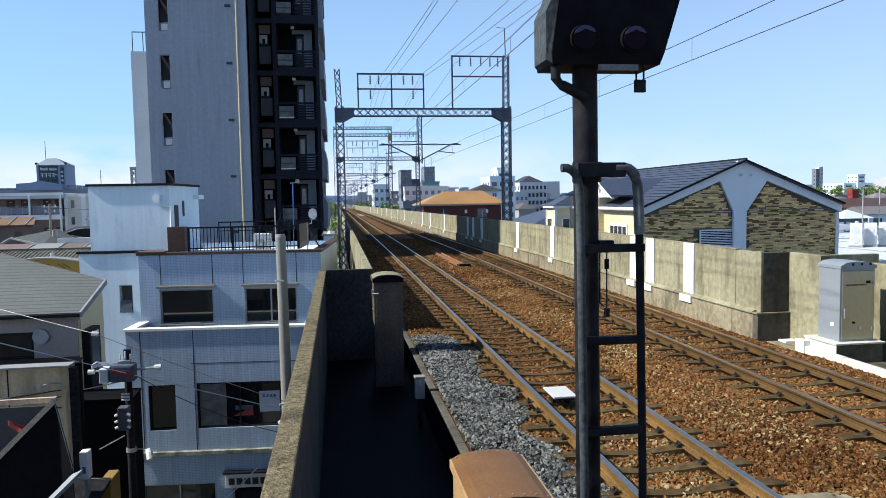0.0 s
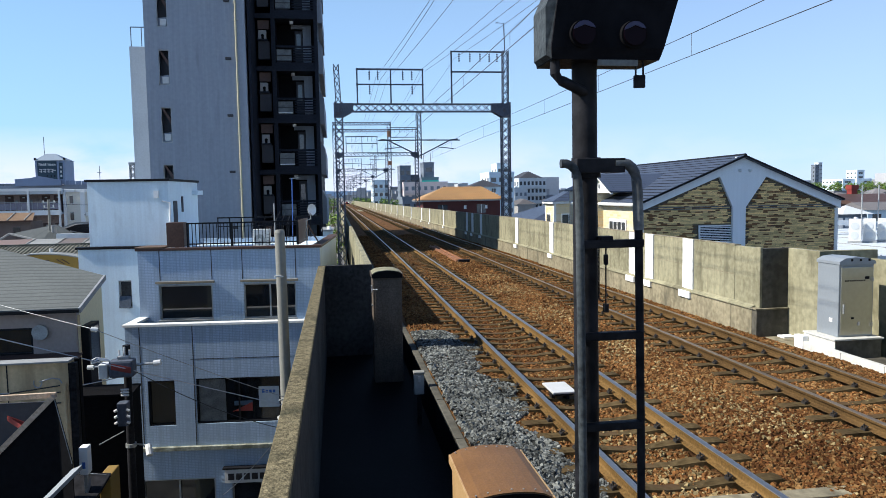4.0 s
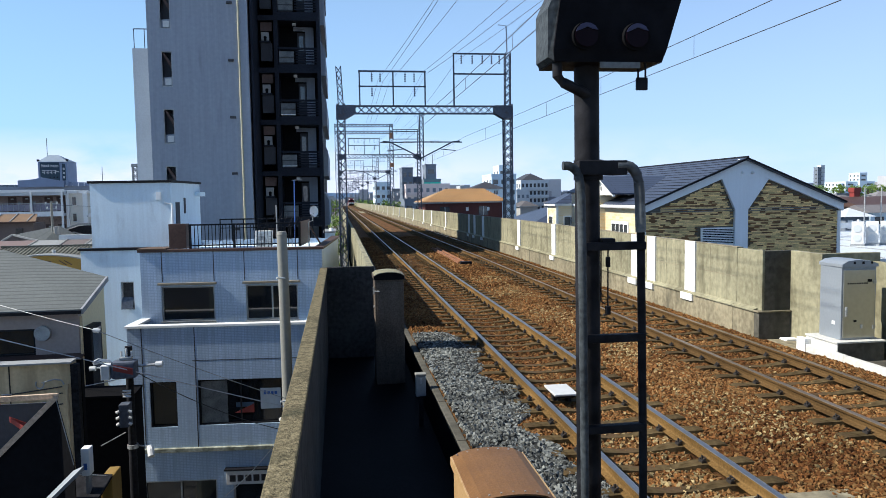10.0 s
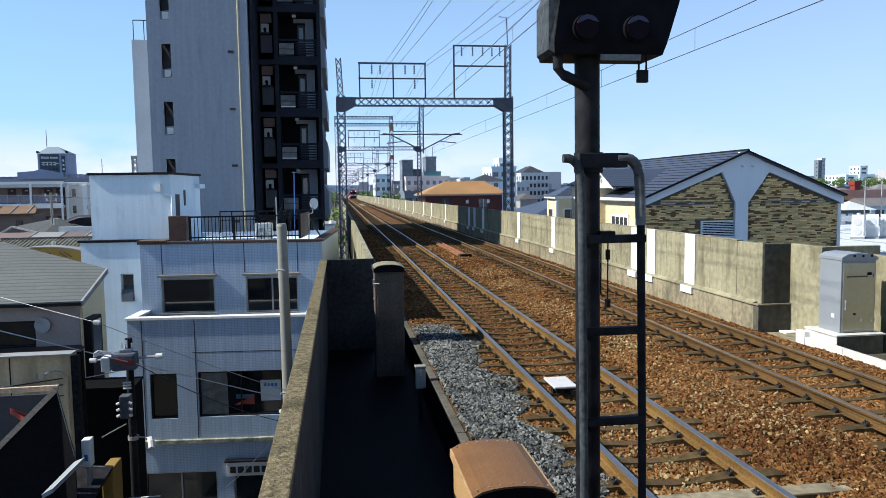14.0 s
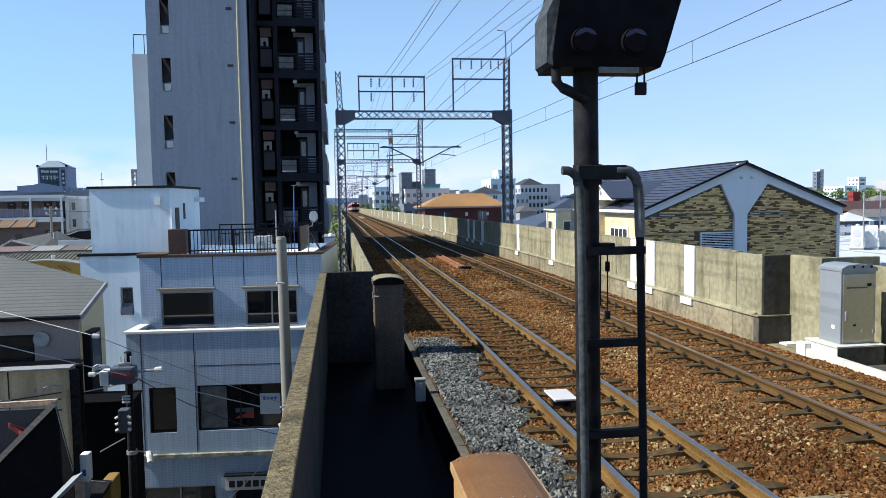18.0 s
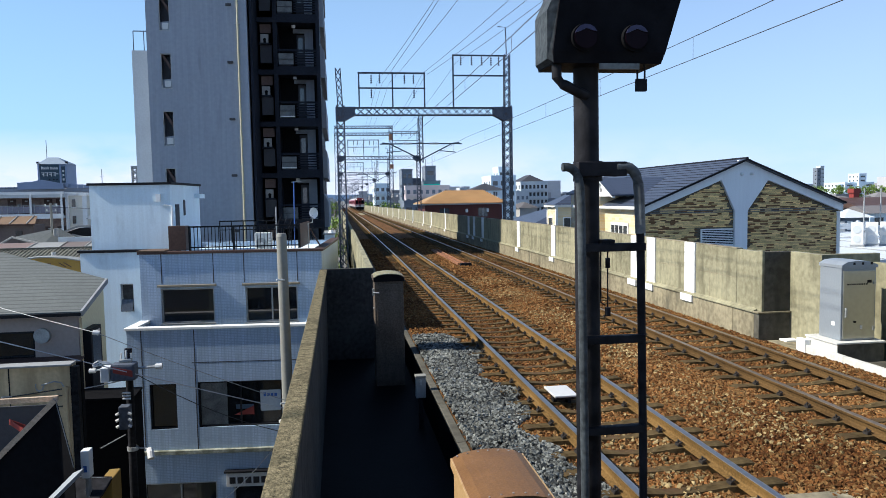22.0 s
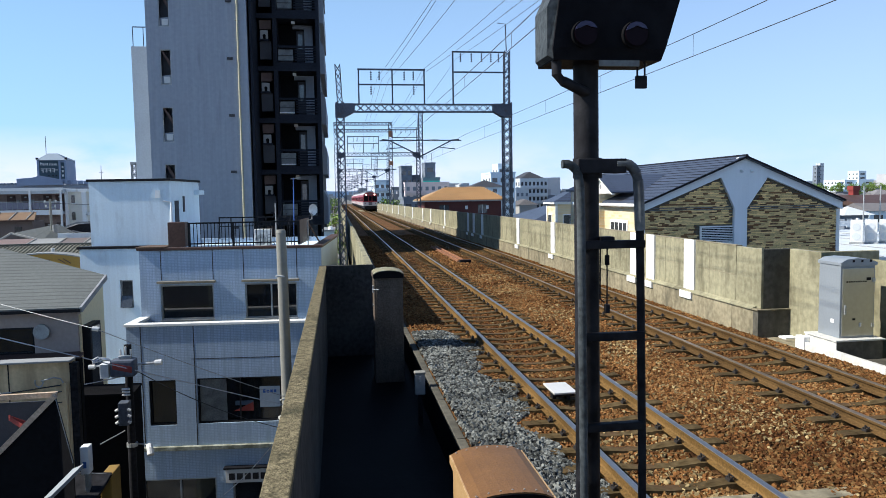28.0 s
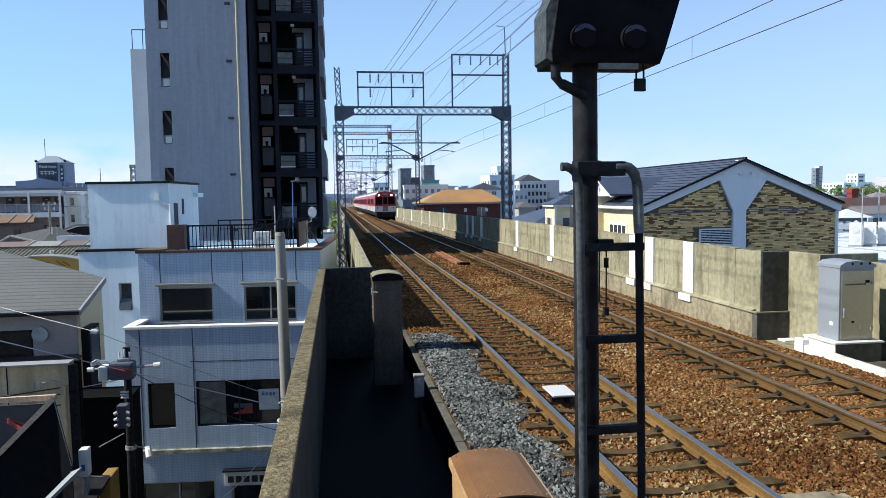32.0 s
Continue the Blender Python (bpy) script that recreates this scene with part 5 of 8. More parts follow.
    part("panel", Geo(s.location).add([(-1.3, 24.35, 1.7), (-1.26, 24.35, 1.7), (-1.06, 26.8, 1.7), (-1.1, 26.8, 1.7), (-1.3, 24.35, 2.5), (-1.26, 24.35, 2.5), (-1.06, 26.8, 2.5), (-1.1, 26.8, 2.5)], [(3, 2, 1, 0), (4, 5, 6, 7), (0, 1, 5, 4), (1, 2, 6, 5), (2, 3, 7, 6), (3, 0, 4, 7)]), "brown_trim", s)
    part("brace", Geo(s.location).bar((-0.98, 25.05, 2.3), (-0.55, 25.4, 1.5), 0.04), "brown_trim", s)
    a = thing("tv_antenna", (-1.5, 25.6, 1.45), "rusty television antenna on a blue pole", "antenna")
    part("pole", Geo(a.location).tube([(-1.53, 25.6, 1.45), (-1.5, 25.6, 3.9)], 0.017, 8), "blue_paint", a)
    part("crossbar", Geo(a.location).bar((-1.58, 25.6, 3.89), (-1.25, 25.7, 3.92), 0.03), "galv", a)
    a = thing("tv_antenna", (-2.1, 25.8, 1.45), "leaning rusty television antenna", "antenna")
    part("pole", Geo(a.location).tube([(-2.15, 25.8, 1.45), (-2.15, 25.8, 3.05)], 0.022, 8), "galv", a)
    part("boom", Geo(a.location).bar((-2.3, 25.8, 2.75), (-1.2, 26.2, 2.2), 0.025), "dark_steel", a)
    for k in range(6):
        x = -2.2 + k * 0.17
        part("element", Geo(a.location).bar((x - 0.05, 25.6 + k * 0.06, 2.55 - k * 0.08), (x + 0.05, 26.1 + k * 0.06, 2.85 - k * 0.08), 0.014), "dark_steel", a)
    d = thing("satellite_dish", (-0.85, 25.4, 1.7), "white satellite dish on the roof edge", "satellite dish")
    part("mast", Geo(d.location).tube([(-1.05, 25.4, 1.5), (-1.05, 25.4, 2.45), (-0.9, 25.4, 2.5), (-0.88, 25.4, 2.75)], 0.02, 8), "galv", d)
    g = Geo(d.location)
    rings = [(0.02, 0.06), (0.08, 0.048), (0.14, 0.022), (0.185, -0.016)]
    vs, n = [], 18
    for r, dep in rings:
        vs += [(-0.84 + 0.8 * r * math.cos(6.2832 * k / n) + dep * 0.5, 25.35 + dep, 2.82 + 1.05 * r * math.sin(6.2832 * k / n)) for k in range(n)]
    fs = [(i * n + k, i * n + (k + 1) % n, i * n + n + (k + 1) % n, i * n + n + k) for i in range(3) for k in range(n)] + [tuple(range(n))]
    part("dish", g.add(vs, fs), "white", d)
    part("feed_arm", Geo(d.location).bar((-0.84, 25.35, 2.62), (-0.95, 25.1, 2.72), 0.025), "galv", d)


def air_unit(at, w, h, label, rz=0):
    t = thing("air_conditioner", at, label, "air conditioner", "air conditioners", rz=rz)
    d = 0.32
    part("casing", Geo().box(-w / 2, w / 2, 0, d, 0.06, h, 0.02), "ac_white", t)
    part("fan_grille", Geo().disc((-w * 0.12, -0.008, h * 0.52), min(w, h) * 0.33, 0.02, "y", 20), "galv", t)
    part("hub", Geo().disc((-w * 0.12, -0.022, h * 0.52), min(w, h) * 0.09, 0.02, "y", 12), "ac_white", t)
    for i in range(5):
        part("louvre", Geo().box(w * 0.3, w * 0.44, -0.008, 0.004, h * (0.2 + 0.13 * i), h * (0.25 + 0.13 * i)), "galv", t)
    for s in (-1, 1):
        part("foot", Geo().box(s * w * 0.35 - 0.04, s * w * 0.35 + 0.04, -0.02, d + 0.02, 0, 0.06), "galv", t)
    return t


tiled_building()


def white_block():
    t = thing("white_stair_tower", (-6.68, 27, STREET), "white rendered stair tower with black roof trim", "building", rz=-4.5)
    o = real((-6.8, 27, STREET))
    y = 25.0
    hole = [(-7.13, -6.7, -0.3, 0.62)]
    part("wall", holed_wall(Geo(o), -8.35, -6.25, STREET, 1.66, y - 0.05, y + 0.15, hole), "white_stucco", t)
    window(t, o, *hole[0][:2], y, *hole[0][2:], sash=0, glass="grey_glass")
    part("vent_flap", Geo(o).add([(-7.1, y + 0.02, 0.1), (-6.73, y + 0.02, 0.1), (-6.73, y - 0.14, -0.28), (-7.1, y - 0.14, -0.28), (-7.1, y + 0.03, 0.1), (-6.73, y + 0.03, 0.1), (-6.73, y - 0.13, -0.28), (-7.1, y - 0.13, -0.28)],
         [(3, 2, 1, 0), (4, 5, 6, 7), (0, 1, 5, 4), (1, 2, 6, 5), (2, 3, 7, 6), (3, 0, 4, 7)]), "grey_glass", t, "open hopper pane")
    part("roof_edge", Geo(o).box(-8.42, -6.22, y - 0.1, y + 0.2, 1.66, 1.74), "black_trim", t)
    part("side_wall", Geo(o).box(-8.35, -8.15, y + 0.15, y + 7, STREET, 1.66), "white_stucco", t)
    part("upper_wall", Geo(o).box(-8.1, -5.5, y + 0.3, y + 0.5, 1.7, 3.86), "white_stucco", t)
    # the stair tower's side is seen beyond its corner
    part("upper_side", Geo(o).box(-5.7, -5.5, y + 0.5, y + 3.9, 1.5, 3.86), "white_stucco", t)
    part("upper_side", Geo(o).box(-8.1, -7.9, y + 0.5, y + 3.9, 1.5, 3.86), "white_stucco", t)
    part("doorway", Geo(o).box(-5.51, -5.48, y + 0.8, y + 1.22, 1.5, 3.2), "tower_mid", t)
    part("vent", Geo(o).box(-5.51, -5.48, y + 1.75, y + 1.95, 2.8, 3.35), "tower_mid", t)
    part("upper_roof", Geo(o).box(-8.16, -5.44, y + 0.24, y + 3.96, 3.86, 3.94, 0.01), "black_trim", t, "black roof trim")
    part("small_canopy", Geo(o).box(-5.5, -5.3, y + 3.2, y + 3.9, 3.4, 3.56), "white_stucco", t)
    part("downpipe", Geo(o).tube([(-5.7, y + 0.26, 3.2), (-5.45, y + 0.26, 3.15), (-5.46, y + 0.26, 1.6)], 0.035, 8), "white", t)
    part("vent_pipe", Geo(o).box(-5.95, -5.8, y + 0.22, y + 0.3, 3.3, 3.55), "white", t)
    part("planter", Geo(o).box(-5.4, -4.85, 24.6, 25.0, 1.7, 2.5, 0.01), "brown_trim", t, "dark brown steel panel")
    part("flashing", Geo(o).box(-6.3, -5.4, 24.2, 25.2, 1.7, 1.74), "roof_rust", t, "rust-red flashing")


white_block()


def tower():
    t = thing("apartment_tower", (-6, 51, STREET), "tall apartment tower, grey windowed wing and black balconies", "building")
    o = t.location
    y = 44.0
    P = 3.26
    top = 19.0
    holes = [(-9.84, -9.24, 9.75 + k * P, 11.76 + k * P) for k in range(-3, 3)]
    part("wing_wall", holed_wall(Geo(o), -10.55, -4.98, STREET, top, y, y + 0.25, holes), "tower_wall", t, "grey streaked panel wall")
    part("wing_side", Geo(o).box(-5.07, -4.98, y + 0.25, y + 3, STREET, top), "tower_wall", t)
    part("rear_wall", Geo(o).box(-10.3, -1.14, y + 16, y + 16.3, STREET, top), "tower_wall", t)
    # hidden annex added and sized so its shadow stops short of the far wall
    part("annex", Geo(o).box(-8.0, -1.2, y + 16.32, y + 31, STREET, 9.4, 0.05), "tower_wall", t, "unseen lower grey annex added to cast the track shadow")
    part("wing_side", Geo(o).box(-10.55, -10.3, y + 0.25, y + 16, STREET, top), "tower_wall", t)
    part("low_wing", Geo(o).box(-11.9, -10.56, y + 2, y + 14, STREET, 12.3), "pale_grey", t)
    rl = part("low_wing_railing", Geo(o).bar((-11.8, y + 2.1, 13.45), (-10.7, y + 2.1, 13.45), 0.05), "steel", t)
    for x in (-11.8, -11.2, -10.7):
        part("rail_post", Geo(o).bar((x, y + 2.1, 12.25), (x, y + 2.1, 13.45), 0.04), "steel", rl)
    for a, b, c, d in holes:
        w = part("stair_window", Geo(o).box(a, b, y + 0.5, y + 0.55, c, d), "tower_mid", t)
        part("window_frame", holed_wall(Geo(o), a, b, c, d, y + 0.04, y + 0.1, [(a + 0.05, b - 0.05, c + 0.05, d - 0.05)]), "galv", w)
        part("landing", Geo(o).prism([(a, c), (b, c), (b, c + 0.62), (a, c + 0.55)], y + 0.2, y + 0.45), "tower_wall", w)
        part("stair_soffit", Geo(o).prism([(a, d), (b, d - 1.1), (b, d - 0.75), (a + 0.1, d)], y + 0.15, y + 0.45), "brown_corridor", w)
        part("landing_lamp", Geo(o).box(a + 0.15, b - 0.1, y + 0.15, y + 0.2, c + 0.12, c + 0.5), "ac_white", w)
    part("downpipe", Geo(o).tube([(-5.48, y - 0.08, -2), (-5.48, y - 0.08, top)], 0.055, 8), "cream_pipe", t, "cream downpipe")
    for k in range(6):
        part("pipe_bracket", Geo(o).box(-5.62, -5.36, y - 0.1, y, 0.4 + k * P, 0.5 + k * P), "galv", t)
        part("wall_lamp", Geo(o).box(-6.12, -5.8, y - 0.12, y + 0.02, 1.44 + k * P, 1.58 + k * P, 0.02), "tower_mid", t)
    # black open side: columns, slabs, parapets, air units, shutters
    y = 47.0
    # dark-painted back of the recess, with its own shadow put into the black
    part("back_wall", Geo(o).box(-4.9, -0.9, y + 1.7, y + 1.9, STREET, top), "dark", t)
    part("column", Geo(o).box(-4.86, -4.72, y - 2.7, y + 1.7, STREET, top), "tower_dark", t)
    part("column", Geo(o).box(-3.75, -3.5, y, y + 1.7, STREET, top), "tower_dark", t)
    part("column", Geo(o).box(-1.12, -0.9, y - 0.1, y + 13.3, STREET, top), "tower_dark", t)
    for k in range(-3, 6):
        z = 1.77 + k * 3.21
        part("floor_slab", Geo(o).box(-4.72, -1.12, y - 0.05, y + 1.7, z - 0.3, z), "tower_dark", t)
        bp = part("balcony_panel", Geo(o).box(-3.5, -1.12, y - 0.05, y + 0.05, z, z + 0.22), "tower_dark", t)
        part("balcony_top_rail", Geo(o).box(-3.5, -1.12, y - 0.06, y + 0.06, z + 1.14, z + 1.26), "tower_dark", bp)
        for i in range(5):
            part("balcony_slat", Geo(o).box(-2.43, -1.12, y - 0.04, y + 0.0, z + 0.34 + i * 0.16, z + 0.42 + i * 0.16), "tower_dark", bp)
        # screen's grey is darkened for the balcony's shade
        sh = part("balcony_shutter", Geo(o).box(-3.45, -2.54, y + 0.1, y + 0.16, z + 0.36, z + 1.04), "worn_grey", t, "pale grey screen")
        part("shutter_rail", Geo(o).box(-3.45, -2.54, y + 0.06, y + 0.1, z + 0.66, z + 0.7), "tower_mid", sh)
        # white on two floors paints in a bright line of light
        part("sill_strip", Geo(o).box(-3.45, -2.54, y + 0.0, y + 0.14, z + 0.3, z + 0.36), "white" if k in (1, 2) else "tower_mid", t, "sill strip painted white for bright light" if k in (1, 2) else "")
        part("lower_infill", Geo(o).box(-3.4, -2.6, y + 0.12, y + 0.16, z + 0.0, z + 0.3), "tower_mid", t)
        dr = part("side_door", Geo(o).box(-2.38, -1.9, y + 1.6, y + 1.7, z, z + 2.5), "tower_mid", t)
        part("door_pane", Geo(o).box(-2.28, -2.0, y + 1.585, y + 1.6, z + 1.3, z + 2.3), "grey_glass", dr)
        part("side_panel", Geo(o).box(-1.87, -1.34, y + 1.55, y + 1.68, z, z + 2.86), "tower_wall", t, "grey corridor wall")
        part("corridor_beam", Geo(o).box(-2.6, -1.87, y + 1.5, y + 1.68, z + 2.6, z + 2.86), "tower_wall", t, "grey corridor wall")
        part("left_panel", Geo(o).box(-4.56, -3.86, y + 0.2, y + 0.3, z + 0.45, z + 1.55), "tower_mid", t)
        part("left_panel", Geo(o).box(-4.56, -3.86, y + 0.25, y + 0.3, z + 2.3, z + 2.85), "brown_corridor", t)
        # white casing toned to grey so the deep shade is in its colour
        au = part("balcony_air_unit", Geo(o).box(-4.52, -4.04, y + 0.05, y + 0.3, z + 1.66, z + 2.2, 0.02), "worn_pale", t, "air-conditioner unit, casing greyed for shade")
        part("fan", Geo(o).disc((-4.26, y + 0.04, z + 1.86), 0.1, 0.03, "y", 12), "dark", au)
        part("fan_duct", Geo(o).box(-4.34, -4.18, y + 0.03, y + 0.05, z + 1.66, z + 1.86), "dark", au)
        part("unit_shelf", Geo(o).box(-4.62, -3.95, y - 0.02, y + 0.3, z + 1.56, z + 1.66), "tower_dark", au)
        part("ceiling_lamp", Geo(o).box(-2.62, -2.4, y + 0.5, y + 0.7, z + 2.72, z + 2.88), "ac_white", t)
        # track-side balconies
        part("side_balcony", Geo(o).prism([(-0.9, z - 0.3), (-0.62, z - 0.3), (-0.62, z + 1.35), (-0.9, z + 1.9)], y + 1.0, y + 12), "tower_wall", t, "pale side balcony")
    part("roof", Geo(o).box(-10.5, -0.85, y - 3.1, y + 13.4, top, top + 0.3), "tower_wall", t)


PLAN.update(u=0.789, dz=0.0)
STREET = -10.89
tower()
PLAN.update(u=1.0, dz=-0.692)
STREET = -7.9

# ---- the stone-clad house beyond the far parapet ----
def slab(g, pts, d):
    """A flat polygon given thickness along the vector d."""
    n = len(pts)
    a = [Vector(p) for p in pts]
    b = [p + Vector(d) for p in a]
    return g.add(a + b, [tuple(reversed(range(n))), tuple(range(n, 2 * n))] + [(i, (i + 1) % n, n + (i + 1) % n, n + i) for i in range(n)])


def clad_house():
    t = thing("stone_clad_house", (16.1, 33, STREET), "house with a stone-tiled gable and dark slate roof", "house")
    o = t.location
    y = 27.0
    xl, xr, xa = 11.76, 20.14, 15.95
    ze, za, D = 2.8, 4.52, 13.0
    gab = [(xl, STREET), (xr, STREET), (xr, ze), (xa, za), (xl, ze)]
    part("gable_wall", Geo(o).prism(gab, y + 0.03, y + 0.3), "brick_joint", t)
    part("side_wall", Geo(o).box(xl, xl + 0.2, y + 0.3, 34.8, STREET, ze), "cream_tile", t)
    part("side_wall", Geo(o).box(xl + 0.2, 13.2, 34.6, 34.8, STREET, ze), "cream_tile", t)
    part("side_wall", Geo(o).box(13.2, 13.4, 34.8, y + D, STREET, 3.3), "cream_tile", t)
    part("side_wall", Geo(o).box(xr - 0.2, xr, y + 0.3, y + D, STREET, ze), "cream_tile", t)
    part("rear_wall", Geo(o).prism([(13.2, STREET), (xr, STREET), (xr, ze), (xa, za), (13.2, 3.35)], y + D, y + D + 0.2), "cream_tile", t)

    def roof_z(x):
        return za - abs(x - xa) * (za - ze) / (xa - xl)

    # ledge-stone tiles in thin courses, kept off the grey band, the Y-shaped pilaster and the louvre
    rnd = random.Random(7)
    near, dark = Geo(o), Geo(o)
    z = 0.2
    while z < za - 0.4:
        h = rnd.choice((0.05, 0.056, 0.056, 0.062))
        x = xl + 0.05
        while x < xr - 0.05:
            w = rnd.uniform(0.12, 0.36)
            x1 = min(x + w, xr - 0.05)
            mid = (x + x1) / 2
            arm = 0.27 + max(0, (z - 2.55)) * 0.5
            ok = z + h < min(roof_z(x), roof_z(x1)) - 0.37 and not (x1 > xa - 0.12 - arm and x < xa - 0.12 + arm + (0.2 if z > 2.6 else 0))
            if ok and not (x1 > 14.12 and x < 15.98 and 1.1 < z + h and z < 1.9):
                p = rnd.uniform(0.0, 0.035)
                (dark if rnd.random() < 0.25 else near).box(x + 0.004, x1 - 0.004, y - p, y + 0.03, z + 0.004, z + h - 0.004)
            x = x1
        z += h
    tagged(part("ledge_stone_tiles", near, "brick_pale", t), kind="stuff")
    tagged(part("dark_ledge_stone_tiles", dark, "brick_dark", t), kind="stuff")
    c = xa - 0.12
    part("pilaster", Geo(o).prism([(c - 0.27, -3), (c + 0.27, -3), (c + 0.27, 2.55), (c + 1.28, 3.95), (c + 0.3, 4.55), (c - 0.1, 4.55), (c - 0.95, 3.98), (c - 0.27, 2.55)], y - 0.118, y + 0.03), "soft_white", t, "pale Y-shaped pilaster")
    for a in (-0.14, 0.29):
        part("vent_cap", Geo(o).tube([(xa + a, y - 0.1, 4.02), (xa + a, y - 0.2, 4.0), (xa + a, y - 0.27, 3.98)], 0.062, 12, r1=0.035), "white", t, smooth=True)
    for s in (-1, 1):
        xe = xl - 0.12 if s < 0 else xr + 0.12
        ze2 = ze - 0.06
        rake = [(xa, za - 0.02), (xe, ze2), (xe, ze2 - 0.3), (xa, za - 0.36)]
        part("barge_board", Geo(o).prism(rake, y - 0.12, y + 0.06), "soft_white", t, "pale barge board")
        slope = [(xa, za + 0.1), (xa, za), (xe - 0.0, ze2), (xe - 0.0, ze2 + 0.1)]
        part("roof_slope", Geo(o).prism(slope, y - 0.3, 35.0 if s < 0 else y + D + 0.5), "roof_slate", t, "dark blue-black slate roof")
        if s < 0:
            xb = 13.0
            zb = za - (xa - xb) * (za - ze2) / (xa - xe)
            part("roof_slope", Geo(o).prism([(xa, za + 0.1), (xa, za), (xb, zb), (xb, zb + 0.1)], 35.0, y + D + 0.5), "roof_slate", t, "dark blue-black slate roof")
        # slate courses
        L = math.hypot(xa - xe, za - ze2)
        for i in range(1, 15):
            u = i / 15
            x, z = xa + (xe - xa) * u, za + 0.1 + (ze2 - za) * u
            part("slate_course", Geo(o).box(x - 0.02, x + 0.02, y - 0.28, y + D + 0.4 if s > 0 or x > 13.1 else 34.9, z - 0.03, z + 0.012), "black_trim", t)
        part("eave_trim", Geo(o).bar((xa, y - 0.31, za + 0.05), (xe, y - 0.31, ze2 + 0.06), 0.05, 0.06), "black_trim", t)
    part("ridge_cap", Geo(o).tube([(xa, y - 0.32, za + 0.1), (xa, y + D + 0.5, za + 0.1)], 0.05, 8), "black_trim", t)
    for x0, x1 in ((xl + 0.08, c - 0.3), (c + 0.3, xr - 0.08)):
        for z in (2.5, 2.58):
            part("band_course", Geo(o).box(x0, x1, y - 0.045, y + 0.02, z, z + 0.035), "worn_grey", t, "grey tile band")
    lv = part("louvre_frame", holed_wall(Geo(o), 14.16, 15.94, 1.13, 1.86, y - 0.05, y + 0.02, [(14.22, 15.88, 1.19, 1.8)]), "white", t, "white louvre frame")
    part("louvre_back", Geo(o).box(14.22, 15.88, y + 0.0, y + 0.02, 1.19, 1.8), "dark", lv)
    for i in range(9):
        z = 1.2 + i * 0.067
        part("louvre_slat", Geo(o).prism([(y - 0.05, z), (y - 0.04, z), (y - 0.015, z + 0.03), (y - 0.025, z + 0.03)], 14.22, 15.88, "x"), "white", lv)
    for x in (xl + 0.02, xr - 0.02):
        part("corner_trim", Geo(o).box(x - 0.07, x + 0.07, y - 0.05, y + 0.06, -3, ze - 0.35), "white", t)
    for ya in (28.35, ):
        w = part("side_window", Geo(o).box(xl - 0.05, xl + 0.03, ya, ya + 1.9, 0.7, 2.1), "white", t)
        for k in range(4):
            part("pane", Geo(o).box(xl - 0.065, xl - 0.05, ya + 0.1 + 0.45 * k, ya + 0.45 + 0.45 * k, 0.8, 1.98), "grey_glass", w)
    # cross gable towards the line
    c, hw = 30.75, 1.6
    part("gable_face", Geo(o).prism([(c - hw + 0.1, 3.2), (c, 3.86), (c + hw - 0.1, 3.2)], 11.5, 13.4, "x"), "white", t, "white gable face")
    part("projecting_wall", Geo(o).box(11.5, 12.6, 31.05, 33.2, STREET, 3.2), "cream_tile", t)
    part("gable_vent", Geo(o).disc((11.49, c + 0.1, 3.5), 0.1, 0.03, "x", 14), "galv", t)
    for s in (-1, 1):
        part("gable_trim", slab(Geo(o), [(11.35, c, 3.98), (11.35, c + s * hw, 3.28), (11.35, c + s * hw, 3.14), (11.35, c, 3.84)], (0.12, 0, 0)), "white", t, "white gable trim")
        part("cross_roof", slab(Geo(o), [(11.3, c, 4.02), (11.3, c + s * (hw + 0.05), 3.28), (13.2, c + s * (hw + 0.05), 3.28), (14.7, c, 4.02)], (0, 0, -0.05)), "roof_slate", t, "dark slate roof")
    part("gutter", Geo(o).tube([(xl - 0.2, y - 0.3, ze - 0.08), (xl - 0.2, 34.9, ze - 0.08)], 0.07, 8), "white", t)
    return t


M["brick_dark"] = mat("dark_ledge_stone_tile", (0.19, 0.095, 0.035), 0.8, amount=0.2, island=0.4, small=30)
clad_house()


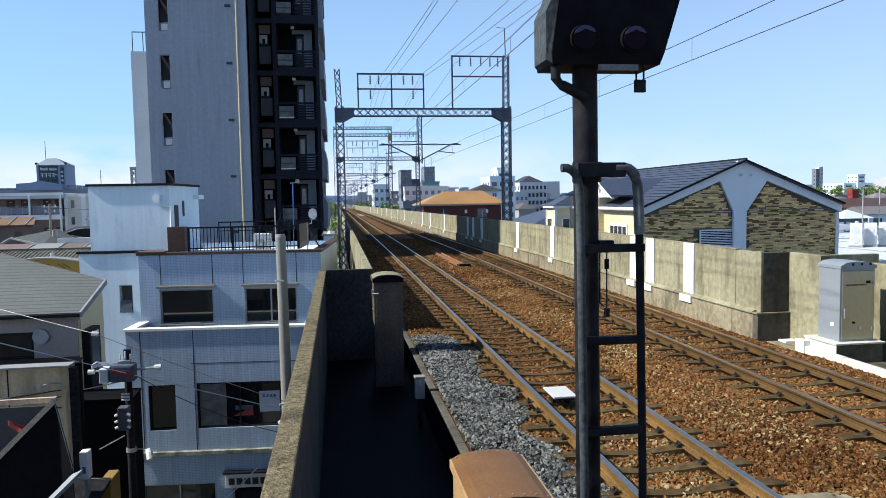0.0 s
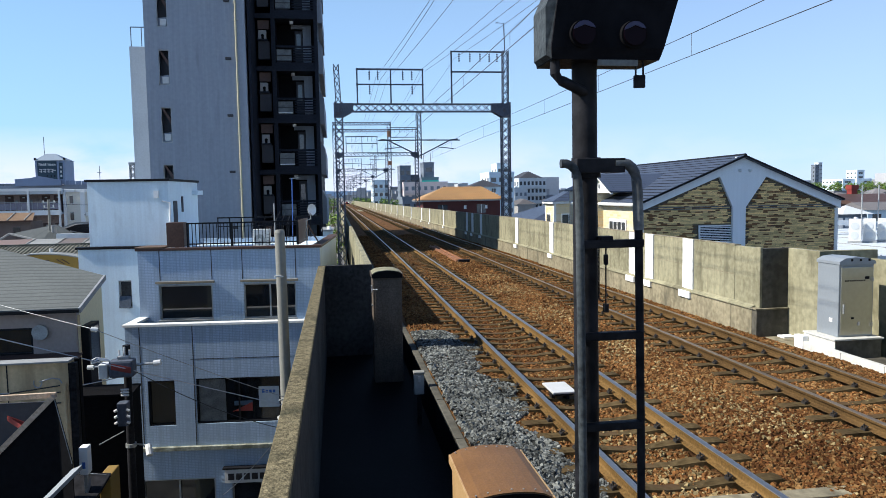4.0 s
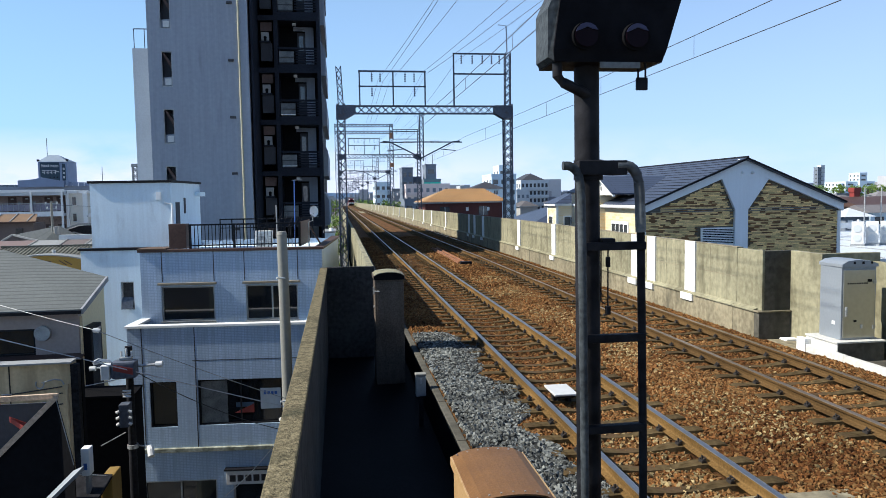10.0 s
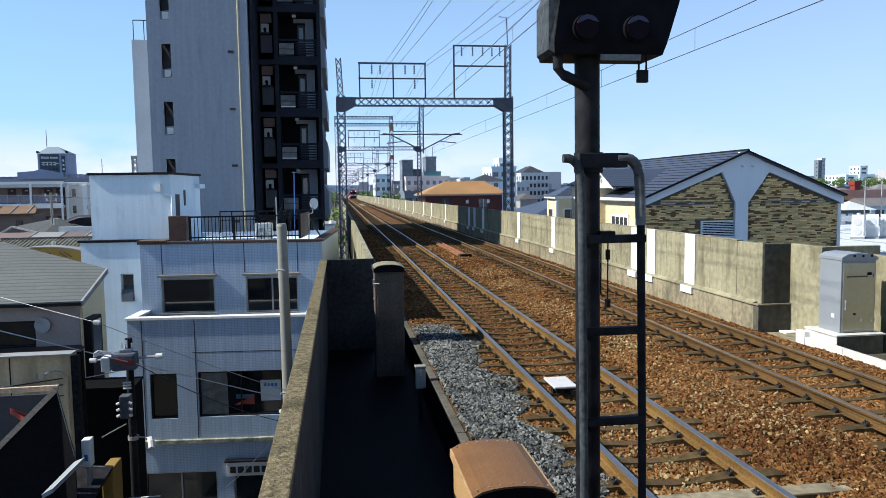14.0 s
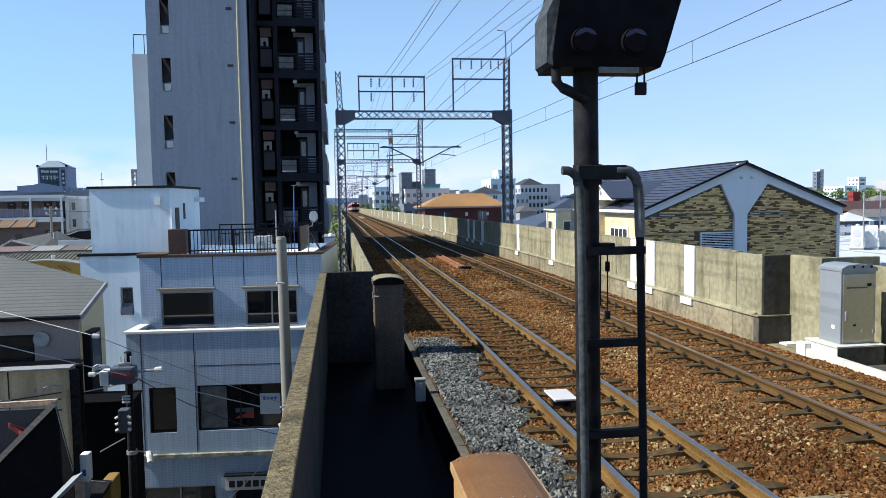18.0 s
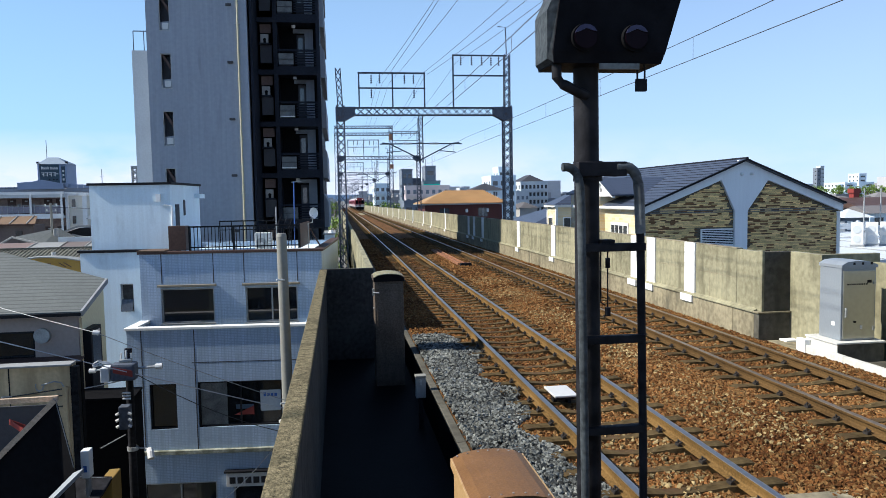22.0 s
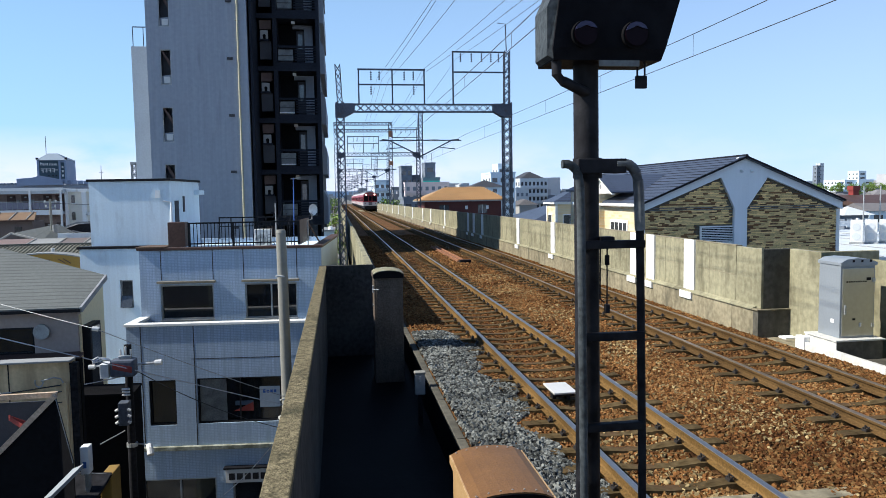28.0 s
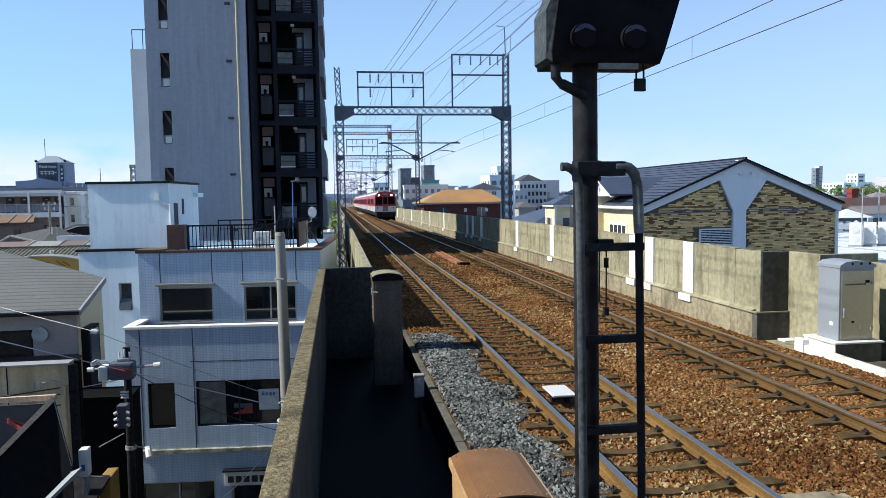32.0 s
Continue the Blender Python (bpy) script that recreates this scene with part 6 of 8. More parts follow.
def cream_house():
    t = thing("cream_house", (18, 52, STREET), "cream tiled house under a dark slate hip roof", "house")
    o = t.location
    x0, x1, y0, y1, ze = 15.25, 21.5, 49.8, 52.0, 2.46
    part("outer_wall", Geo(o).box(x0, x1, y0, y1, STREET, ze), "cream_tile", t)
    part("eave", Geo(o).box(x0 - 0.2, x1 + 0.3, y0 - 0.25, y1 + 0.25, ze, ze + 0.15), "white", t, "white eave and gutter")
    zr = ze + 0.154
    part("roof", Geo(o).add([(x0 - 0.25, y0 - 0.3, zr), (x1 + 0.3, y0 - 0.3, zr), (x1 + 0.3, y1 + 0.3, zr), (x0 - 0.25, y1 + 0.3, zr), (x0 + 2.4, (y0 + y1) / 2, zr + 1.3), (x1 - 1.5, (y0 + y1) / 2, zr + 1.3)], [(0, 1, 5, 4), (1, 2, 5), (2, 3, 4, 5), (3, 0, 4), (3, 2, 1, 0)]), "roof_slate", t, "dark slate hip roof")
    part("corner_trim", Geo(o).box(x0 - 0.04, x0 + 0.12, y0 - 0.04, y0 + 0.1, -2, ze), "white", t)
    part("corner_trim", Geo(o).box(x0 - 0.04, x0 + 0.12, y1 - 0.12, y1 + 0.04, -2, ze), "white", t)
    for a0, a1, face in ((50.6, 51.5, "x"), (15.75, 16.8, "y")):
        b0, b1 = (x0 - 0.06, x0) if face == "x" else (y0 - 0.06, y0)
        w = part("window", Geo(o).box(*((b0, b1, a0, a1) if face == "x" else (a0, a1, b0, b1)), 0.4, 1.75), "white", t)
        m = (a0 + a1) / 2
        for p0, p1 in ((a0 + 0.06, m - 0.02), (m + 0.02, a1 - 0.06)):
            part("pane", Geo(o).box(*((b0 - 0.015, b0, p0, p1) if face == "x" else (p0, p1, b0 - 0.015, b0)), 0.48, 1.67), "grey_glass", w)


cream_house()

# ---- houses, poles and wires below the near parapet ----
def grey_roof_house():
    t = thing("grey_roofed_house", (-9, 19, STREET), "taupe house with a grey slate roof and cream gable", "house")
    o = t.location
    A, B, C = (-5.72, 16.9, 0.9), (-5.74, 18.85, 1.42), (-8.9, 20.8, 2.02)
    part("front_roof", slab(Geo(o), [A, B, C, (-15, 20.8, 2.02), (-15, 16.9, 0.9)], (0, 0, -0.08)), "roof_grey", t, "grey slate roof slope")
    part("rear_roof", slab(Geo(o), [B, (-6.1, 19.6, 1.2), (-9.6, 22, 1.5), (-15, 22, 1.5), (-15, 20.8, 2.02), C], (0, 0, -0.08)), "roof_grey", t, "grey slate roof slope")
    part("barge_board", Geo(o).bar((A[0] + 0.03, A[1], A[2] - 0.05), (B[0] + 0.03, B[1], B[2] - 0.05), 0.05, 0.12), "galv", t)
    part("eave_trim", Geo(o).bar((-15, 16.88, 0.84), (-5.7, 16.88, 0.84), 0.05, 0.07), "black_trim", t)
    hole = [(-9.0, -6.78, -0.15, 0.46)]
    part("front_wall", holed_wall(Geo(o), -15, -5.85, -1.2, 0.8, 17.15, 17.35, hole), "taupe", t, "taupe siding wall")
    window(t, o, *hole[0][:2], 17.15, *hole[0][2:], sash=1, frame_m="black_trim")
    part("gable_wall", Geo(o).add([(-5.85, 17.36, STREET), (-5.85, 19.0, STREET), (-5.85, 19.0, 1.2), (-5.85, 18.85, 1.32), (-5.85, 17.36, 0.92), (-6.0, 17.36, STREET), (-6.0, 19.0, STREET), (-6.0, 19.0, 1.2), (-6.0, 18.85, 1.32), (-6.0, 17.36, 0.92)],
         [(0, 1, 2, 3, 4), (9, 8, 7, 6, 5), (0, 5, 6, 1), (1, 6, 7, 2), (2, 7, 8, 3), (3, 8, 9, 4), (4, 9, 5, 0)]), "cream", t, "cream gable wall")
    part("round_vent", Geo(o).disc((-6.6, 17.1, 0.36), 0.17, 0.08, "y", 24), "galv", t)
    part("downpipe", Geo(o).tube([(-5.78, 17.1, 0.72), (-5.78, 17.1, -0.9)], 0.03, 8), "beige_wall", t)
    part("lower_roof", slab(Geo(o), [(-15, 16.85, -0.26), (-5.75, 16.85, -0.18), (-5.75, 17.14, -0.12), (-15, 17.14, -0.2)], (0, 0, -0.05)), "brown_trim", t)
    part("side_bay", Geo(o).box(-5.85, -5.66, 17.35, 18.1, -3, 0.42, 0.02), "black_trim", t, "black framed side bay")
    part("bay_pane", Geo(o).box(-5.665, -5.655, 17.45, 18.0, -0.6, 0.35), "grey_glass", t)


grey_roof_house()


def beige_house():
    t = thing("beige_house", (-7, 15, STREET), "stained beige mortar house beneath the parapet", "house")
    o = t.location
    y = 14.0
    part("front_wall", Geo(o).box(-12, -4.92, y, y + 0.2, STREET, 0.33), "beige_wall", t)
    # side wall is near black, unlike the beige front
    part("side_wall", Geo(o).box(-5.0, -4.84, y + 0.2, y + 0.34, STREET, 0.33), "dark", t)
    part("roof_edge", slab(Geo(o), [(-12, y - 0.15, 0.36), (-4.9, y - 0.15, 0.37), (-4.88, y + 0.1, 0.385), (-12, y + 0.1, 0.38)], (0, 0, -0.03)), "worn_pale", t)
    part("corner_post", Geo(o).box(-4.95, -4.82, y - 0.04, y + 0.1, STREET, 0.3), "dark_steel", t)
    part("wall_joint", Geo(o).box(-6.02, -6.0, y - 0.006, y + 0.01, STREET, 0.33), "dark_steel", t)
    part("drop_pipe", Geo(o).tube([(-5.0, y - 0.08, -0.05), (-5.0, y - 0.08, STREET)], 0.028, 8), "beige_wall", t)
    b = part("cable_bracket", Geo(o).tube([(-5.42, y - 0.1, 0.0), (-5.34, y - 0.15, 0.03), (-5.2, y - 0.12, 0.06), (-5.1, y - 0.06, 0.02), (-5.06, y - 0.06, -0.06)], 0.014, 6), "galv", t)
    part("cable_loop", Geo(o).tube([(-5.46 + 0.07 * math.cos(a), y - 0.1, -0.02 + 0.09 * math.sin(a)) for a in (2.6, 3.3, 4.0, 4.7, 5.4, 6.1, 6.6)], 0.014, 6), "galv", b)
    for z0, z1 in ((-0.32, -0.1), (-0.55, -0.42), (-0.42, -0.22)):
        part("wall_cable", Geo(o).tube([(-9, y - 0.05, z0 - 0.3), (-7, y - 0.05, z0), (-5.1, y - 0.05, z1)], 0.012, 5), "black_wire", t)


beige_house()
# black block added to stand in for the deep shade of the alley
t = thing("dark_shed", (-5.3, 16, STREET), "black block added for the alley's deep shade", "shed")
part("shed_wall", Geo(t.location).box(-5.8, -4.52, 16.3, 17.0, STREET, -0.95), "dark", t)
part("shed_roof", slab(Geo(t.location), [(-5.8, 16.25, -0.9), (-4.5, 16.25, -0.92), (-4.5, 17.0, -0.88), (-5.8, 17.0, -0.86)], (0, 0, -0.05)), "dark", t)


def dark_hoarding():
    t = thing("timber_hoarding", (-4, 9, STREET), "black timber-framed hoarding with pale wooden edges", "hoarding")
    o = t.location
    P, Q = (-3.37, 9.0, 0.97), (-3.17, 8.9, 0.18)
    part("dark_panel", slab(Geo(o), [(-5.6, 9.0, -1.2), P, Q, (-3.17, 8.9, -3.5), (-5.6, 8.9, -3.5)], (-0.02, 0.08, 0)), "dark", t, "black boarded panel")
    part("sloping_edge", Geo(o).bar((-5.6, 8.98, -1.23), P, 0.05, 0.06), "wood", t, "pale wooden edge")
    part("rear_edge", Geo(o).bar((-5.6, 9.15, 0.93), (P[0], 9.08, P[2]), 0.05, 0.06), "wood", t, "pale wooden edge")
    part("corner_trim", Geo(o).bar(P, Q, 0.009), "worn_grey", t)
    part("cross_brace", Geo(o).bar((-4.2, 9.3, 0.85), (-3.75, 9.1, 0.6), 0.09, 0.06), "red_panel", t, "reddish wooden brace")
    part("inner_sheet", Geo(o).box(-5.6, -3.42, 9.14, 9.16, -2, 0.88), "tower_mid", t)
    part("roof_strip", slab(Geo(o), [(-3.42, 8.55, -0.12), (-3.17, 8.88, 0.12), (-3.06, 8.9, 0.16), (-3.3, 8.55, -0.06)], (0, 0, -0.05)), "grey_paint", t, "pale blue metal capping")
    s = thing("sign_box", (-3.02, 9.1, -0.4), "white upright sign box with a blue mark", "sign")
    part("casing", Geo(s.location).box(-3.18, -3.08, 9.15, 9.3, -0.06, 0.28, 0.012), "white", s)
    part("face_mark", Geo(s.location).box(-3.15, -3.11, 9.144, 9.15, 0.02, 0.1), "blue_paint", s)
    part("bracket", Geo(s.location).box(-3.15, -3.11, 9.2, 9.3, -0.4, -0.06), "galv", s)
    k = thing("ochre_shop_front", (-2.95, 9.6, STREET), "ochre-yellow shop fascia under a dark awning", "shop front")
    part("fascia", Geo(k.location).box(-3.08, -2.94, 9.5, 9.9, -2.0, -0.22, 0.015), "yellow", k)
    part("awning", slab(Geo(k.location), [(-3.55, 8.9, -0.42), (-3.05, 8.9, -0.45), (-2.93, 9.5, -0.18), (-3.42, 9.5, -0.14)], (0, 0, -0.04)), "dark_steel", k)
    part("trim", Geo(k.location).bar((-3.4, 9.48, -0.14), (-2.93, 9.48, -0.2), 0.012), "galv", k)


dark_hoarding()


def transformer_pole():
    t = thing("utility_pole", (-4.4, 16, STREET), "dark utility pole with a transformer, switches and insulators", "utility pole", "utility poles")
    o = t.location
    x, y = -4.49, 16.0
    part("shaft", Geo(o).tube([(x - 0.03, y, STREET), (x, y, 0.2)], 0.1, 16, r1=0.075), "dark_steel", t, smooth=True)
    tr = part("transformer", Geo(o).box(-4.74, -4.26, y - 0.45, y - 0.12, -0.4, -0.04, 0.05), "steel", t, "grey transformer casing")
    part("red_plate", slab(Geo(o), [(-4.68, y - 0.46, -0.09), (-4.3, y - 0.46, -0.18), (-4.3, y - 0.46, -0.31), (-4.68, y - 0.46, -0.21)], (0, 0.01, 0)), "red_panel", tr, "faded red plate")
    part("switch_box", Geo(o).box(-4.93, -4.76, y - 0.47, y - 0.15, -0.4, -0.1, 0.015), "pale_grey", t, "grey switch box")
    part("upper_bracket", Geo(o).box(-4.6, -4.36, y - 0.32, y - 0.18, -0.036, 0.02, 0.01), "galv", t)
    for k in range(3):
        part("bushing", Geo(o).tube([(-4.72 - 0.02 * k, y - 0.4, -0.04 + 0.02 * k), (-4.85 - 0.05 * k, y - 0.5, 0.0 + 0.03 * k), (-5.05, y - 0.5, -0.06 + 0.03 * k)], 0.016, 8), "porcelain", t)
        part("bushing", Geo(o).tube([(-4.55 + 0.1 * k, y - 0.3, 0.05), (-4.55 + 0.1 * k, y - 0.3, 0.16 + 0.06 * (k % 2))], 0.02, 8), "porcelain", t)
    part("cross_arm", Geo(o).tube([(-4.3, y - 0.2, -0.19), (-3.9, y - 0.2, -0.17), (-3.78, y - 0.2, -0.17)], 0.028, 8), "galv", t, "pale pole arm")
    part("arm_insulator", Geo(o).tube([(-3.9, y - 0.2, -0.17), (-3.76, y - 0.2, -0.16)], 0.06, 10), "porcelain", t)
    part("arm_insulator", Geo(o).tube([(-5.22, y - 0.2, -0.2), (-5.1, y - 0.2, -0.2)], 0.05, 10), "porcelain", t)
    part("cross_arm", Geo(o).tube([(-5.15, y - 0.2, -0.2), (-4.4, y - 0.2, -0.14)], 0.02, 8), "galv", t)
    part("fuse_rack", Geo(o).box(-4.6, -4.4, y - 0.5, y - 0.25, -1.4, -0.92, 0.015), "steel", t, "blue-grey fuse box")
    for k in range(3):
        for s in (-1, 1):
            part("fuse", Geo(o).tube([(-4.5 + s * 0.09, y - 0.5, -1.05 - 0.13 * k), (-4.5 + s * 0.15, y - 0.5, -1.08 - 0.13 * k)], 0.03, 8), "porcelain", t)
    for k in range(3):
        part("line_insulator", Geo(o).tube([(-4.56, y - 0.3, -0.68 - 0.06 * k), (-4.4, y - 0.3, -0.68 - 0.06 * k)], 0.022, 6), "porcelain", t)
    part("clamp_band", Geo(o).tube([(x, y, -2.0), (x, y, -1.92)], 0.112, 16), "galv", t)
    part("step_bolt", Geo(o).tube([(x - 0.1, y - 0.1, -1.62), (x - 0.55, y - 0.3, -1.82)], 0.011, 6), "galv", t)
    l = thing("street_lamp", (-4.0, 16.2, STREET), "small white street lamp on a bracket", "street lamp")
    part("lamp_head", Geo(l.location).tube([(-4.12, 15.9, -1.98), (-4.08, 15.8, -2.02), (-4.05, 15.72, -2.12)], 0.07, 10), "porcelain", l)
    part("lamp_arm", Geo(l.location).tube([(-4.4, 16.0, -1.95), (-4.12, 15.9, -1.96)], 0.018, 6), "galv", l)


transformer_pole()

t = thing("utility_pole", (-1.27, 17.5, STREET), "tall pale concrete utility pole beside the viaduct", "utility pole", "utility poles")
part("shaft", Geo(t.location).tube([(-1.28, 17.5, STREET), (-1.35, 17.5, 2.42)], 0.155, 20, r1=0.118), "pole_concrete", t, smooth=True)
part("cap", Geo(t.location).tube([(-1.35, 17.5, 2.42), (-1.35, 17.5, 2.5)], 0.125, 20, r1=0.1), "pole_concrete", t, smooth=True)
for z, s in ((1.4, -1), (-1.55, 1), (-2.1, 1)):
    part("step_bolt", Geo(t.location).tube([(-1.3, 17.4, z), (-1.48, 17.3, z + 0.02)], 0.022, 8), "porcelain", t)
for z in (-1.9, -2.25):
    part("dead_end_insulator", Geo(t.location).tube([(-1.32, 17.35, z), (-1.5, 17.2, z - 0.04)], 0.05, 10), "porcelain", t)
    part("jumper_loop", Geo(t.location).tube([(-1.4 - 0.1 * math.cos(a), 17.25, z - 0.12 + 0.14 * math.sin(a)) for a in (0.4, -0.4, -1.2, -2.0, -2.8, -3.5)], 0.014, 5), "black_wire", t)

for a, b, r, m, s in (((-9.3, 13.1, 2.1), (-0.9, 17.3, -1.8), 0.011, "pale_wire", 0.03),
                      ((-8.5, 16.9, 1.45), (-5.05, 15.8, 0.6), 0.008, "galv", 0.02),
                      ((-5.05, 15.8, 0.6), (-0.9, 17.3, -1.64), 0.008, "galv", 0.05),
                      ((-4.4, 15.8, -0.25), (-1.4, 17.2, -2.2), 0.009, "black_wire", 0.15),
                      ((-6.07, 13.80, -0.16), (-4.58, 15.80, -0.43), 0.011, "pale_wire", 0.06),
                      ((-1.45, 17.2, -2.3), (-3.6, 21.9, -5.6), 0.012, "pale_wire", 0.1),
                      ((-7.4, 12.5, -1.7), (-2.3, 9.2, -0.5), 0.008, "galv", 0.05)):
    wire("service_cable", [a, b], r, m, "slack service cable between pole and houses", s, 12)["group"] = "service cables"

t = thing("line_insulator", (-5.05, 15.8, 0.6), "white porcelain ball insulator on a service cable", "insulator")
part("ball", Geo(t.location).tube([(-5.11, 15.8, 0.61), (-5.07, 15.8, 0.6), (-5.03, 15.8, 0.6), (-4.99, 15.8, 0.58)], 0.05, 10), "porcelain", t, smooth=True)

# houses added out of view beside the platform, behind the eye, to block sky light
for x0, x1, y0, y1 in ((-13.5, -4.2, -2.5, 6.0), (-14.0, -4.0, -12.0, -3.2), (-13.0, -4.4, -22.0, -12.6)):
    t = thing("street_house", ((x0 + x1) / 2, (y0 + y1) / 2, STREET), "plain beige house added out of view to block sky light", "house", "street houses")
    part("outer_wall", Geo(t.location).box(x0, x1, y0, y1, STREET, -2.2), "beige_wall", t)
    part("roof", Geo(t.location).prism([(x0 - 0.3, -2.2), ((x0 + x1) / 2, -0.9), (x1 + 0.3, -2.2)], y0 - 0.2, y1 + 0.2), "roof_grey", t)

# ---- the town beyond ----
GROUND = STREET + PLAN["dz"]


def block(name, label, x0, x1, y0, depth, z1, floors, bays, wall="far_wall", group="town buildings", pitch=3.0, rail=False, wh=1.3, ww=0.6, glass="grey_glass"):
    """A flat-roofed building with its storeys, windows towards the viaduct and a roof parapet."""
    t = thing(name, ((x0 + x1) / 2, y0 + depth / 2, STREET), label, "building", group)
    o = t.location
    part("outer_wall", Geo(o).box(x0, x1, y0, y0 + depth, STREET, z1), wall, t)
    part("roof_parapet", holed_flat(Geo(o), x0 - 0.1, x1 + 0.1, y0 - 0.1, y0 + depth + 0.1, z1, z1 + 0.5, 0.3), wall, t)
    bw = (x1 - x0) / bays
    for f in range(floors):
        zf = z1 - 0.4 - pitch * (f + 1) + 0.9
        for i in range(bays):
            xc = x0 + bw * (i + 0.5)
            w = part("window", Geo(o).box(xc - bw * ww / 2, xc + bw * ww / 2, y0 - 0.04, y0 + 0.02, zf, zf + wh), glass, t)
        if rail:
            part("balcony", Geo(o).box(x0 + 0.2, x1 - 0.2, y0 - 1.0, y0 - 0.05, zf - 1.0, zf - 0.85), wall, t)
            part("balcony_front", Geo(o).box(x0 + 0.2, x1 - 0.2, y0 - 1.0, y0 - 0.92, zf - 0.85, zf + 0.1), wall, t)
    # windows on the side that faces the line
    s = -1 if x0 > 5 else 1
    xs = x0 if s < 0 else x1
    for f in range(floors):
        zf = z1 - 0.4 - pitch * (f + 1) + 0.9
        for i in range(max(1, int(depth / 4))):
            yc = y0 + 2 + i * 4
            part("side_window", Geo(o).box(xs - 0.04, xs + 0.04, yc - 0.8, yc + 0.8, zf, zf + wh), "grey_glass", t)
    return t


def holed_flat(g, x0, x1, y0, y1, z0, z1, w):
    g.box(x0, x1, y0, y0 + w, z0, z1)
    g.box(x0, x1, y1 - w, y1, z0, z1)
    g.box(x0, x0 + w, y0 + w, y1 - w, z0, z1)
    g.box(x1 - w, x1, y0 + w, y1 - w, z0, z1)
    return g


def hip_house(name, label, x0, x1, y0, y1, ze, rise, wall, roof, group="town houses", eave=0.5, tiles=0, ridge=None):
    t = thing(name, ((x0 + x1) / 2, (y0 + y1) / 2, STREET), label, "house", group)
    o = t.location
    part("outer_wall", Geo(o).box(x0, x1, y0, y1, STREET, ze), wall, t)
    a, b, c, d = x0 - eave, x1 + eave, y0 - eave, y1 + eave
    h = min(b - a, d - c) / 2 * 0.85
    if b - a > d - c:
        r0, r1 = ((a + h, (c + d) / 2, ze + rise), (b - h, (c + d) / 2, ze + rise))
        if ridge:
            r0, r1 = [(x, (c + d) / 2, ze + rise) for x in ridge]
        v = [(a, c, ze), (b, c, ze), (b, d, ze), (a, d, ze), r0, r1]
        fs = [(0, 1, 5, 4), (1, 2, 5), (2, 3, 4, 5), (3, 0, 4), (3, 2, 1, 0)]
    else:
        r0, r1 = (((a + b) / 2, c + h, ze + rise), ((a + b) / 2, d - h, ze + rise))
        v = [(a, c, ze), (b, c, ze), (b, d, ze), (a, d, ze), r0, r1]
        fs = [(0, 1, 4), (1, 2, 5, 4), (2, 3, 5), (3, 0, 4, 5), (3, 2, 1, 0)]
    part("roof", Geo(o).add(v, fs), roof, t)
    part("eave", Geo(o).box(a + 0.05, b - 0.05, c + 0.05, d - 0.05, ze - 0.16, ze - 0.004), "galv", t)
    n = max(2, int((x1 - x0) / 3.5))
    for i in range(n):
        xc = x0 + (x1 - x0) * (i + 0.5) / n
        w = part("window", Geo(o).box(xc - 0.6, xc + 0.6, y0 - 0.05, y0 + 0.02, ze - 1.7, ze - 0.6), "grey_glass", t)
        part("window_frame", Geo(o).box(xc - 0.03, xc + 0.03, y0 - 0.07, y0 - 0.05, ze - 1.7, ze - 0.6), "white", w)
    if tiles:
        m = tiles
        for i in range(m + 1):
            x = a + (b - a) * i / m
            k = min(1, (x - a) / (r0[0] - a), (b - x) / (b - r1[0]))
            part("tile_rib", Geo(o).bar((x, c, ze + 0.05), (x, c + (d - c) / 2 * k, ze + rise * k + 0.05), 0.09), roof, t)
    return t


t_red = hip_house("red_walled_house", "dark red house under an orange tiled hip roof", 10.75, 20.6, 90.6, 99, 2.5, 1.65, "red_wall", "roof_orange", "", 0.6, 44, (13.9, 19.05))
for x in (15.9, 18.6):
    part("wall_box", Geo(t_red.location).box(x, x + 0.32, 90.5, 90.61, 1.35, 1.8), "white", t_red, "small white meter box")
part("canopy_rail", Geo(t_red.location).bar((10.75, 90.4, 0.9), (16, 90.4, 0.9), 0.07), "galv", t_red)
t = block("white_apartment_block", "white five-storey apartment block with balconies", 67.5, 78.0, 265, 20, 8.2, 5, 7, "pale_grey", rail=True, pitch=2.8, ww=0.55, wh=1.5, glass="tower_mid")
hip_house("apartment_roof_house", "grey roofed penthouse house beside the apartments", 68.2, 77.2, 267, 282, 8.5, 2.8, "white_stucco", "tower_mid")
block("white_stepped_building", "white stepped building behind the gantry", 44.6, 52, 210, 14, 9.0, 5, 3, "white_stucco")
block("white_stepped_building", "white upper tower of the stepped building", 47.3, 51, 212, 8, 11.6, 2, 2, "white_stucco")
hip_house("black_gabled_house", "black roofed house with a white gable mark", 38.0, 47, 205, 214, 5.2, 2.0, "white_stucco", "tower_mid")
block("grey_apartment_block", "grey apartment block with dark windows", 20.6, 24.1, 236, 10, 12.2, 6, 2, "slate_grey")
block("dark_low_block", "dark grey block with roof plant", 24.2, 26.6, 236, 10, 9.2, 5, 2, "steel")
block("dark_tower_block", "dark grey tower block with roof masts", 27.8, 31.2, 232, 9, 13.0, 2, 1, "slate_grey")
block("teal_roof_building", "building with a teal green roof band", 26.8, 32.2, 229, 12, 8.2, 4, 3, "slate_grey")
t = thing("teal_roof_band", (29.5, 228.6, 7.2), "teal green roof canopy on the building's front", "canopy")
part("canopy", Geo(t.location).box(26.9, 32.1, 228.2, 229.02, 6.6, 7.6), "teal", t)
block("beige_block", "beige apartment block beside the line", 20.4, 34, 222, 4, 6.6, 4, 7, "pink_beige", ww=0.5, pitch=2.7, rail=True, glass="slate_grey")
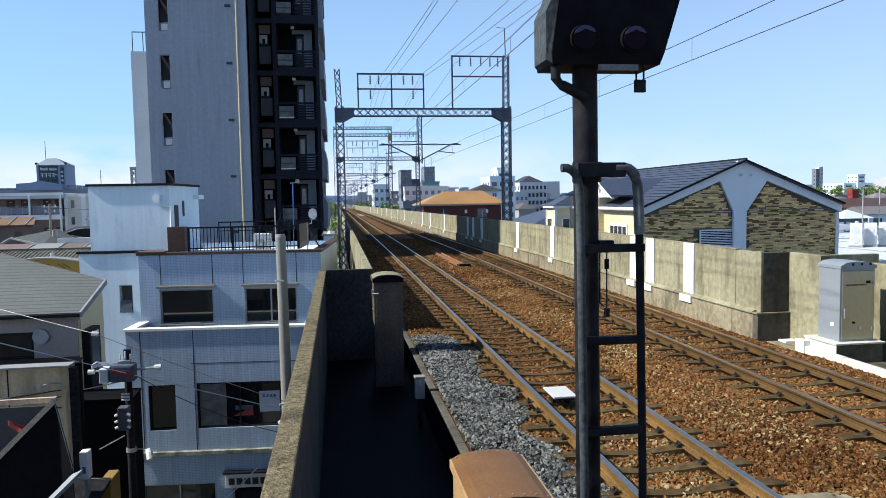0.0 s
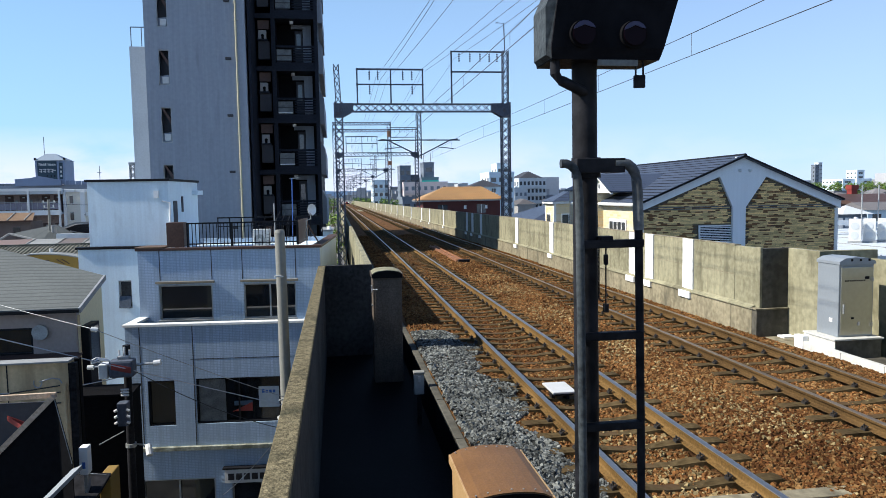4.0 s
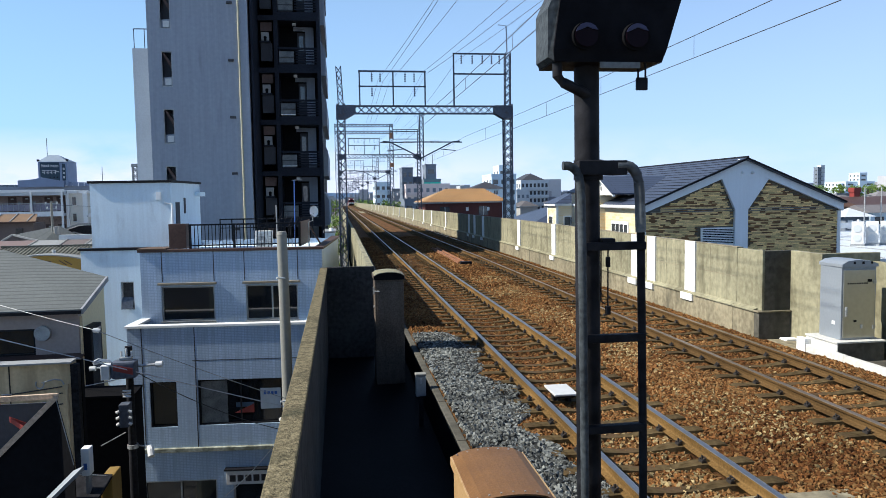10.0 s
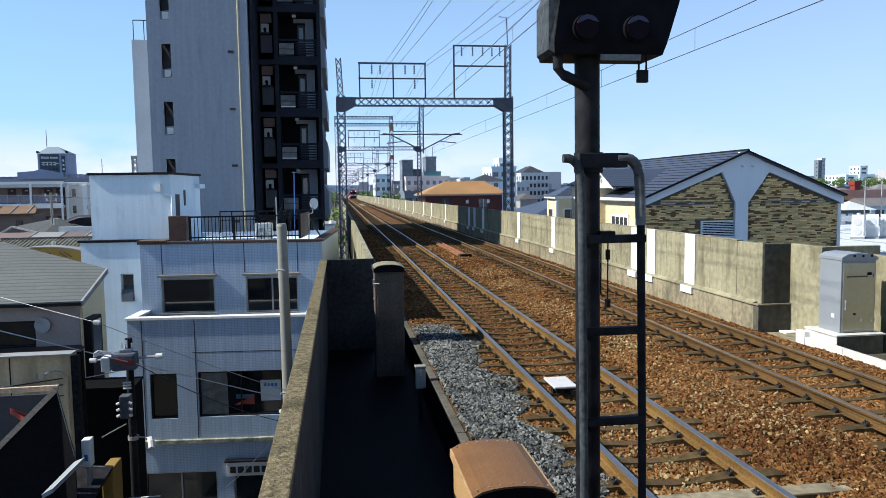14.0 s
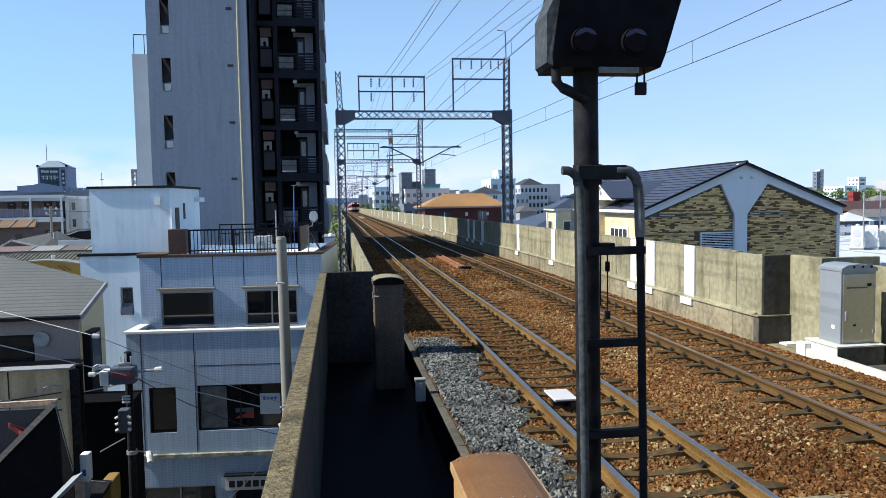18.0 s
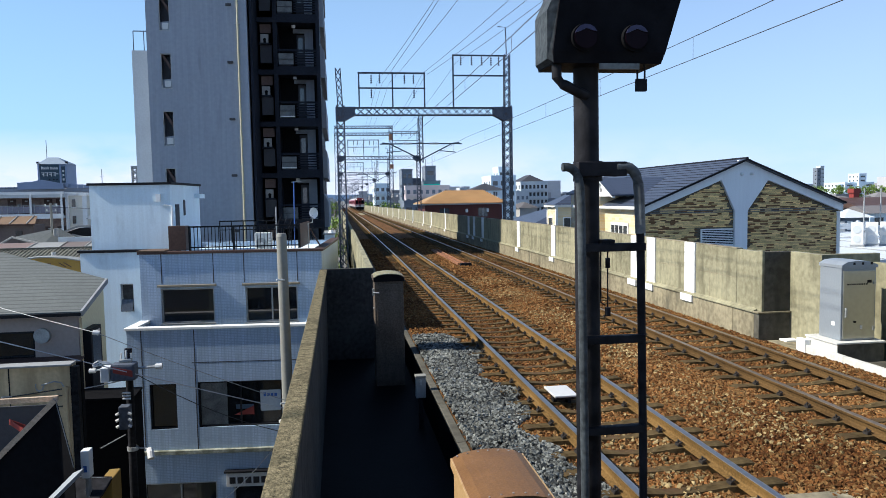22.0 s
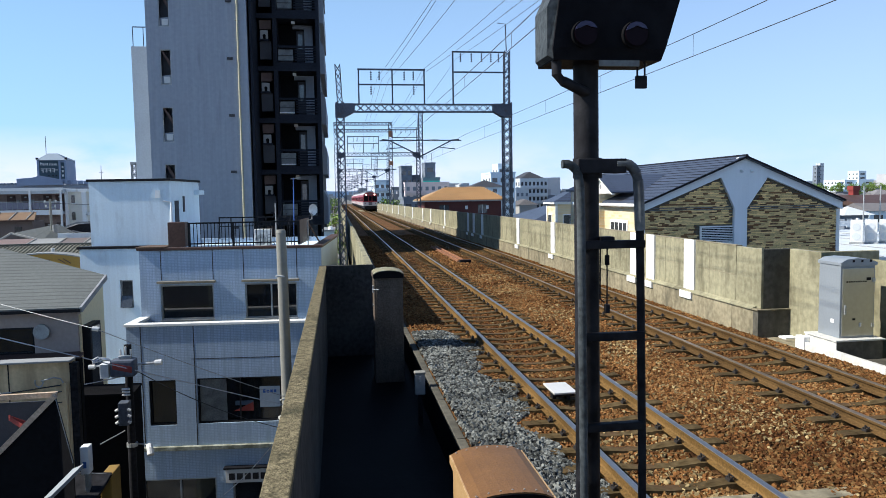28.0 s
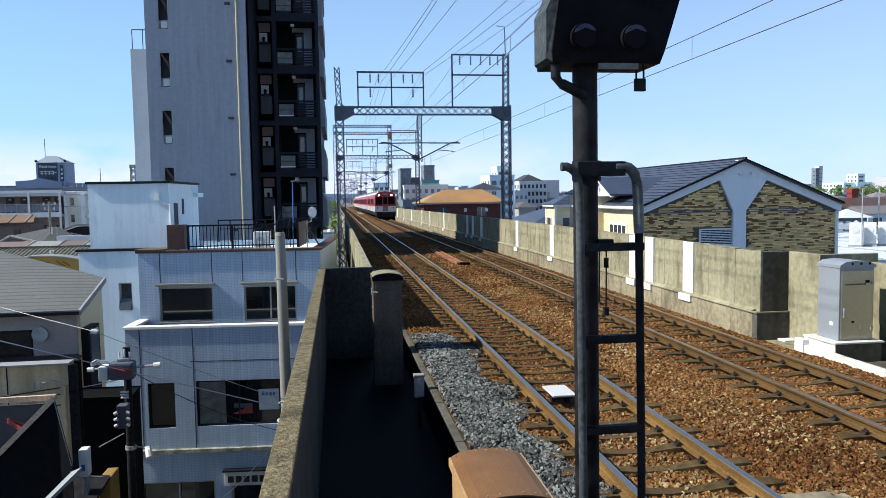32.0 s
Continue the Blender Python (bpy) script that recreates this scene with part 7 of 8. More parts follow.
for k, (x0, x1, z1, m) in enumerate(((33.6, 36.2, 5.6, "pale_grey"), (36.4, 38.4, 6.3, "white_stucco"), (38.6, 41.8, 5.4, "slate_grey"), (42.0, 44.4, 6.1, "pale_grey"), (52.4, 56.0, 4.9, "pink_beige"), (56.4, 61.5, 5.6, "white_stucco"), (62.0, 66.8, 4.6, "pale_grey"))):
    q = block("rooftop_row_building", "small flat-roofed building in the row behind the orange roof", x0, x1, 250 + 6 * (k % 3), 8, z1, 3, 3, m, ww=0.5, wh=1.2, glass="slate_grey")
    part("roof_plant", Geo(q.location).box(x0 + 0.5, x0 + 1.5, 251 + 6 * (k % 3), 253 + 6 * (k % 3), z1, z1 + 0.9), "white", q)
block("white_far_apartments", "white far apartments with stacked balconies", 13.2, 18.7, 262, 20, 8.2, 5, 3, "white_stucco", rail=True)
block("low_grey_building", "low dark grey building by the far parapet", 16, 30, 178, 16, 2.2, 3, 6, "slate_grey")
for x, z in ((28.4, 16.0), (30.6, 16.6)):
    t = thing("roof_mast", (x, 236, 13.0), "thin roof mast on the dark tower", "mast", "roof masts")
    part("pole", Geo(t.location).tube([(x, 236, 13.0), (x, 236, z)], 0.08, 6), "steel", t)

# to the left of the tower
def corridor_building():
    """Two open access corridors one above the other, with doors, rails and posts."""
    t = thing("balconied_building", (-30.5, 80, STREET), "long white building with open brown access corridors", "building", "town buildings")
    o = t.location
    x0, x1 = -37.0, -26.0
    part("outer_wall", Geo(o).box(x0, x1, 75.6, 86, STREET, 4.0), "corridor_tan", t, "brownish corridor wall")
    part("roof_slab", Geo(o).box(x0, x1 + 0.1, 73.9, 86.2, 3.9, 4.38, 0.03), "pale_grey", t)
    part("roof_fascia", Geo(o).box(x0, x1 + 0.12, 73.8, 73.9, 4.2, 4.46), "white", t)
    for z in (1.95, -0.75):
        part("corridor_floor", Geo(o).box(x0, x1, 73.95, 75.6, z, z + 0.22), "pale_grey", t)
        part("corridor_kerb", Geo(o).box(x0, x1, 73.86, 73.95, z - 0.05, z + 0.42), "white", t)
        part("corridor_panel", Geo(o).box(x0, x1, 73.96, 74.0, z + 0.5, z + 1.12), "smoked_panel", t, "dull violet-grey railing panel")
        rail = part("corridor_rail", Geo(o).bar((x0, 73.93, z + 1.2), (x1, 73.93, z + 1.2), 0.06), "galv", t)
        for i in range(23):
            x = x0 + 0.25 + i * 0.48
            part("baluster", Geo(o).box(x, x + 0.035, 73.9, 73.94, z + 0.42, z + 1.17), "galv", rail)
        for i, x in enumerate((-31.6, -30.3, -28.3, -27.2)):
            part("door", Geo(o).box(x, x + 0.75, 75.54, 75.59, z + 0.22, z + 1.85), "brown_corridor", t)
            part("meter_box", Geo(o).box(x + 0.9, x + 1.15, 75.5, 75.59, z + 0.9, z + 1.4), "worn_pale", t)
            part("corridor_lamp", Geo(o).box(x + 0.3, x + 0.5, 75.45, 75.59, z + 1.6, z + 1.7), "porcelain", t)
    for x in (-36.4, -32.6, -28.85, -26.1):
        part("corridor_post", Geo(o).box(x - 0.08, x + 0.08, 73.72, 73.86, STREET, 4.2), "white", t)
    e = thing("white_end_block", (-25.0, 79, STREET), "cream end block with small dark windows", "building", "town buildings")
    o = e.location
    part("outer_wall", Geo(o).box(-25.98, -24.1, 74.6, 85, STREET, 4.05), "cream_shade", e)
    part("roof_edge", Geo(o).box(-25.85, -23.95, 74.45, 85.1, 4.05, 4.32, 0.02), "white", e)
    part("corner_pier", Geo(o).box(-24.42, -24.05, 74.35, 74.6, STREET, 4.05), "white", e)
    part("corner_pier", Geo(o).box(-25.95, -25.7, 74.35, 74.6, STREET, 4.05), "white", e)
    for z in (2.95, 1.35, -0.6):
        w = part("window", Geo(o).box(-25.42, -25.12, 74.55, 74.61, z, z + 0.75), "glass", e)
        part("window_sill", Geo(o).box(-25.47, -25.07, 74.5, 74.6, z - 0.06, z), "white", w)
    part("wall_box", Geo(o).box(-23.9, -23.45, 74.2, 74.6, 1.75, 2.1, 0.02), "ac_white", e, "bright white wall box")
    part("box_bracket", Geo(o).box(-24.1, -23.9, 74.3, 74.5, 1.8, 1.9), "galv", e)


corridor_building()
t = block("grey_long_block", "blue-grey block with a folded roof screen", -50.6, -33.0, 111, 14, 5.0, 2, 7, "tower_wall")
part("roof_screen", Geo(t.location).prism([(-44.7, 5.4), (-38.6, 5.4), (-38.6, 6.15), (-40.3, 6.5), (-41.6, 6.75), (-42.6, 6.5), (-44.7, 6.35)], 110.2, 110.6), "screen_blue", t, "blue-grey folded roof screen")
for i in range(7):
    x = -38.4 + i * 0.8
    part("screen_panel", Geo(t.location).box(x, x + 0.74, 110.7, 110.8, 5.5, 6.1 - 0.04 * i), "screen_blue", t)
for i in range(5):
    x = -49.4 + i * 0.95
    part("roof_unit", Geo(t.location).box(x, x + 0.7, 111.6, 112.4, 5.5, 5.78), "slate_grey", t)
part("roof_aerial", Geo(t.location).tube([(-33.9, 112, 5.4), (-33.9, 112, 8.2)], 0.05, 6), "galv", t)
part("roof_aerial", Geo(t.location).bar((-34.2, 112, 7.2), (-33.6, 112, 7.2), 0.06), "galv", t)


def sign_tower():
    t = thing("roof_sign_tower", (-39.9, 112, 5.6), "navy rooftop sign tower with a pale pitched cap", "sign")
    o = t.location
    part("housing", Geo(o).box(-41.95, -38.1, 110.55, 114.2, 5.6, 8.95, 0.05), "screen_blue", t)
    for x in (-41.98, -39.1, -38.32):
        part("corner_pier", Geo(o).box(x, x + 0.26, 110.38, 110.55, 5.6, 9.0), "screen_blue", t)
    part("sign_face", Geo(o).box(-41.68, -39.14, 110.42, 110.54, 6.2, 8.85), "sign_teal", t, "dark teal sign face")
    part("sign_face", Geo(o).box(-38.8, -38.36, 110.42, 110.54, 6.3, 8.6), "sign_teal", t, "narrow dark teal sign face")
    for k, (a, b, z, h) in enumerate(((-41.5, -41.24, 8.2, 0.42), (-41.18, -40.98, 8.2, 0.32), (-40.92, -40.72, 8.2, 0.32), (-40.66, -40.5, 8.2, 0.38),
                                      (-40.3, -40.06, 8.18, 0.36), (-40.0, -39.8, 8.18, 0.32), (-39.74, -39.55, 8.18, 0.32), (-39.5, -39.28, 8.18, 0.32))):
        g = Geo(o).box(a, a + 0.08, 110.38, 110.42, z, z + h)
        g.box(b - 0.08, b, 110.38, 110.42, z, z + h * 0.8)
        g.box(a + 0.08, b - 0.08, 110.38, 110.42, z + h * 0.5, z + h * 0.78)
        part("lettering_bar", g, "porcelain", t, "pale lettering block")
    for k, x in enumerate((-41.5, -41.0, -40.5, -40.0, -39.6)):
        g = Geo(o).box(x, x + (0.42 if k < 4 else 0.36), 110.38, 110.42, 7.66 if k < 4 else 7.5, 7.76 if k < 4 else 7.6)
        if k < 4:
            g.box(x + 0.26, x + 0.36, 110.38, 110.42, 7.2, 7.66)
            g.box(x + 0.04, x + 0.26, 110.38, 110.42, 7.4 - 0.05 * (k % 2), 7.49 - 0.05 * (k % 2))
        part("lettering_bar", g, "porcelain", t, "bold white lettering block")
    for x, w in ((-39.55, 0.18), (-39.98, 0.18), (-40.5, 0.12)):
        part("sign_light", Geo(o).box(x, x + w, 110.36, 110.42, 6.66, 6.84), "dark_steel", t)
    for z in (6.6, 7.2, 7.8):
        part("lettering_bar", Geo(o).box(-38.7, -38.46, 110.38, 110.42, z, z + 0.3), "porcelain", t, "pale lettering block")
    v = [(-42.05, 110.3, 8.95), (-38.0, 110.3, 8.95), (-38.0, 114.3, 8.95), (-42.05, 114.3, 8.95), (-40.9, 111.6, 9.95), (-39.6, 111.6, 9.95)]
    part("cap", Geo(o).add(v, [(0, 1, 5, 4), (1, 2, 5), (2, 3, 4, 5), (3, 0, 4), (3, 2, 1, 0)]), "slate_pale", t, "pale blue-grey pitched cap")
    part("mast", Geo(o).tube([(-41.25, 112, 8.9), (-41.25, 112, 12.4)], 0.05, 6), "galv", t)
    for x in (-42.0, -38.15):
        part("floodlight", Geo(o).box(x - 0.12, x + 0.14, 110.4, 110.7, 9.0, 9.3, 0.02), "dark_steel", t)


sign_tower()
t = thing("service_shed", (-0.43, 33, STREET), "narrow pale rendered shed beside the viaduct", "shed")
part("outer_wall", Geo(t.location).box(-0.66, -0.2, 31.8, 34.3, STREET, 1.75), "white_stucco", t)
part("roof", Geo(t.location).box(-0.7, -0.16, 31.75, 34.35, 1.75, 1.83, 0.01), "galv", t)
part("vent_cowl", Geo(t.location).tube([(-0.35, 32.0, 1.83), (-0.35, 32.0, 1.95)], 0.12, 14, r1=0.07), "white", t, smooth=True)
t = thing("lattice_mast", (-15.7, 60, STREET), "small galvanised lattice mast behind the stair tower", "mast")
part("lattice", lattice(Geo(t.location), (-15.7, 60, STREET), (-15.7, 60, 5.9), 0.35, 0.35, 0.5, 0.03), "galv", t)
part("head", Geo(t.location).box(-15.95, -15.45, 59.8, 60.2, 5.9, 6.15, 0.03), "galv", t)
def lean_roof(name, label, x0, x1, y0, y1, z0, z1, wall, roof, edge, battens=0):
    """A low shed whose one roof plane rises away from the line of sight."""
    t = thing(name, ((x0 + x1) / 2, (y0 + y1) / 2, STREET), label, "house", "town houses")
    o = t.location
    part("outer_wall", Geo(o).box(x0 + 0.2, x1 - 0.25, y0 + 0.3, y1, STREET, z0 - 0.1), wall, t)
    part("roof", slab(Geo(o), [(x0, y0, z0), (x1, y0, z0), (x1 - 0.7, y1, z1), (x0, y1, z1)], (0, 0, -0.07)), roof, t)
    part("gutter", Geo(o).bar((x0, y0 - 0.04, z0 - 0.06), (x1, y0 - 0.04, z0 - 0.06), 0.09), edge, t)
    for i in range(battens):
        x = x0 + (x1 - x0) * (i + 0.5) / battens
        part("roof_batten", Geo(o).bar((x, y0, z0 + 0.03), (x - 0.35, y1, z1 + 0.03), 0.05), "worn_pale", t)
    for x in (x0 + 0.9, x1 - 1.3):
        w = part("window", Geo(o).box(x, x + 0.4, y0 + 0.24, y0 + 0.31, z0 - 0.95, z0 - 0.45), "glass", t)
        part("window_frame", Geo(o).box(x - 0.04, x + 0.44, y0 + 0.22, y0 + 0.26, z0 - 1.0, z0 - 0.95), "brown_trim", w)
    return t


lean_roof("orange_roof_house", "low dim house with a faded orange sheet roof", -24.5, -19.35, 50, 52.2, 2.04, 2.5, "soot_wall", "faded_orange", "brown_trim", 5)
t = lean_roof("dark_lean_house", "low dark house behind the orange roof", -19.1, -16.8, 53, 57, 1.2, 1.5, "soot_wall", "far_roof", "dark_steel")
t = thing("gabled_sheet_house", (-17.8, 47, STREET), "low house under a grey sheet gable with pale edges", "house", "town houses")
o = t.location
part("outer_wall", Geo(o).box(-19.0, -16.6, 46.4, 50, STREET, 0.95), "soot_wall", t)
part("roof", slab(Geo(o), [(-19.1, 46, 1.36), (-17.2, 45.4, 0.92), (-16.5, 49.2, 1.1), (-17.8, 49.6, 1.75)], (0, 0, -0.08)), "roof_grey", t)
part("verge", Geo(o).bar((-19.1, 45.96, 1.37), (-17.2, 45.36, 0.94), 0.1), "worn_pale", t)
part("verge", Geo(o).bar((-19.1, 45.96, 1.37), (-19.6, 45.6, 1.0), 0.1), "worn_pale", t)
t = thing("sheet_roof_row", (-14, 38, STREET), "row of low roofs in dusty pink, grey and brown sheet", "house", "town houses")
o = t.location
part("outer_wall", Geo(o).box(-18, -11.2, 38.5, 42, STREET, 0.75), "soot_wall", t)
for i, (x0, x1, m) in enumerate(((-19.4, -15.95, "dusty_pink"), (-15.93, -14.45, "sheet_pale"), (-14.43, -13.2, "sheet_brown"), (-13.18, -11.6, "sheet_pale"))):
    part("roof_sheet", slab(Geo(o), [(x0 + 0.4, 37.6, 0.84), (x1 + 0.4, 37.6, 0.84), (x1, 41.4, 1.24), (x0, 41.4, 1.24)], (0, 0, -0.06)), m, t)
for x in (-15.94, -14.44, -13.19):
    part("roof_seam", Geo(o).bar((x + 0.4, 37.6, 0.87), (x, 41.4, 1.27), 0.04), "worn_pale", t)
part("parapet", Geo(o).box(-14.9, -11.6, 41.4, 41.6, 0.9, 1.5), "pale_grey", t)
t = thing("mossy_roof_house", (-14, 36, STREET), "low old house under a mossy tiled roof", "house", "town houses")
o = t.location
part("outer_wall", Geo(o).box(-15.6, -11.3, 35.6, 37.2, STREET, 0.7), "soot_wall", t)
part("roof_bed", slab(Geo(o), [(-15.9, 34.9, 0.62), (-11.1, 34.9, 0.62), (-11.1, 37.0, 1.13), (-15.9, 37.0, 1.13)], (0, 0, -0.07)), "moss_tile", t)
part("ridge", Geo(o).bar((-15.9, 37.0, 1.16), (-11.1, 37.0, 1.16), 0.12), "moss_tile", t)
for i in range(26):
    x = -15.8 + i * 0.185
    part("roof_tile_row", Geo(o).tube([(x, 34.9, 0.63), (x, 37.0, 1.14)], 0.035, 6), "moss_tile", t)
t = thing("vent_ball", (-13.2, 36.0, 0.85), "small white ball vent on the mossy roof", "vent")
part("ball", Geo(t.location).tube([(-13.2, 36, 0.83), (-13.2, 36, 0.9), (-13.2, 36, 1.0), (-13.2, 36, 1.05)], 0.09, 12), "porcelain", t, smooth=True)
t = thing("yellow_curved_gable", (-11.9, 33, STREET), "yellow curved gable of a low hall", "house")
n = 14
prof = [(-13.3 + 3.0 * i / n, 0.5 + 0.56 * math.sin(math.pi * (0.3 + 0.52 * i / n))) for i in range(n + 1)]
part("gable", Geo(t.location).prism([(-13.3, -3)] + prof + [(-10.3, -3)], 32, 32.3), "yellow", t)
part("roof", Geo(t.location).prism(prof + [(q[0], q[1] + 0.05) for q in reversed(prof)], 31.9, 32.7), "sheet_pale", t)
part("gable_mark", Geo(t.location).box(-12.15, -11.85, 31.97, 32.0, 0.74, 0.83), "brown_trim", t)
for x in (-11.55, -11.35):
    part("gable_stripe", Geo(t.location).bar((x, 31.98, 0.85), (x + 0.3, 31.98, 0.65), 0.03), "brown_trim", t)
t = thing("dark_pitched_shed", (-17, 51, STREET), "dark shed with a pale pitched edge", "shed")
part("outer_wall", Geo(t.location).prism([(-18.2, STREET), (-15.5, STREET), (-15.5, 1.7), (-16.7, 1.7), (-18.2, 1.2)], 50, 55), "dark_steel", t)
part("roof_edge", Geo(t.location).bar((-18.2, 49.95, 1.25), (-16.75, 49.95, 1.8), 0.12), "worn_pale", t)
part("roof_edge", Geo(t.location).bar((-16.75, 49.95, 1.8), (-15.5, 49.95, 1.82), 0.12), "worn_pale", t)
part("side_brace", Geo(t.location).bar((-17.1, 49.94, 1.3), (-15.9, 49.94, 1.0), 0.07), "worn_pale", t)
t = thing("utility_pole", (-17.62, 48, STREET), "pale concrete pole among the low roofs", "utility pole", "utility poles")
part("shaft", Geo(t.location).tube([(-17.64, 48, STREET), (-17.6, 48, 3.35)], 0.075, 10), "pole_concrete", t)
for z, w in ((3.15, 0.4), (2.85, 0.32)):
    arm = part("cross_arm", Geo(t.location).bar((-17.6 - w, 48, z), (-17.6 + w, 48, z), 0.06), "galv", t)
    for k in (-1, 1):
        part("insulator", Geo(t.location).tube([(-17.6 + k * w * 0.8, 48, z), (-17.6 + k * w * 0.8, 48, z + 0.14)], 0.05, 6), "porcelain", arm)
part("transformer", Geo(t.location).tube([(-17.35, 47.9, 1.2), (-17.35, 47.9, 1.75)], 0.17, 10), "worn_pale", t)
wire("service_cable", [(-17.6, 48, 3.1), (-12.5, 55, 2.9)], 0.012, "black_wire", "slack service cable between pole and houses", 0.1, 8)["group"] = "service cables"

# to the right of the stone-clad house
t = thing("pale_roof_building", (31, 42, STREET), "building with a pale painted flat roof carrying outdoor units", "building")
part("outer_wall", Geo(t.location).box(22.6, 40, 31, 52, STREET, -0.15), "white_stucco", t)
part("roof_sheet", Geo(t.location).box(22.5, 40.1, 30.9, 52.1, -0.15, 0.0), "roof_paint", t, "pale blue-grey roof coating")
for x in (25.5, 29.0, 32.5, 36):
    part("roof_seam", Geo(t.location).box(x - 0.03, x + 0.03, 30.95, 52, 0.0, 0.05), "galv", t)
for x in (29.72, 30.66, 31.6):
    air_unit_big = thing("air_conditioner", (x + 0.35, 38.6, 0.0), "tall white twin-fan air-conditioner on a flat roof", "air conditioner", "roof air conditioners", rz=-38)
    o = air_unit_big.location
    part("casing", Geo(o).box(x, x + 0.64, 38.4, 38.75, 0.1, 1.42, 0.03), "ac_white", air_unit_big)
    for z in (0.45, 1.0):
        part("fan_grille", Geo(o).disc((x + 0.3, 38.39, z), 0.21, 0.03, "y", 16), "pale_grey", air_unit_big)
    part("stand", Geo(o).box(x - 0.05, x + 0.69, 38.3, 38.85, 0.0, 0.1), "galv", air_unit_big)
t = thing("roof_railing", (31, 40, 0), "white pipe railing on the pale roof", "railing")
for z in (0.4, 0.75, 1.1):
    part("rail", Geo(t.location).bar((27, 40.5, z), (38, 40.5, z), 0.06), "white", t)
for x in (27, 29.5, 32, 34.5, 37):
    part("post", Geo(t.location).bar((x, 40.5, 0), (x, 40.5, 1.15), 0.06), "white", t)
for x in (32.0, 33.2):
    t = thing("antenna_pole", (x, 43, 0), "white antenna pole above the flat roof", "mast", "roof masts")
    part("pole", Geo(t.location).tube([(x + 1.9, 43, 0), (x + 1.9, 43, 3.4)], 0.04, 8), "galv", t)
hip_house("slate_roof_house", "low house under a blue-grey slate roof", 15.0, 21.5, 56, 66, 0.75, 1.35, "cream_tile", "roof_slate", "")
t = thing("brown_roof_house", (60, 74, STREET), "dark brown house with a low gable behind the flat roofs", "house", "town houses")
part("outer_wall", Geo(t.location).box(54.8, 67, 70, 78, STREET, 1.45), "brown_corridor", t)
part("roof", Geo(t.location).prism([(69.4, 1.45), (78.6, 1.45), (74, 2.5)], 54.4, 67.5, "x"), "brown_trim", t, "dark brown roof")
for x in (55.4, 57.6, 59.8):
    w = part("window", Geo(t.location).box(x, x + 1.3, 69.93, 70.02, 0.1, 1.1), "grey_glass", t)
    part("window_frame", Geo(t.location).box(x + 0.61, x + 0.69, 69.9, 69.93, 0.1, 1.1), "white", w)
t = thing("pavilion", (46.8, 61, STREET), "small pavilion with a pale pyramid roof", "pavilion")
part("outer_wall", Geo(t.location).box(45.6, 48.0, 60.2, 62.6, STREET, 0.8), "slate_grey", t)
part("roof", Geo(t.location).add([(45.2, 59.8, 0.82), (48.4, 59.8, 0.82), (48.4, 63.0, 0.82), (45.2, 63.0, 0.82), (46.8, 61.4, 1.6)], [(0, 1, 4), (1, 2, 4), (2, 3, 4), (3, 0, 4), (3, 2, 1, 0)]), "pale_grey", t, "pale pyramid roof")
for x in (45.8, 46.6, 47.4):
    part("window", Geo(t.location).box(x, x + 0.5, 60.15, 60.21, -0.3, 0.5), "white", t)
for x0, x1, z1, m in ((49.5, 53.8, 1.1, "white_stucco"), (42.0, 44.6, 0.7, "pale_grey"), (38.5, 41.4, 0.55, "slate_grey")):
    t = thing("low_roof_house", ((x0 + x1) / 2, 64, STREET), "low house among the roofs behind the flat roof", "house", "town houses")
    part("outer_wall", Geo(t.location).box(x0, x1, 62, 66, STREET, z1), m, t)
    part("roof", Geo(t.location).prism([(61.7, z1), (66.3, z1), (64, z1 + 0.7)], x0 - 0.2, x1 + 0.2, "x"), "far_roof", t)
    part("window", Geo(t.location).box(x0 + 0.5, x0 + 1.4, 61.95, 62.02, z1 - 1.2, z1 - 0.4), "grey_glass", t)
t = thing("roof_balustrade", (33, 50, 0), "white panelled balustrade at the rear of the flat roof", "railing")
part("panel", Geo(t.location).box(28.5, 40, 50.0, 50.12, 0.4, 0.8), "white", t)
for x in range(29, 41, 2):
    part("post", Geo(t.location).box(x - 0.06, x + 0.06, 49.96, 50.16, 0.0, 1.0), "white", t)
block("red_brick_building", "red brick building behind the flat roofs", 57.8, 58.5, 75, 0.8, 3.0, 2, 1, "red_panel")
block("white_hall", "white hall with a tall stair tower", 378, 402, 500, 30, 9, 2, 3, "white_stucco")
block("white_hall", "white stair tower of the hall", 388, 394, 498, 12, 15.5, 2, 1, "white_stucco")
block("far_twin_tower", "hazy grey high-rise pair", 355.0, 357.8, 500, 5, 20, 6, 2, "slate_grey", ww=0.35, wh=1.1)
block("far_twin_tower", "hazy grey high-rise pair", 359, 362, 502, 5, 21.6, 6, 3, "pale_grey", ww=0.3, wh=1.0)


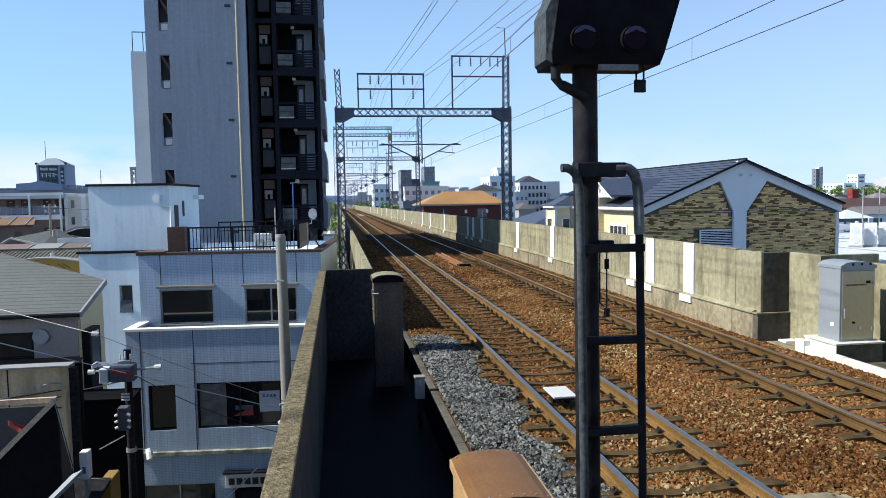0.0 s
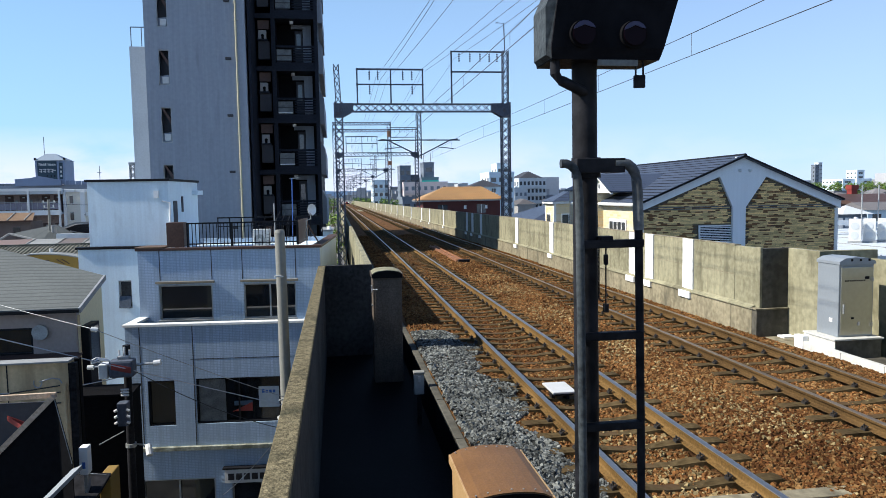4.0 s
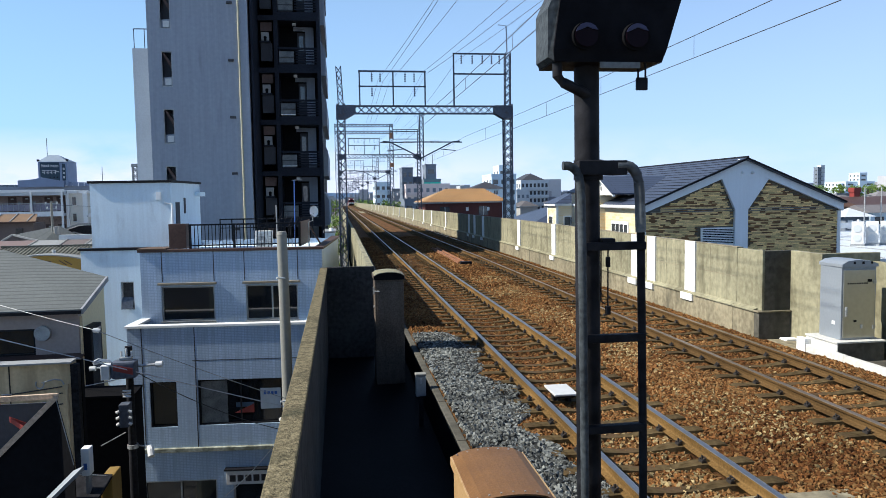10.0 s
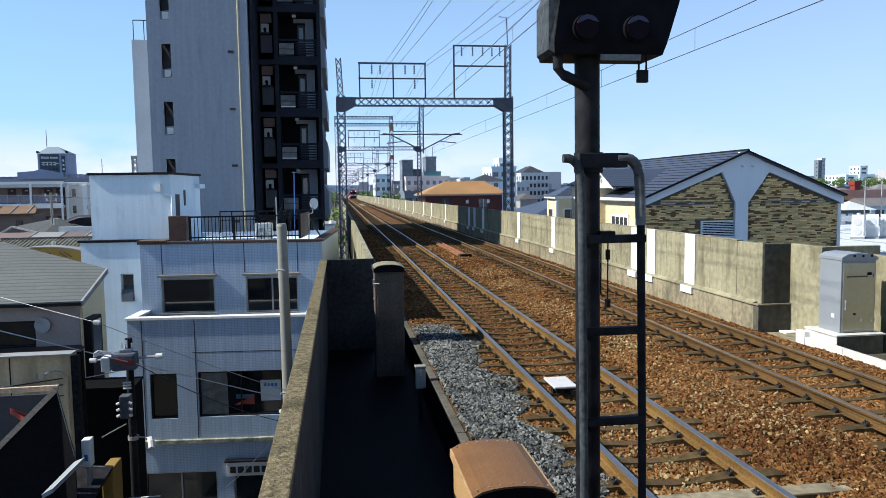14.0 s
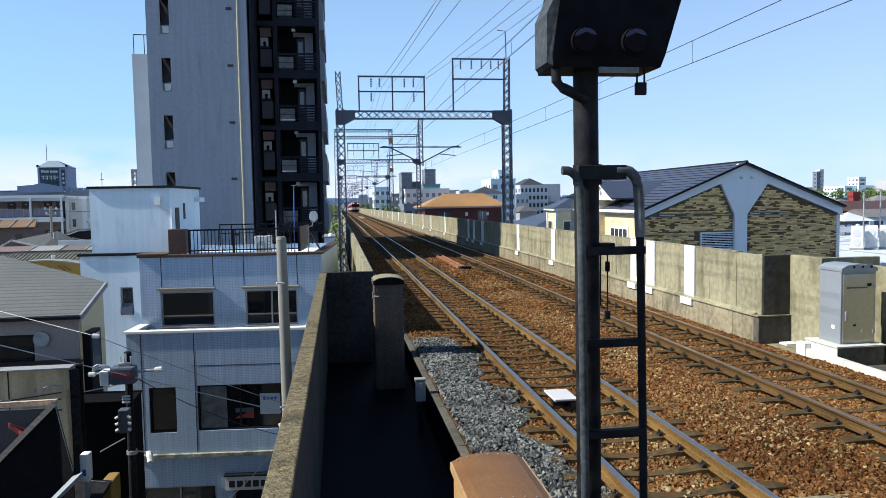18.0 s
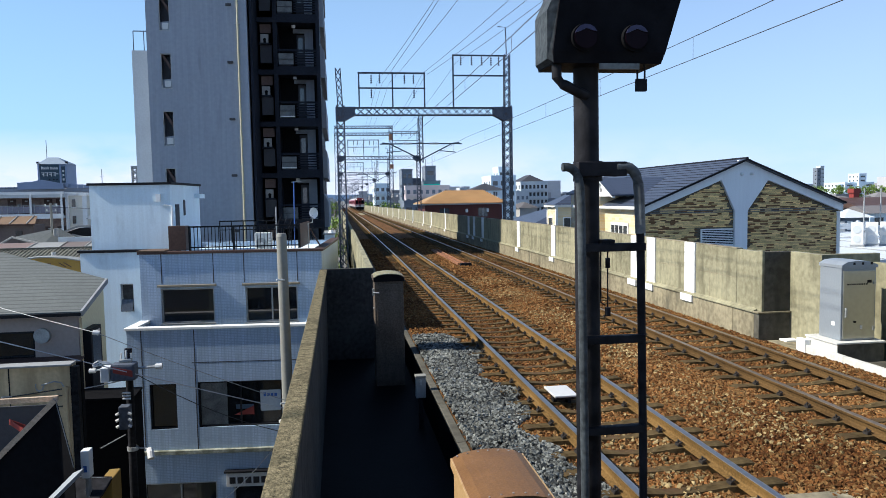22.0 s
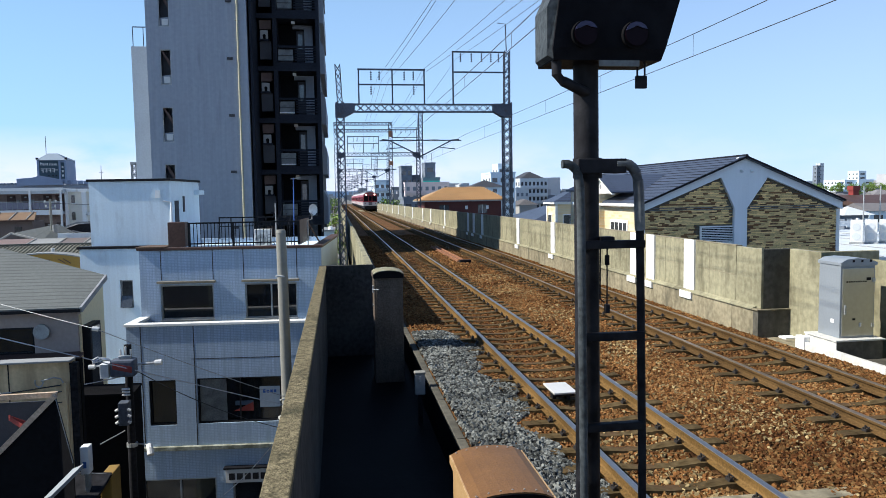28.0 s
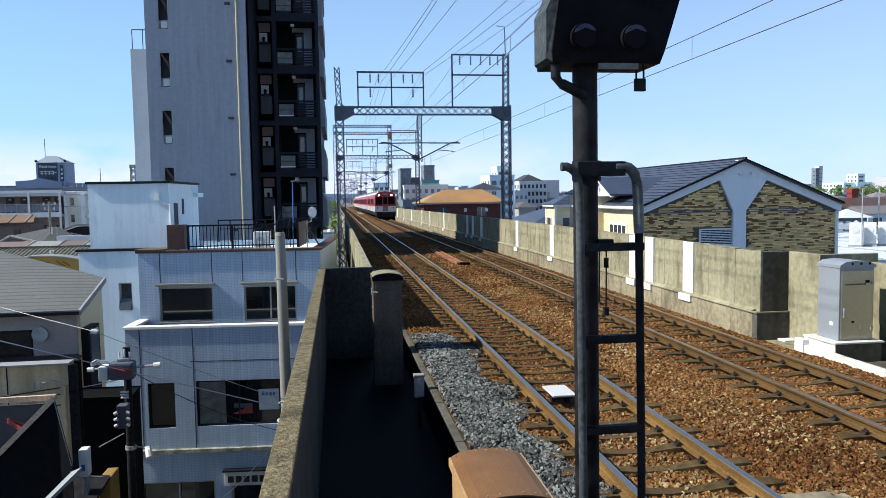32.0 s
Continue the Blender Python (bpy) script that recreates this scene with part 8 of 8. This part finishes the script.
# ---- trees ----
def tree(name, at, h, r, seed, label):
    t = thing(name, at, label, "tree", "trees")
    rnd = random.Random(seed)
    g = Geo()
    g.tube([(0, 0, 0), (0.05, 0, h * 0.3), (0, 0.1, h * 0.6)], h * 0.03, 8, r1=h * 0.012)
    for k in range(6):
        a = k * 1.05 + rnd.random()
        g.tube([(0, 0, h * (0.3 + 0.05 * k)), (math.cos(a) * r * 0.35, math.sin(a) * r * 0.35, h * (0.45 + 0.06 * k)), (math.cos(a) * r * 0.7, math.sin(a) * r * 0.7, h * (0.55 + 0.06 * k))], h * 0.011, 5, r1=h * 0.004)
    part("trunk", g, "bark", t)
    c = Geo()
    lumps = [(rnd.gauss(0, 0.42) * r, rnd.gauss(0, 0.42) * r, h * rnd.uniform(0.42, 0.92)) for _ in range(26)]
    for x, y, z in lumps:
        s = r * rnd.uniform(0.16, 0.34)
        for _ in range(34):
            p = Vector((rnd.gauss(0, 1), rnd.gauss(0, 1), rnd.gauss(0, 0.8))).normalized() * s * rnd.uniform(0.5, 1.1) + Vector((x, y, z))
            u = Vector((rnd.gauss(0, 1), rnd.gauss(0, 1), rnd.gauss(0, 1))).normalized() * r * 0.075
            v = Vector((rnd.gauss(0, 1), rnd.gauss(0, 1), rnd.gauss(0, 1))).normalized() * r * 0.06
            c.add([p - u, p + v, p + u, p - v], [(0, 1, 2, 3)])
    part("crown", c, "leaf", t)
    return t


t0 = tree("street_tree", (-1.25, 66, STREET), 10.2, 1.5, 1, "leafy green street tree beside the viaduct")
copy_thing(t0, pose(-0.9, 72, GROUND, 0, 0, 80))
copy_thing(t0, pose(-1.6, 80, GROUND, 0, 0, 150))
copy_thing(t0, pose(-1.2, 92, GROUND, 0, 0, 200))
t1 = tree("street_tree", (14.5, 190, STREET), 10.5, 3.4, 2, "broad leafy tree behind the far parapet")
for x, y, a in ((17, 200, 40), (12.8, 300, 90), (10.9, 330, 10), (14, 340, 70), (-1.4, 330, 120)):
    copy_thing(t1, pose(x, y, GROUND, 0, 0, a))
for k in range(22):
    copy_thing(t1, pose(316 + k * 3.1, 440 + 9 * math.sin(k * 2.3), GROUND + 3.6 + 1.3 * math.sin(k * 1.3), 0, 0, k * 47 % 360))

# ---- the wider town: houses by prototype, then the far carpet of roofs ----
rnd = random.Random(11)
protos = []
for k in range(6):
    w, d = 6 + k % 3 * 1.6, 7 + k % 2 * 2
    p = hip_house("town_house", "small two-storey town house with a tiled roof", 1000 + k * 30, 1000 + k * 30 + w, 2000, 2000 + d, STREET + 6.2 + 0.4 * k, 1.3 + 0.15 * k, "far_wall", "far_roof")
    protos.append(p)
spots = []
while len(spots) < 170:
    y = rnd.uniform(55, 520)
    x = rnd.choice((-1, 1)) * rnd.uniform(14, 60 + y * 0.75)
    if x > 0 and x < 26 and y < 240:
        continue
    if x < 0 and x > -13 and y < 95:
        continue
    if -50 < x < -14 and y < 130:
        continue
    if 20 < x < 66 and y < 170:
        continue
    if all(abs(x - a) > 9 or abs(y - b) > 11 for a, b in spots):
        spots.append((x, y))
for i, (x, y) in enumerate(spots):
    p = protos[i % 6]
    if i < 6:
        p.location = (x, y, GROUND)
    else:
        copy_thing(p, pose(x, y, GROUND, 0, 0, rnd.choice((0, 90, 180)) + rnd.uniform(-8, 8)))

rng = np.random.default_rng(5)
g = Geo((0, 0, 0))
for _ in range(2600):
    y = float(rng.uniform(400, 3200))
    x = float(rng.uniform(-0.75, 1.0) * y)
    if abs(x - 5) < 16:
        continue
    w, d = rng.uniform(6, 22, 2)
    h = float(rng.choice([6, 7, 8, 9, 10, 12, 15, 20], p=[0.2, 0.2, 0.2, 0.14, 0.1, 0.08, 0.05, 0.03])) * float(rng.uniform(0.9, 1.15))
    if y > 1200:
        h *= 1.25
    g.box(x - w / 2, x + w / 2, y, y + d, STREET, STREET + h)
M["carpet"] = mat("far_town_wall", (0.34, 0.34, 0.35), 0.9, island=0.45, amount=0.05, bump=0)
tagged(part("distant_town", g, "carpet"), "distant carpet of pale town roofs", "town", kind="stuff")
g = Geo((0, 0, 0))
n = 60
top = [(-3600 + 120 * i, 4300, 24 + 22 * noise.noise(Vector((i * 0.21, 0.3, 0))) + 9 * noise.noise(Vector((i * 0.7, 3.3, 0)))) for i in range(n + 1)]
g.add([(x, y, STREET) for x, y, z in top] + top, [(i, i + 1, n + 2 + i, n + 1 + i) for i in range(n)])
# distance haze is painted into the hills' blue base colour
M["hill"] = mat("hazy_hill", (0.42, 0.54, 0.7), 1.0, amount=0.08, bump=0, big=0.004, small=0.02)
tagged(part("backdrop", g, "hill"), "low hills on the horizon, blue from painted haze", "backdrop", kind="structure")

# ---- train ----
PLAN.update(u=1.0, dz=0.0)
TRAIN_X = TRACK[1] * 0.789
TRAIN_ROWS = [(0, 500), (2, 475), (4, 449), (6, 424), (8, 398.5), (10, 373), (12, 347.5), (14, 322), (18, 271), (22, 221), (25, 183), (28, 146), (30, 121), (32, 98)]
train = thing("commuter_train", (TRAIN_X, 500, 0), "red and white commuter train with lit headlamps", "train")


def carriage(k):
    y0 = k * 20.7
    prof = [(-1.36, 1.0), (-1.4, 1.2), (-1.4, 2.9), (-1.3, 3.3), (-0.9, 3.62), (0, 3.72), (0.9, 3.62), (1.3, 3.3), (1.4, 2.9), (1.4, 1.2), (1.36, 1.0)]
    b = part("car_body", Geo().prism(prof, y0, y0 + 20.2), "red", train, "red carriage body")
    part("roof", Geo().prism([(-1.3, 3.31), (-0.9, 3.63), (0, 3.735), (0.9, 3.63), (1.3, 3.31), (1.3, 3.2), (-1.3, 3.2)], y0 + (0.5 if k == 0 else 0), y0 + 20.2), "train_white", b, "pale grey carriage roof")
    part("white_band", Geo().box(-1.412, 1.412, y0 - 0.012, y0 + 20.212, 1.0, 1.72), "train_white", b)
    for s in (-1, 1):
        for i in range(4):
            yc = y0 + 2.6 + i * 5.0
            part("door", Geo().box(s * 1.405 - 0.012, s * 1.405 + 0.012, yc - 0.65, yc + 0.65, 1.05, 2.9), "red", b)
            part("window", Geo().box(s * 1.41 - 0.012, s * 1.41 + 0.012, yc + 1.1, yc + 3.9, 1.95, 2.75), "dark", b)
    part("underframe", Geo().box(-1.2, 1.2, y0 + 0.4, y0 + 19.8, 0.45, 1.0), "dark_steel", b)
    for yb in (3.0, 17.0):
        g = Geo()
        for yy in (-1.05, 1.05):
            for s in (-0.75, 0.75):
                g.disc((s, y0 + yb + yy, 0.43), 0.43, 0.12, "x", 16)
        g.box(-1.0, 1.0, y0 + yb - 1.5, y0 + yb + 1.5, 0.35, 0.6)
        part("bogie", g, "dark_steel", b)
    for i in range(3):
        part("roof_unit", Geo().box(-0.8, 0.8, y0 + 3 + i * 6, y0 + 6 + i * 6, 3.66, 3.95, 0.05), "grey_paint", b)
    return b


for k in range(6):
    b = carriage(k)
    if k == 0:
        part("front_window", Geo().box(-1.26, -0.4, -0.03, 0.0, 1.95, 3.0), "dark", b)
        part("front_window", Geo().box(0.4, 1.26, -0.03, 0.0, 1.95, 3.0), "dark", b)
        part("gangway_door", Geo().box(-0.36, 0.36, -0.06, 0.0, 1.1, 3.1, 0.02), "red", b)
        part("door_foot", Geo().box(-0.34, 0.34, -0.075, -0.06, 1.12, 1.7), "worn_grey", b)
        part("door_window", Geo().box(-0.27, 0.27, -0.075, -0.06, 2.0, 2.95), "dark", b)
        part("destination_sign", Geo().box(-0.35, 0.35, -0.05, 0, 3.2, 3.45), "glass", b)
        part("skirt", Geo().box(-1.2, 1.2, -0.05, 0.4, 0.3, 0.95, 0.03), "dark_steel", b)
        part("coupler", Geo().box(-0.15, 0.15, -0.5, 0.1, 0.7, 0.95, 0.03), "dark_steel", b)
        for s in (-1, 1):
            part("headlamp", Geo().disc((s * 0.85, -0.03, 3.2), 0.11, 0.06), "headlamp", b, "lit warm headlamp")
            part("tail_light", Geo().disc((s * 1.05, -0.03, 1.5), 0.1, 0.05), "red_panel", b)
    if k % 2 == 0:
        g = Geo()
        y0 = k * 20.7 + 5
        g.bar((-0.6, y0, 3.75), (-0.5, y0 + 1.3, 4.35), 0.05)
        g.bar((0.6, y0, 3.75), (0.5, y0 + 1.3, 4.35), 0.05)
        g.bar((-0.5, y0 + 1.3, 4.35), (-0.6, y0 + 0.2, 4.95), 0.04)
        g.bar((0.5, y0 + 1.3, 4.35), (0.6, y0 + 0.2, 4.95), 0.04)
        g.bar((-0.9, y0 + 0.2, 4.97), (0.9, y0 + 0.2, 4.97), 0.08)
        part("pantograph", g, "dark_steel", b)

# ---- bird ----
BIRD_ROWS = [(0, -16.00, 120.00, 6.00, 152), (4.4, -24.00, 105.00, 9.00, 186), (5.2, -21.09, 75.00, 9.39, 190), (5.5, -18.83, 62.00, 7.88, 195), (5.7, -16.20, 52.00, 6.55, 198), (6, -13.56, 44.00, 5.98, 200), (6.3, -11.43, 38.00, 5.60, 199), (6.5, -10.41, 35.00, 5.34, 202), (6.7, -9.59, 33.00, 4.97, 214), (6.9, -8.91, 32.00, 4.67, 233), (7.1, -8.24, 31.50, 4.49, 270), (7.3, -7.32, 31.50, 4.08, 270), (7.5, -6.41, 31.50, 3.84, 270), (7.7, -5.52, 31.50, 3.63, 270), (7.9, -4.61, 31.50, 3.27, 270), (8.1, -3.49, 31.50, 2.83, 281), (8.4, -2.00, 31.80, 2.69, 303), (8.6, -0.91, 32.50, 2.41, 358), (9, -0.60, 41.00, 0.60, 362), (9.5, -1.20, 62.00, -4.00, 370), (10.5, -5.00, 84.00, -8.40, 370), (32, -5.00, 84.01, -8.40, 370)]
bird = thing("bird", (-16, 120, 6), "dark grey bird in flight", "bird")
g = Geo()
ring = [(0.0, -0.17, 0.012), (0.0, -0.1, 0.028), (0.0, 0.0, 0.048), (0.0, 0.08, 0.042), (0.0, 0.13, 0.03), (0.0, 0.17, 0.026), (0.0, 0.2, 0.01)]
n = 10
vs = [(r * math.cos(6.2832 * k / n), y, r * 0.9 * math.sin(6.2832 * k / n) + (0.012 if y > 0.12 else 0)) for _, y, r in ring for k in range(n)]
g.add(vs, [(i * n + k, i * n + (k + 1) % n, i * n + n + (k + 1) % n, i * n + n + k) for i in range(len(ring) - 1) for k in range(n)] + [tuple(range(n)), tuple(range(60, 70))])
part("body", g, "feather", bird, smooth=True)
part("tail", Geo().add([(-0.03, -0.15, 0.0), (0.03, -0.15, 0.0), (0.06, -0.3, 0.0), (-0.06, -0.3, 0.0), (-0.03, -0.15, 0.01), (0.03, -0.15, 0.01), (0.06, -0.3, 0.006), (-0.06, -0.3, 0.006)],
     [(3, 2, 1, 0), (4, 5, 6, 7), (0, 1, 5, 4), (1, 2, 6, 5), (2, 3, 7, 6), (3, 0, 4, 7)]), "feather", bird)
part("beak", Geo().tube([(0, 0.19, 0.01), (0, 0.225, 0.005)], 0.008, 6, r1=0.001), "dark_steel", bird)
wings = []
for s in (1, -1):
    w = [(s * 0.02, 0.07, 0), (s * 0.18, 0.1, 0), (s * 0.33, 0.0, 0), (s * 0.2, -0.04, 0), (s * 0.03, -0.08, 0)]
    wings.append(part("wing", Geo().add(w + [(a, b, 0.008) for a, b, c in w], [(4, 3, 2, 1, 0), (5, 6, 7, 8, 9)] + [(i, (i + 1) % 5, 5 + (i + 1) % 5, 5 + i) for i in range(5)]), "feather", bird))
wing_r, wing_l = wings[0], wings[1]

# ---- what moves ----
def motions():
    rows = []
    for t, y in TRAIN_ROWS:
        z0, z1 = fall(y / 0.789) * 0.789, fall((y + 124) / 0.789) * 0.789
        rows.append((t, pose(TRAIN_X, y, z0, math.degrees(math.atan2(z1 - z0, 124)))))
    walk(train, rows)
    walk(bird, [(t, pose(x, y, z, 0, 0, a)) for t, x, y, z, a in BIRD_ROWS])
    beat = []
    t = 4.6
    while t < 9.4:
        beat.append(t)
        t += 0.1
    for w, s in ((wing_l, 1), (wing_r, -1)):
        rows = [(0, pose(0, 0, 0.02, 0, s * 60, 0))]
        rows += [(t, pose(0, 0, 0.02, 0, s * (28 if k % 2 else -32), 0)) for k, t in enumerate(beat)]
        rows += [(9.6, pose(0, 0, 0.02, 0, s * 60, 0)), (32, pose(0, 0, 0.02, 0, s * 60, 0))]
        walk(w, rows)


motions()
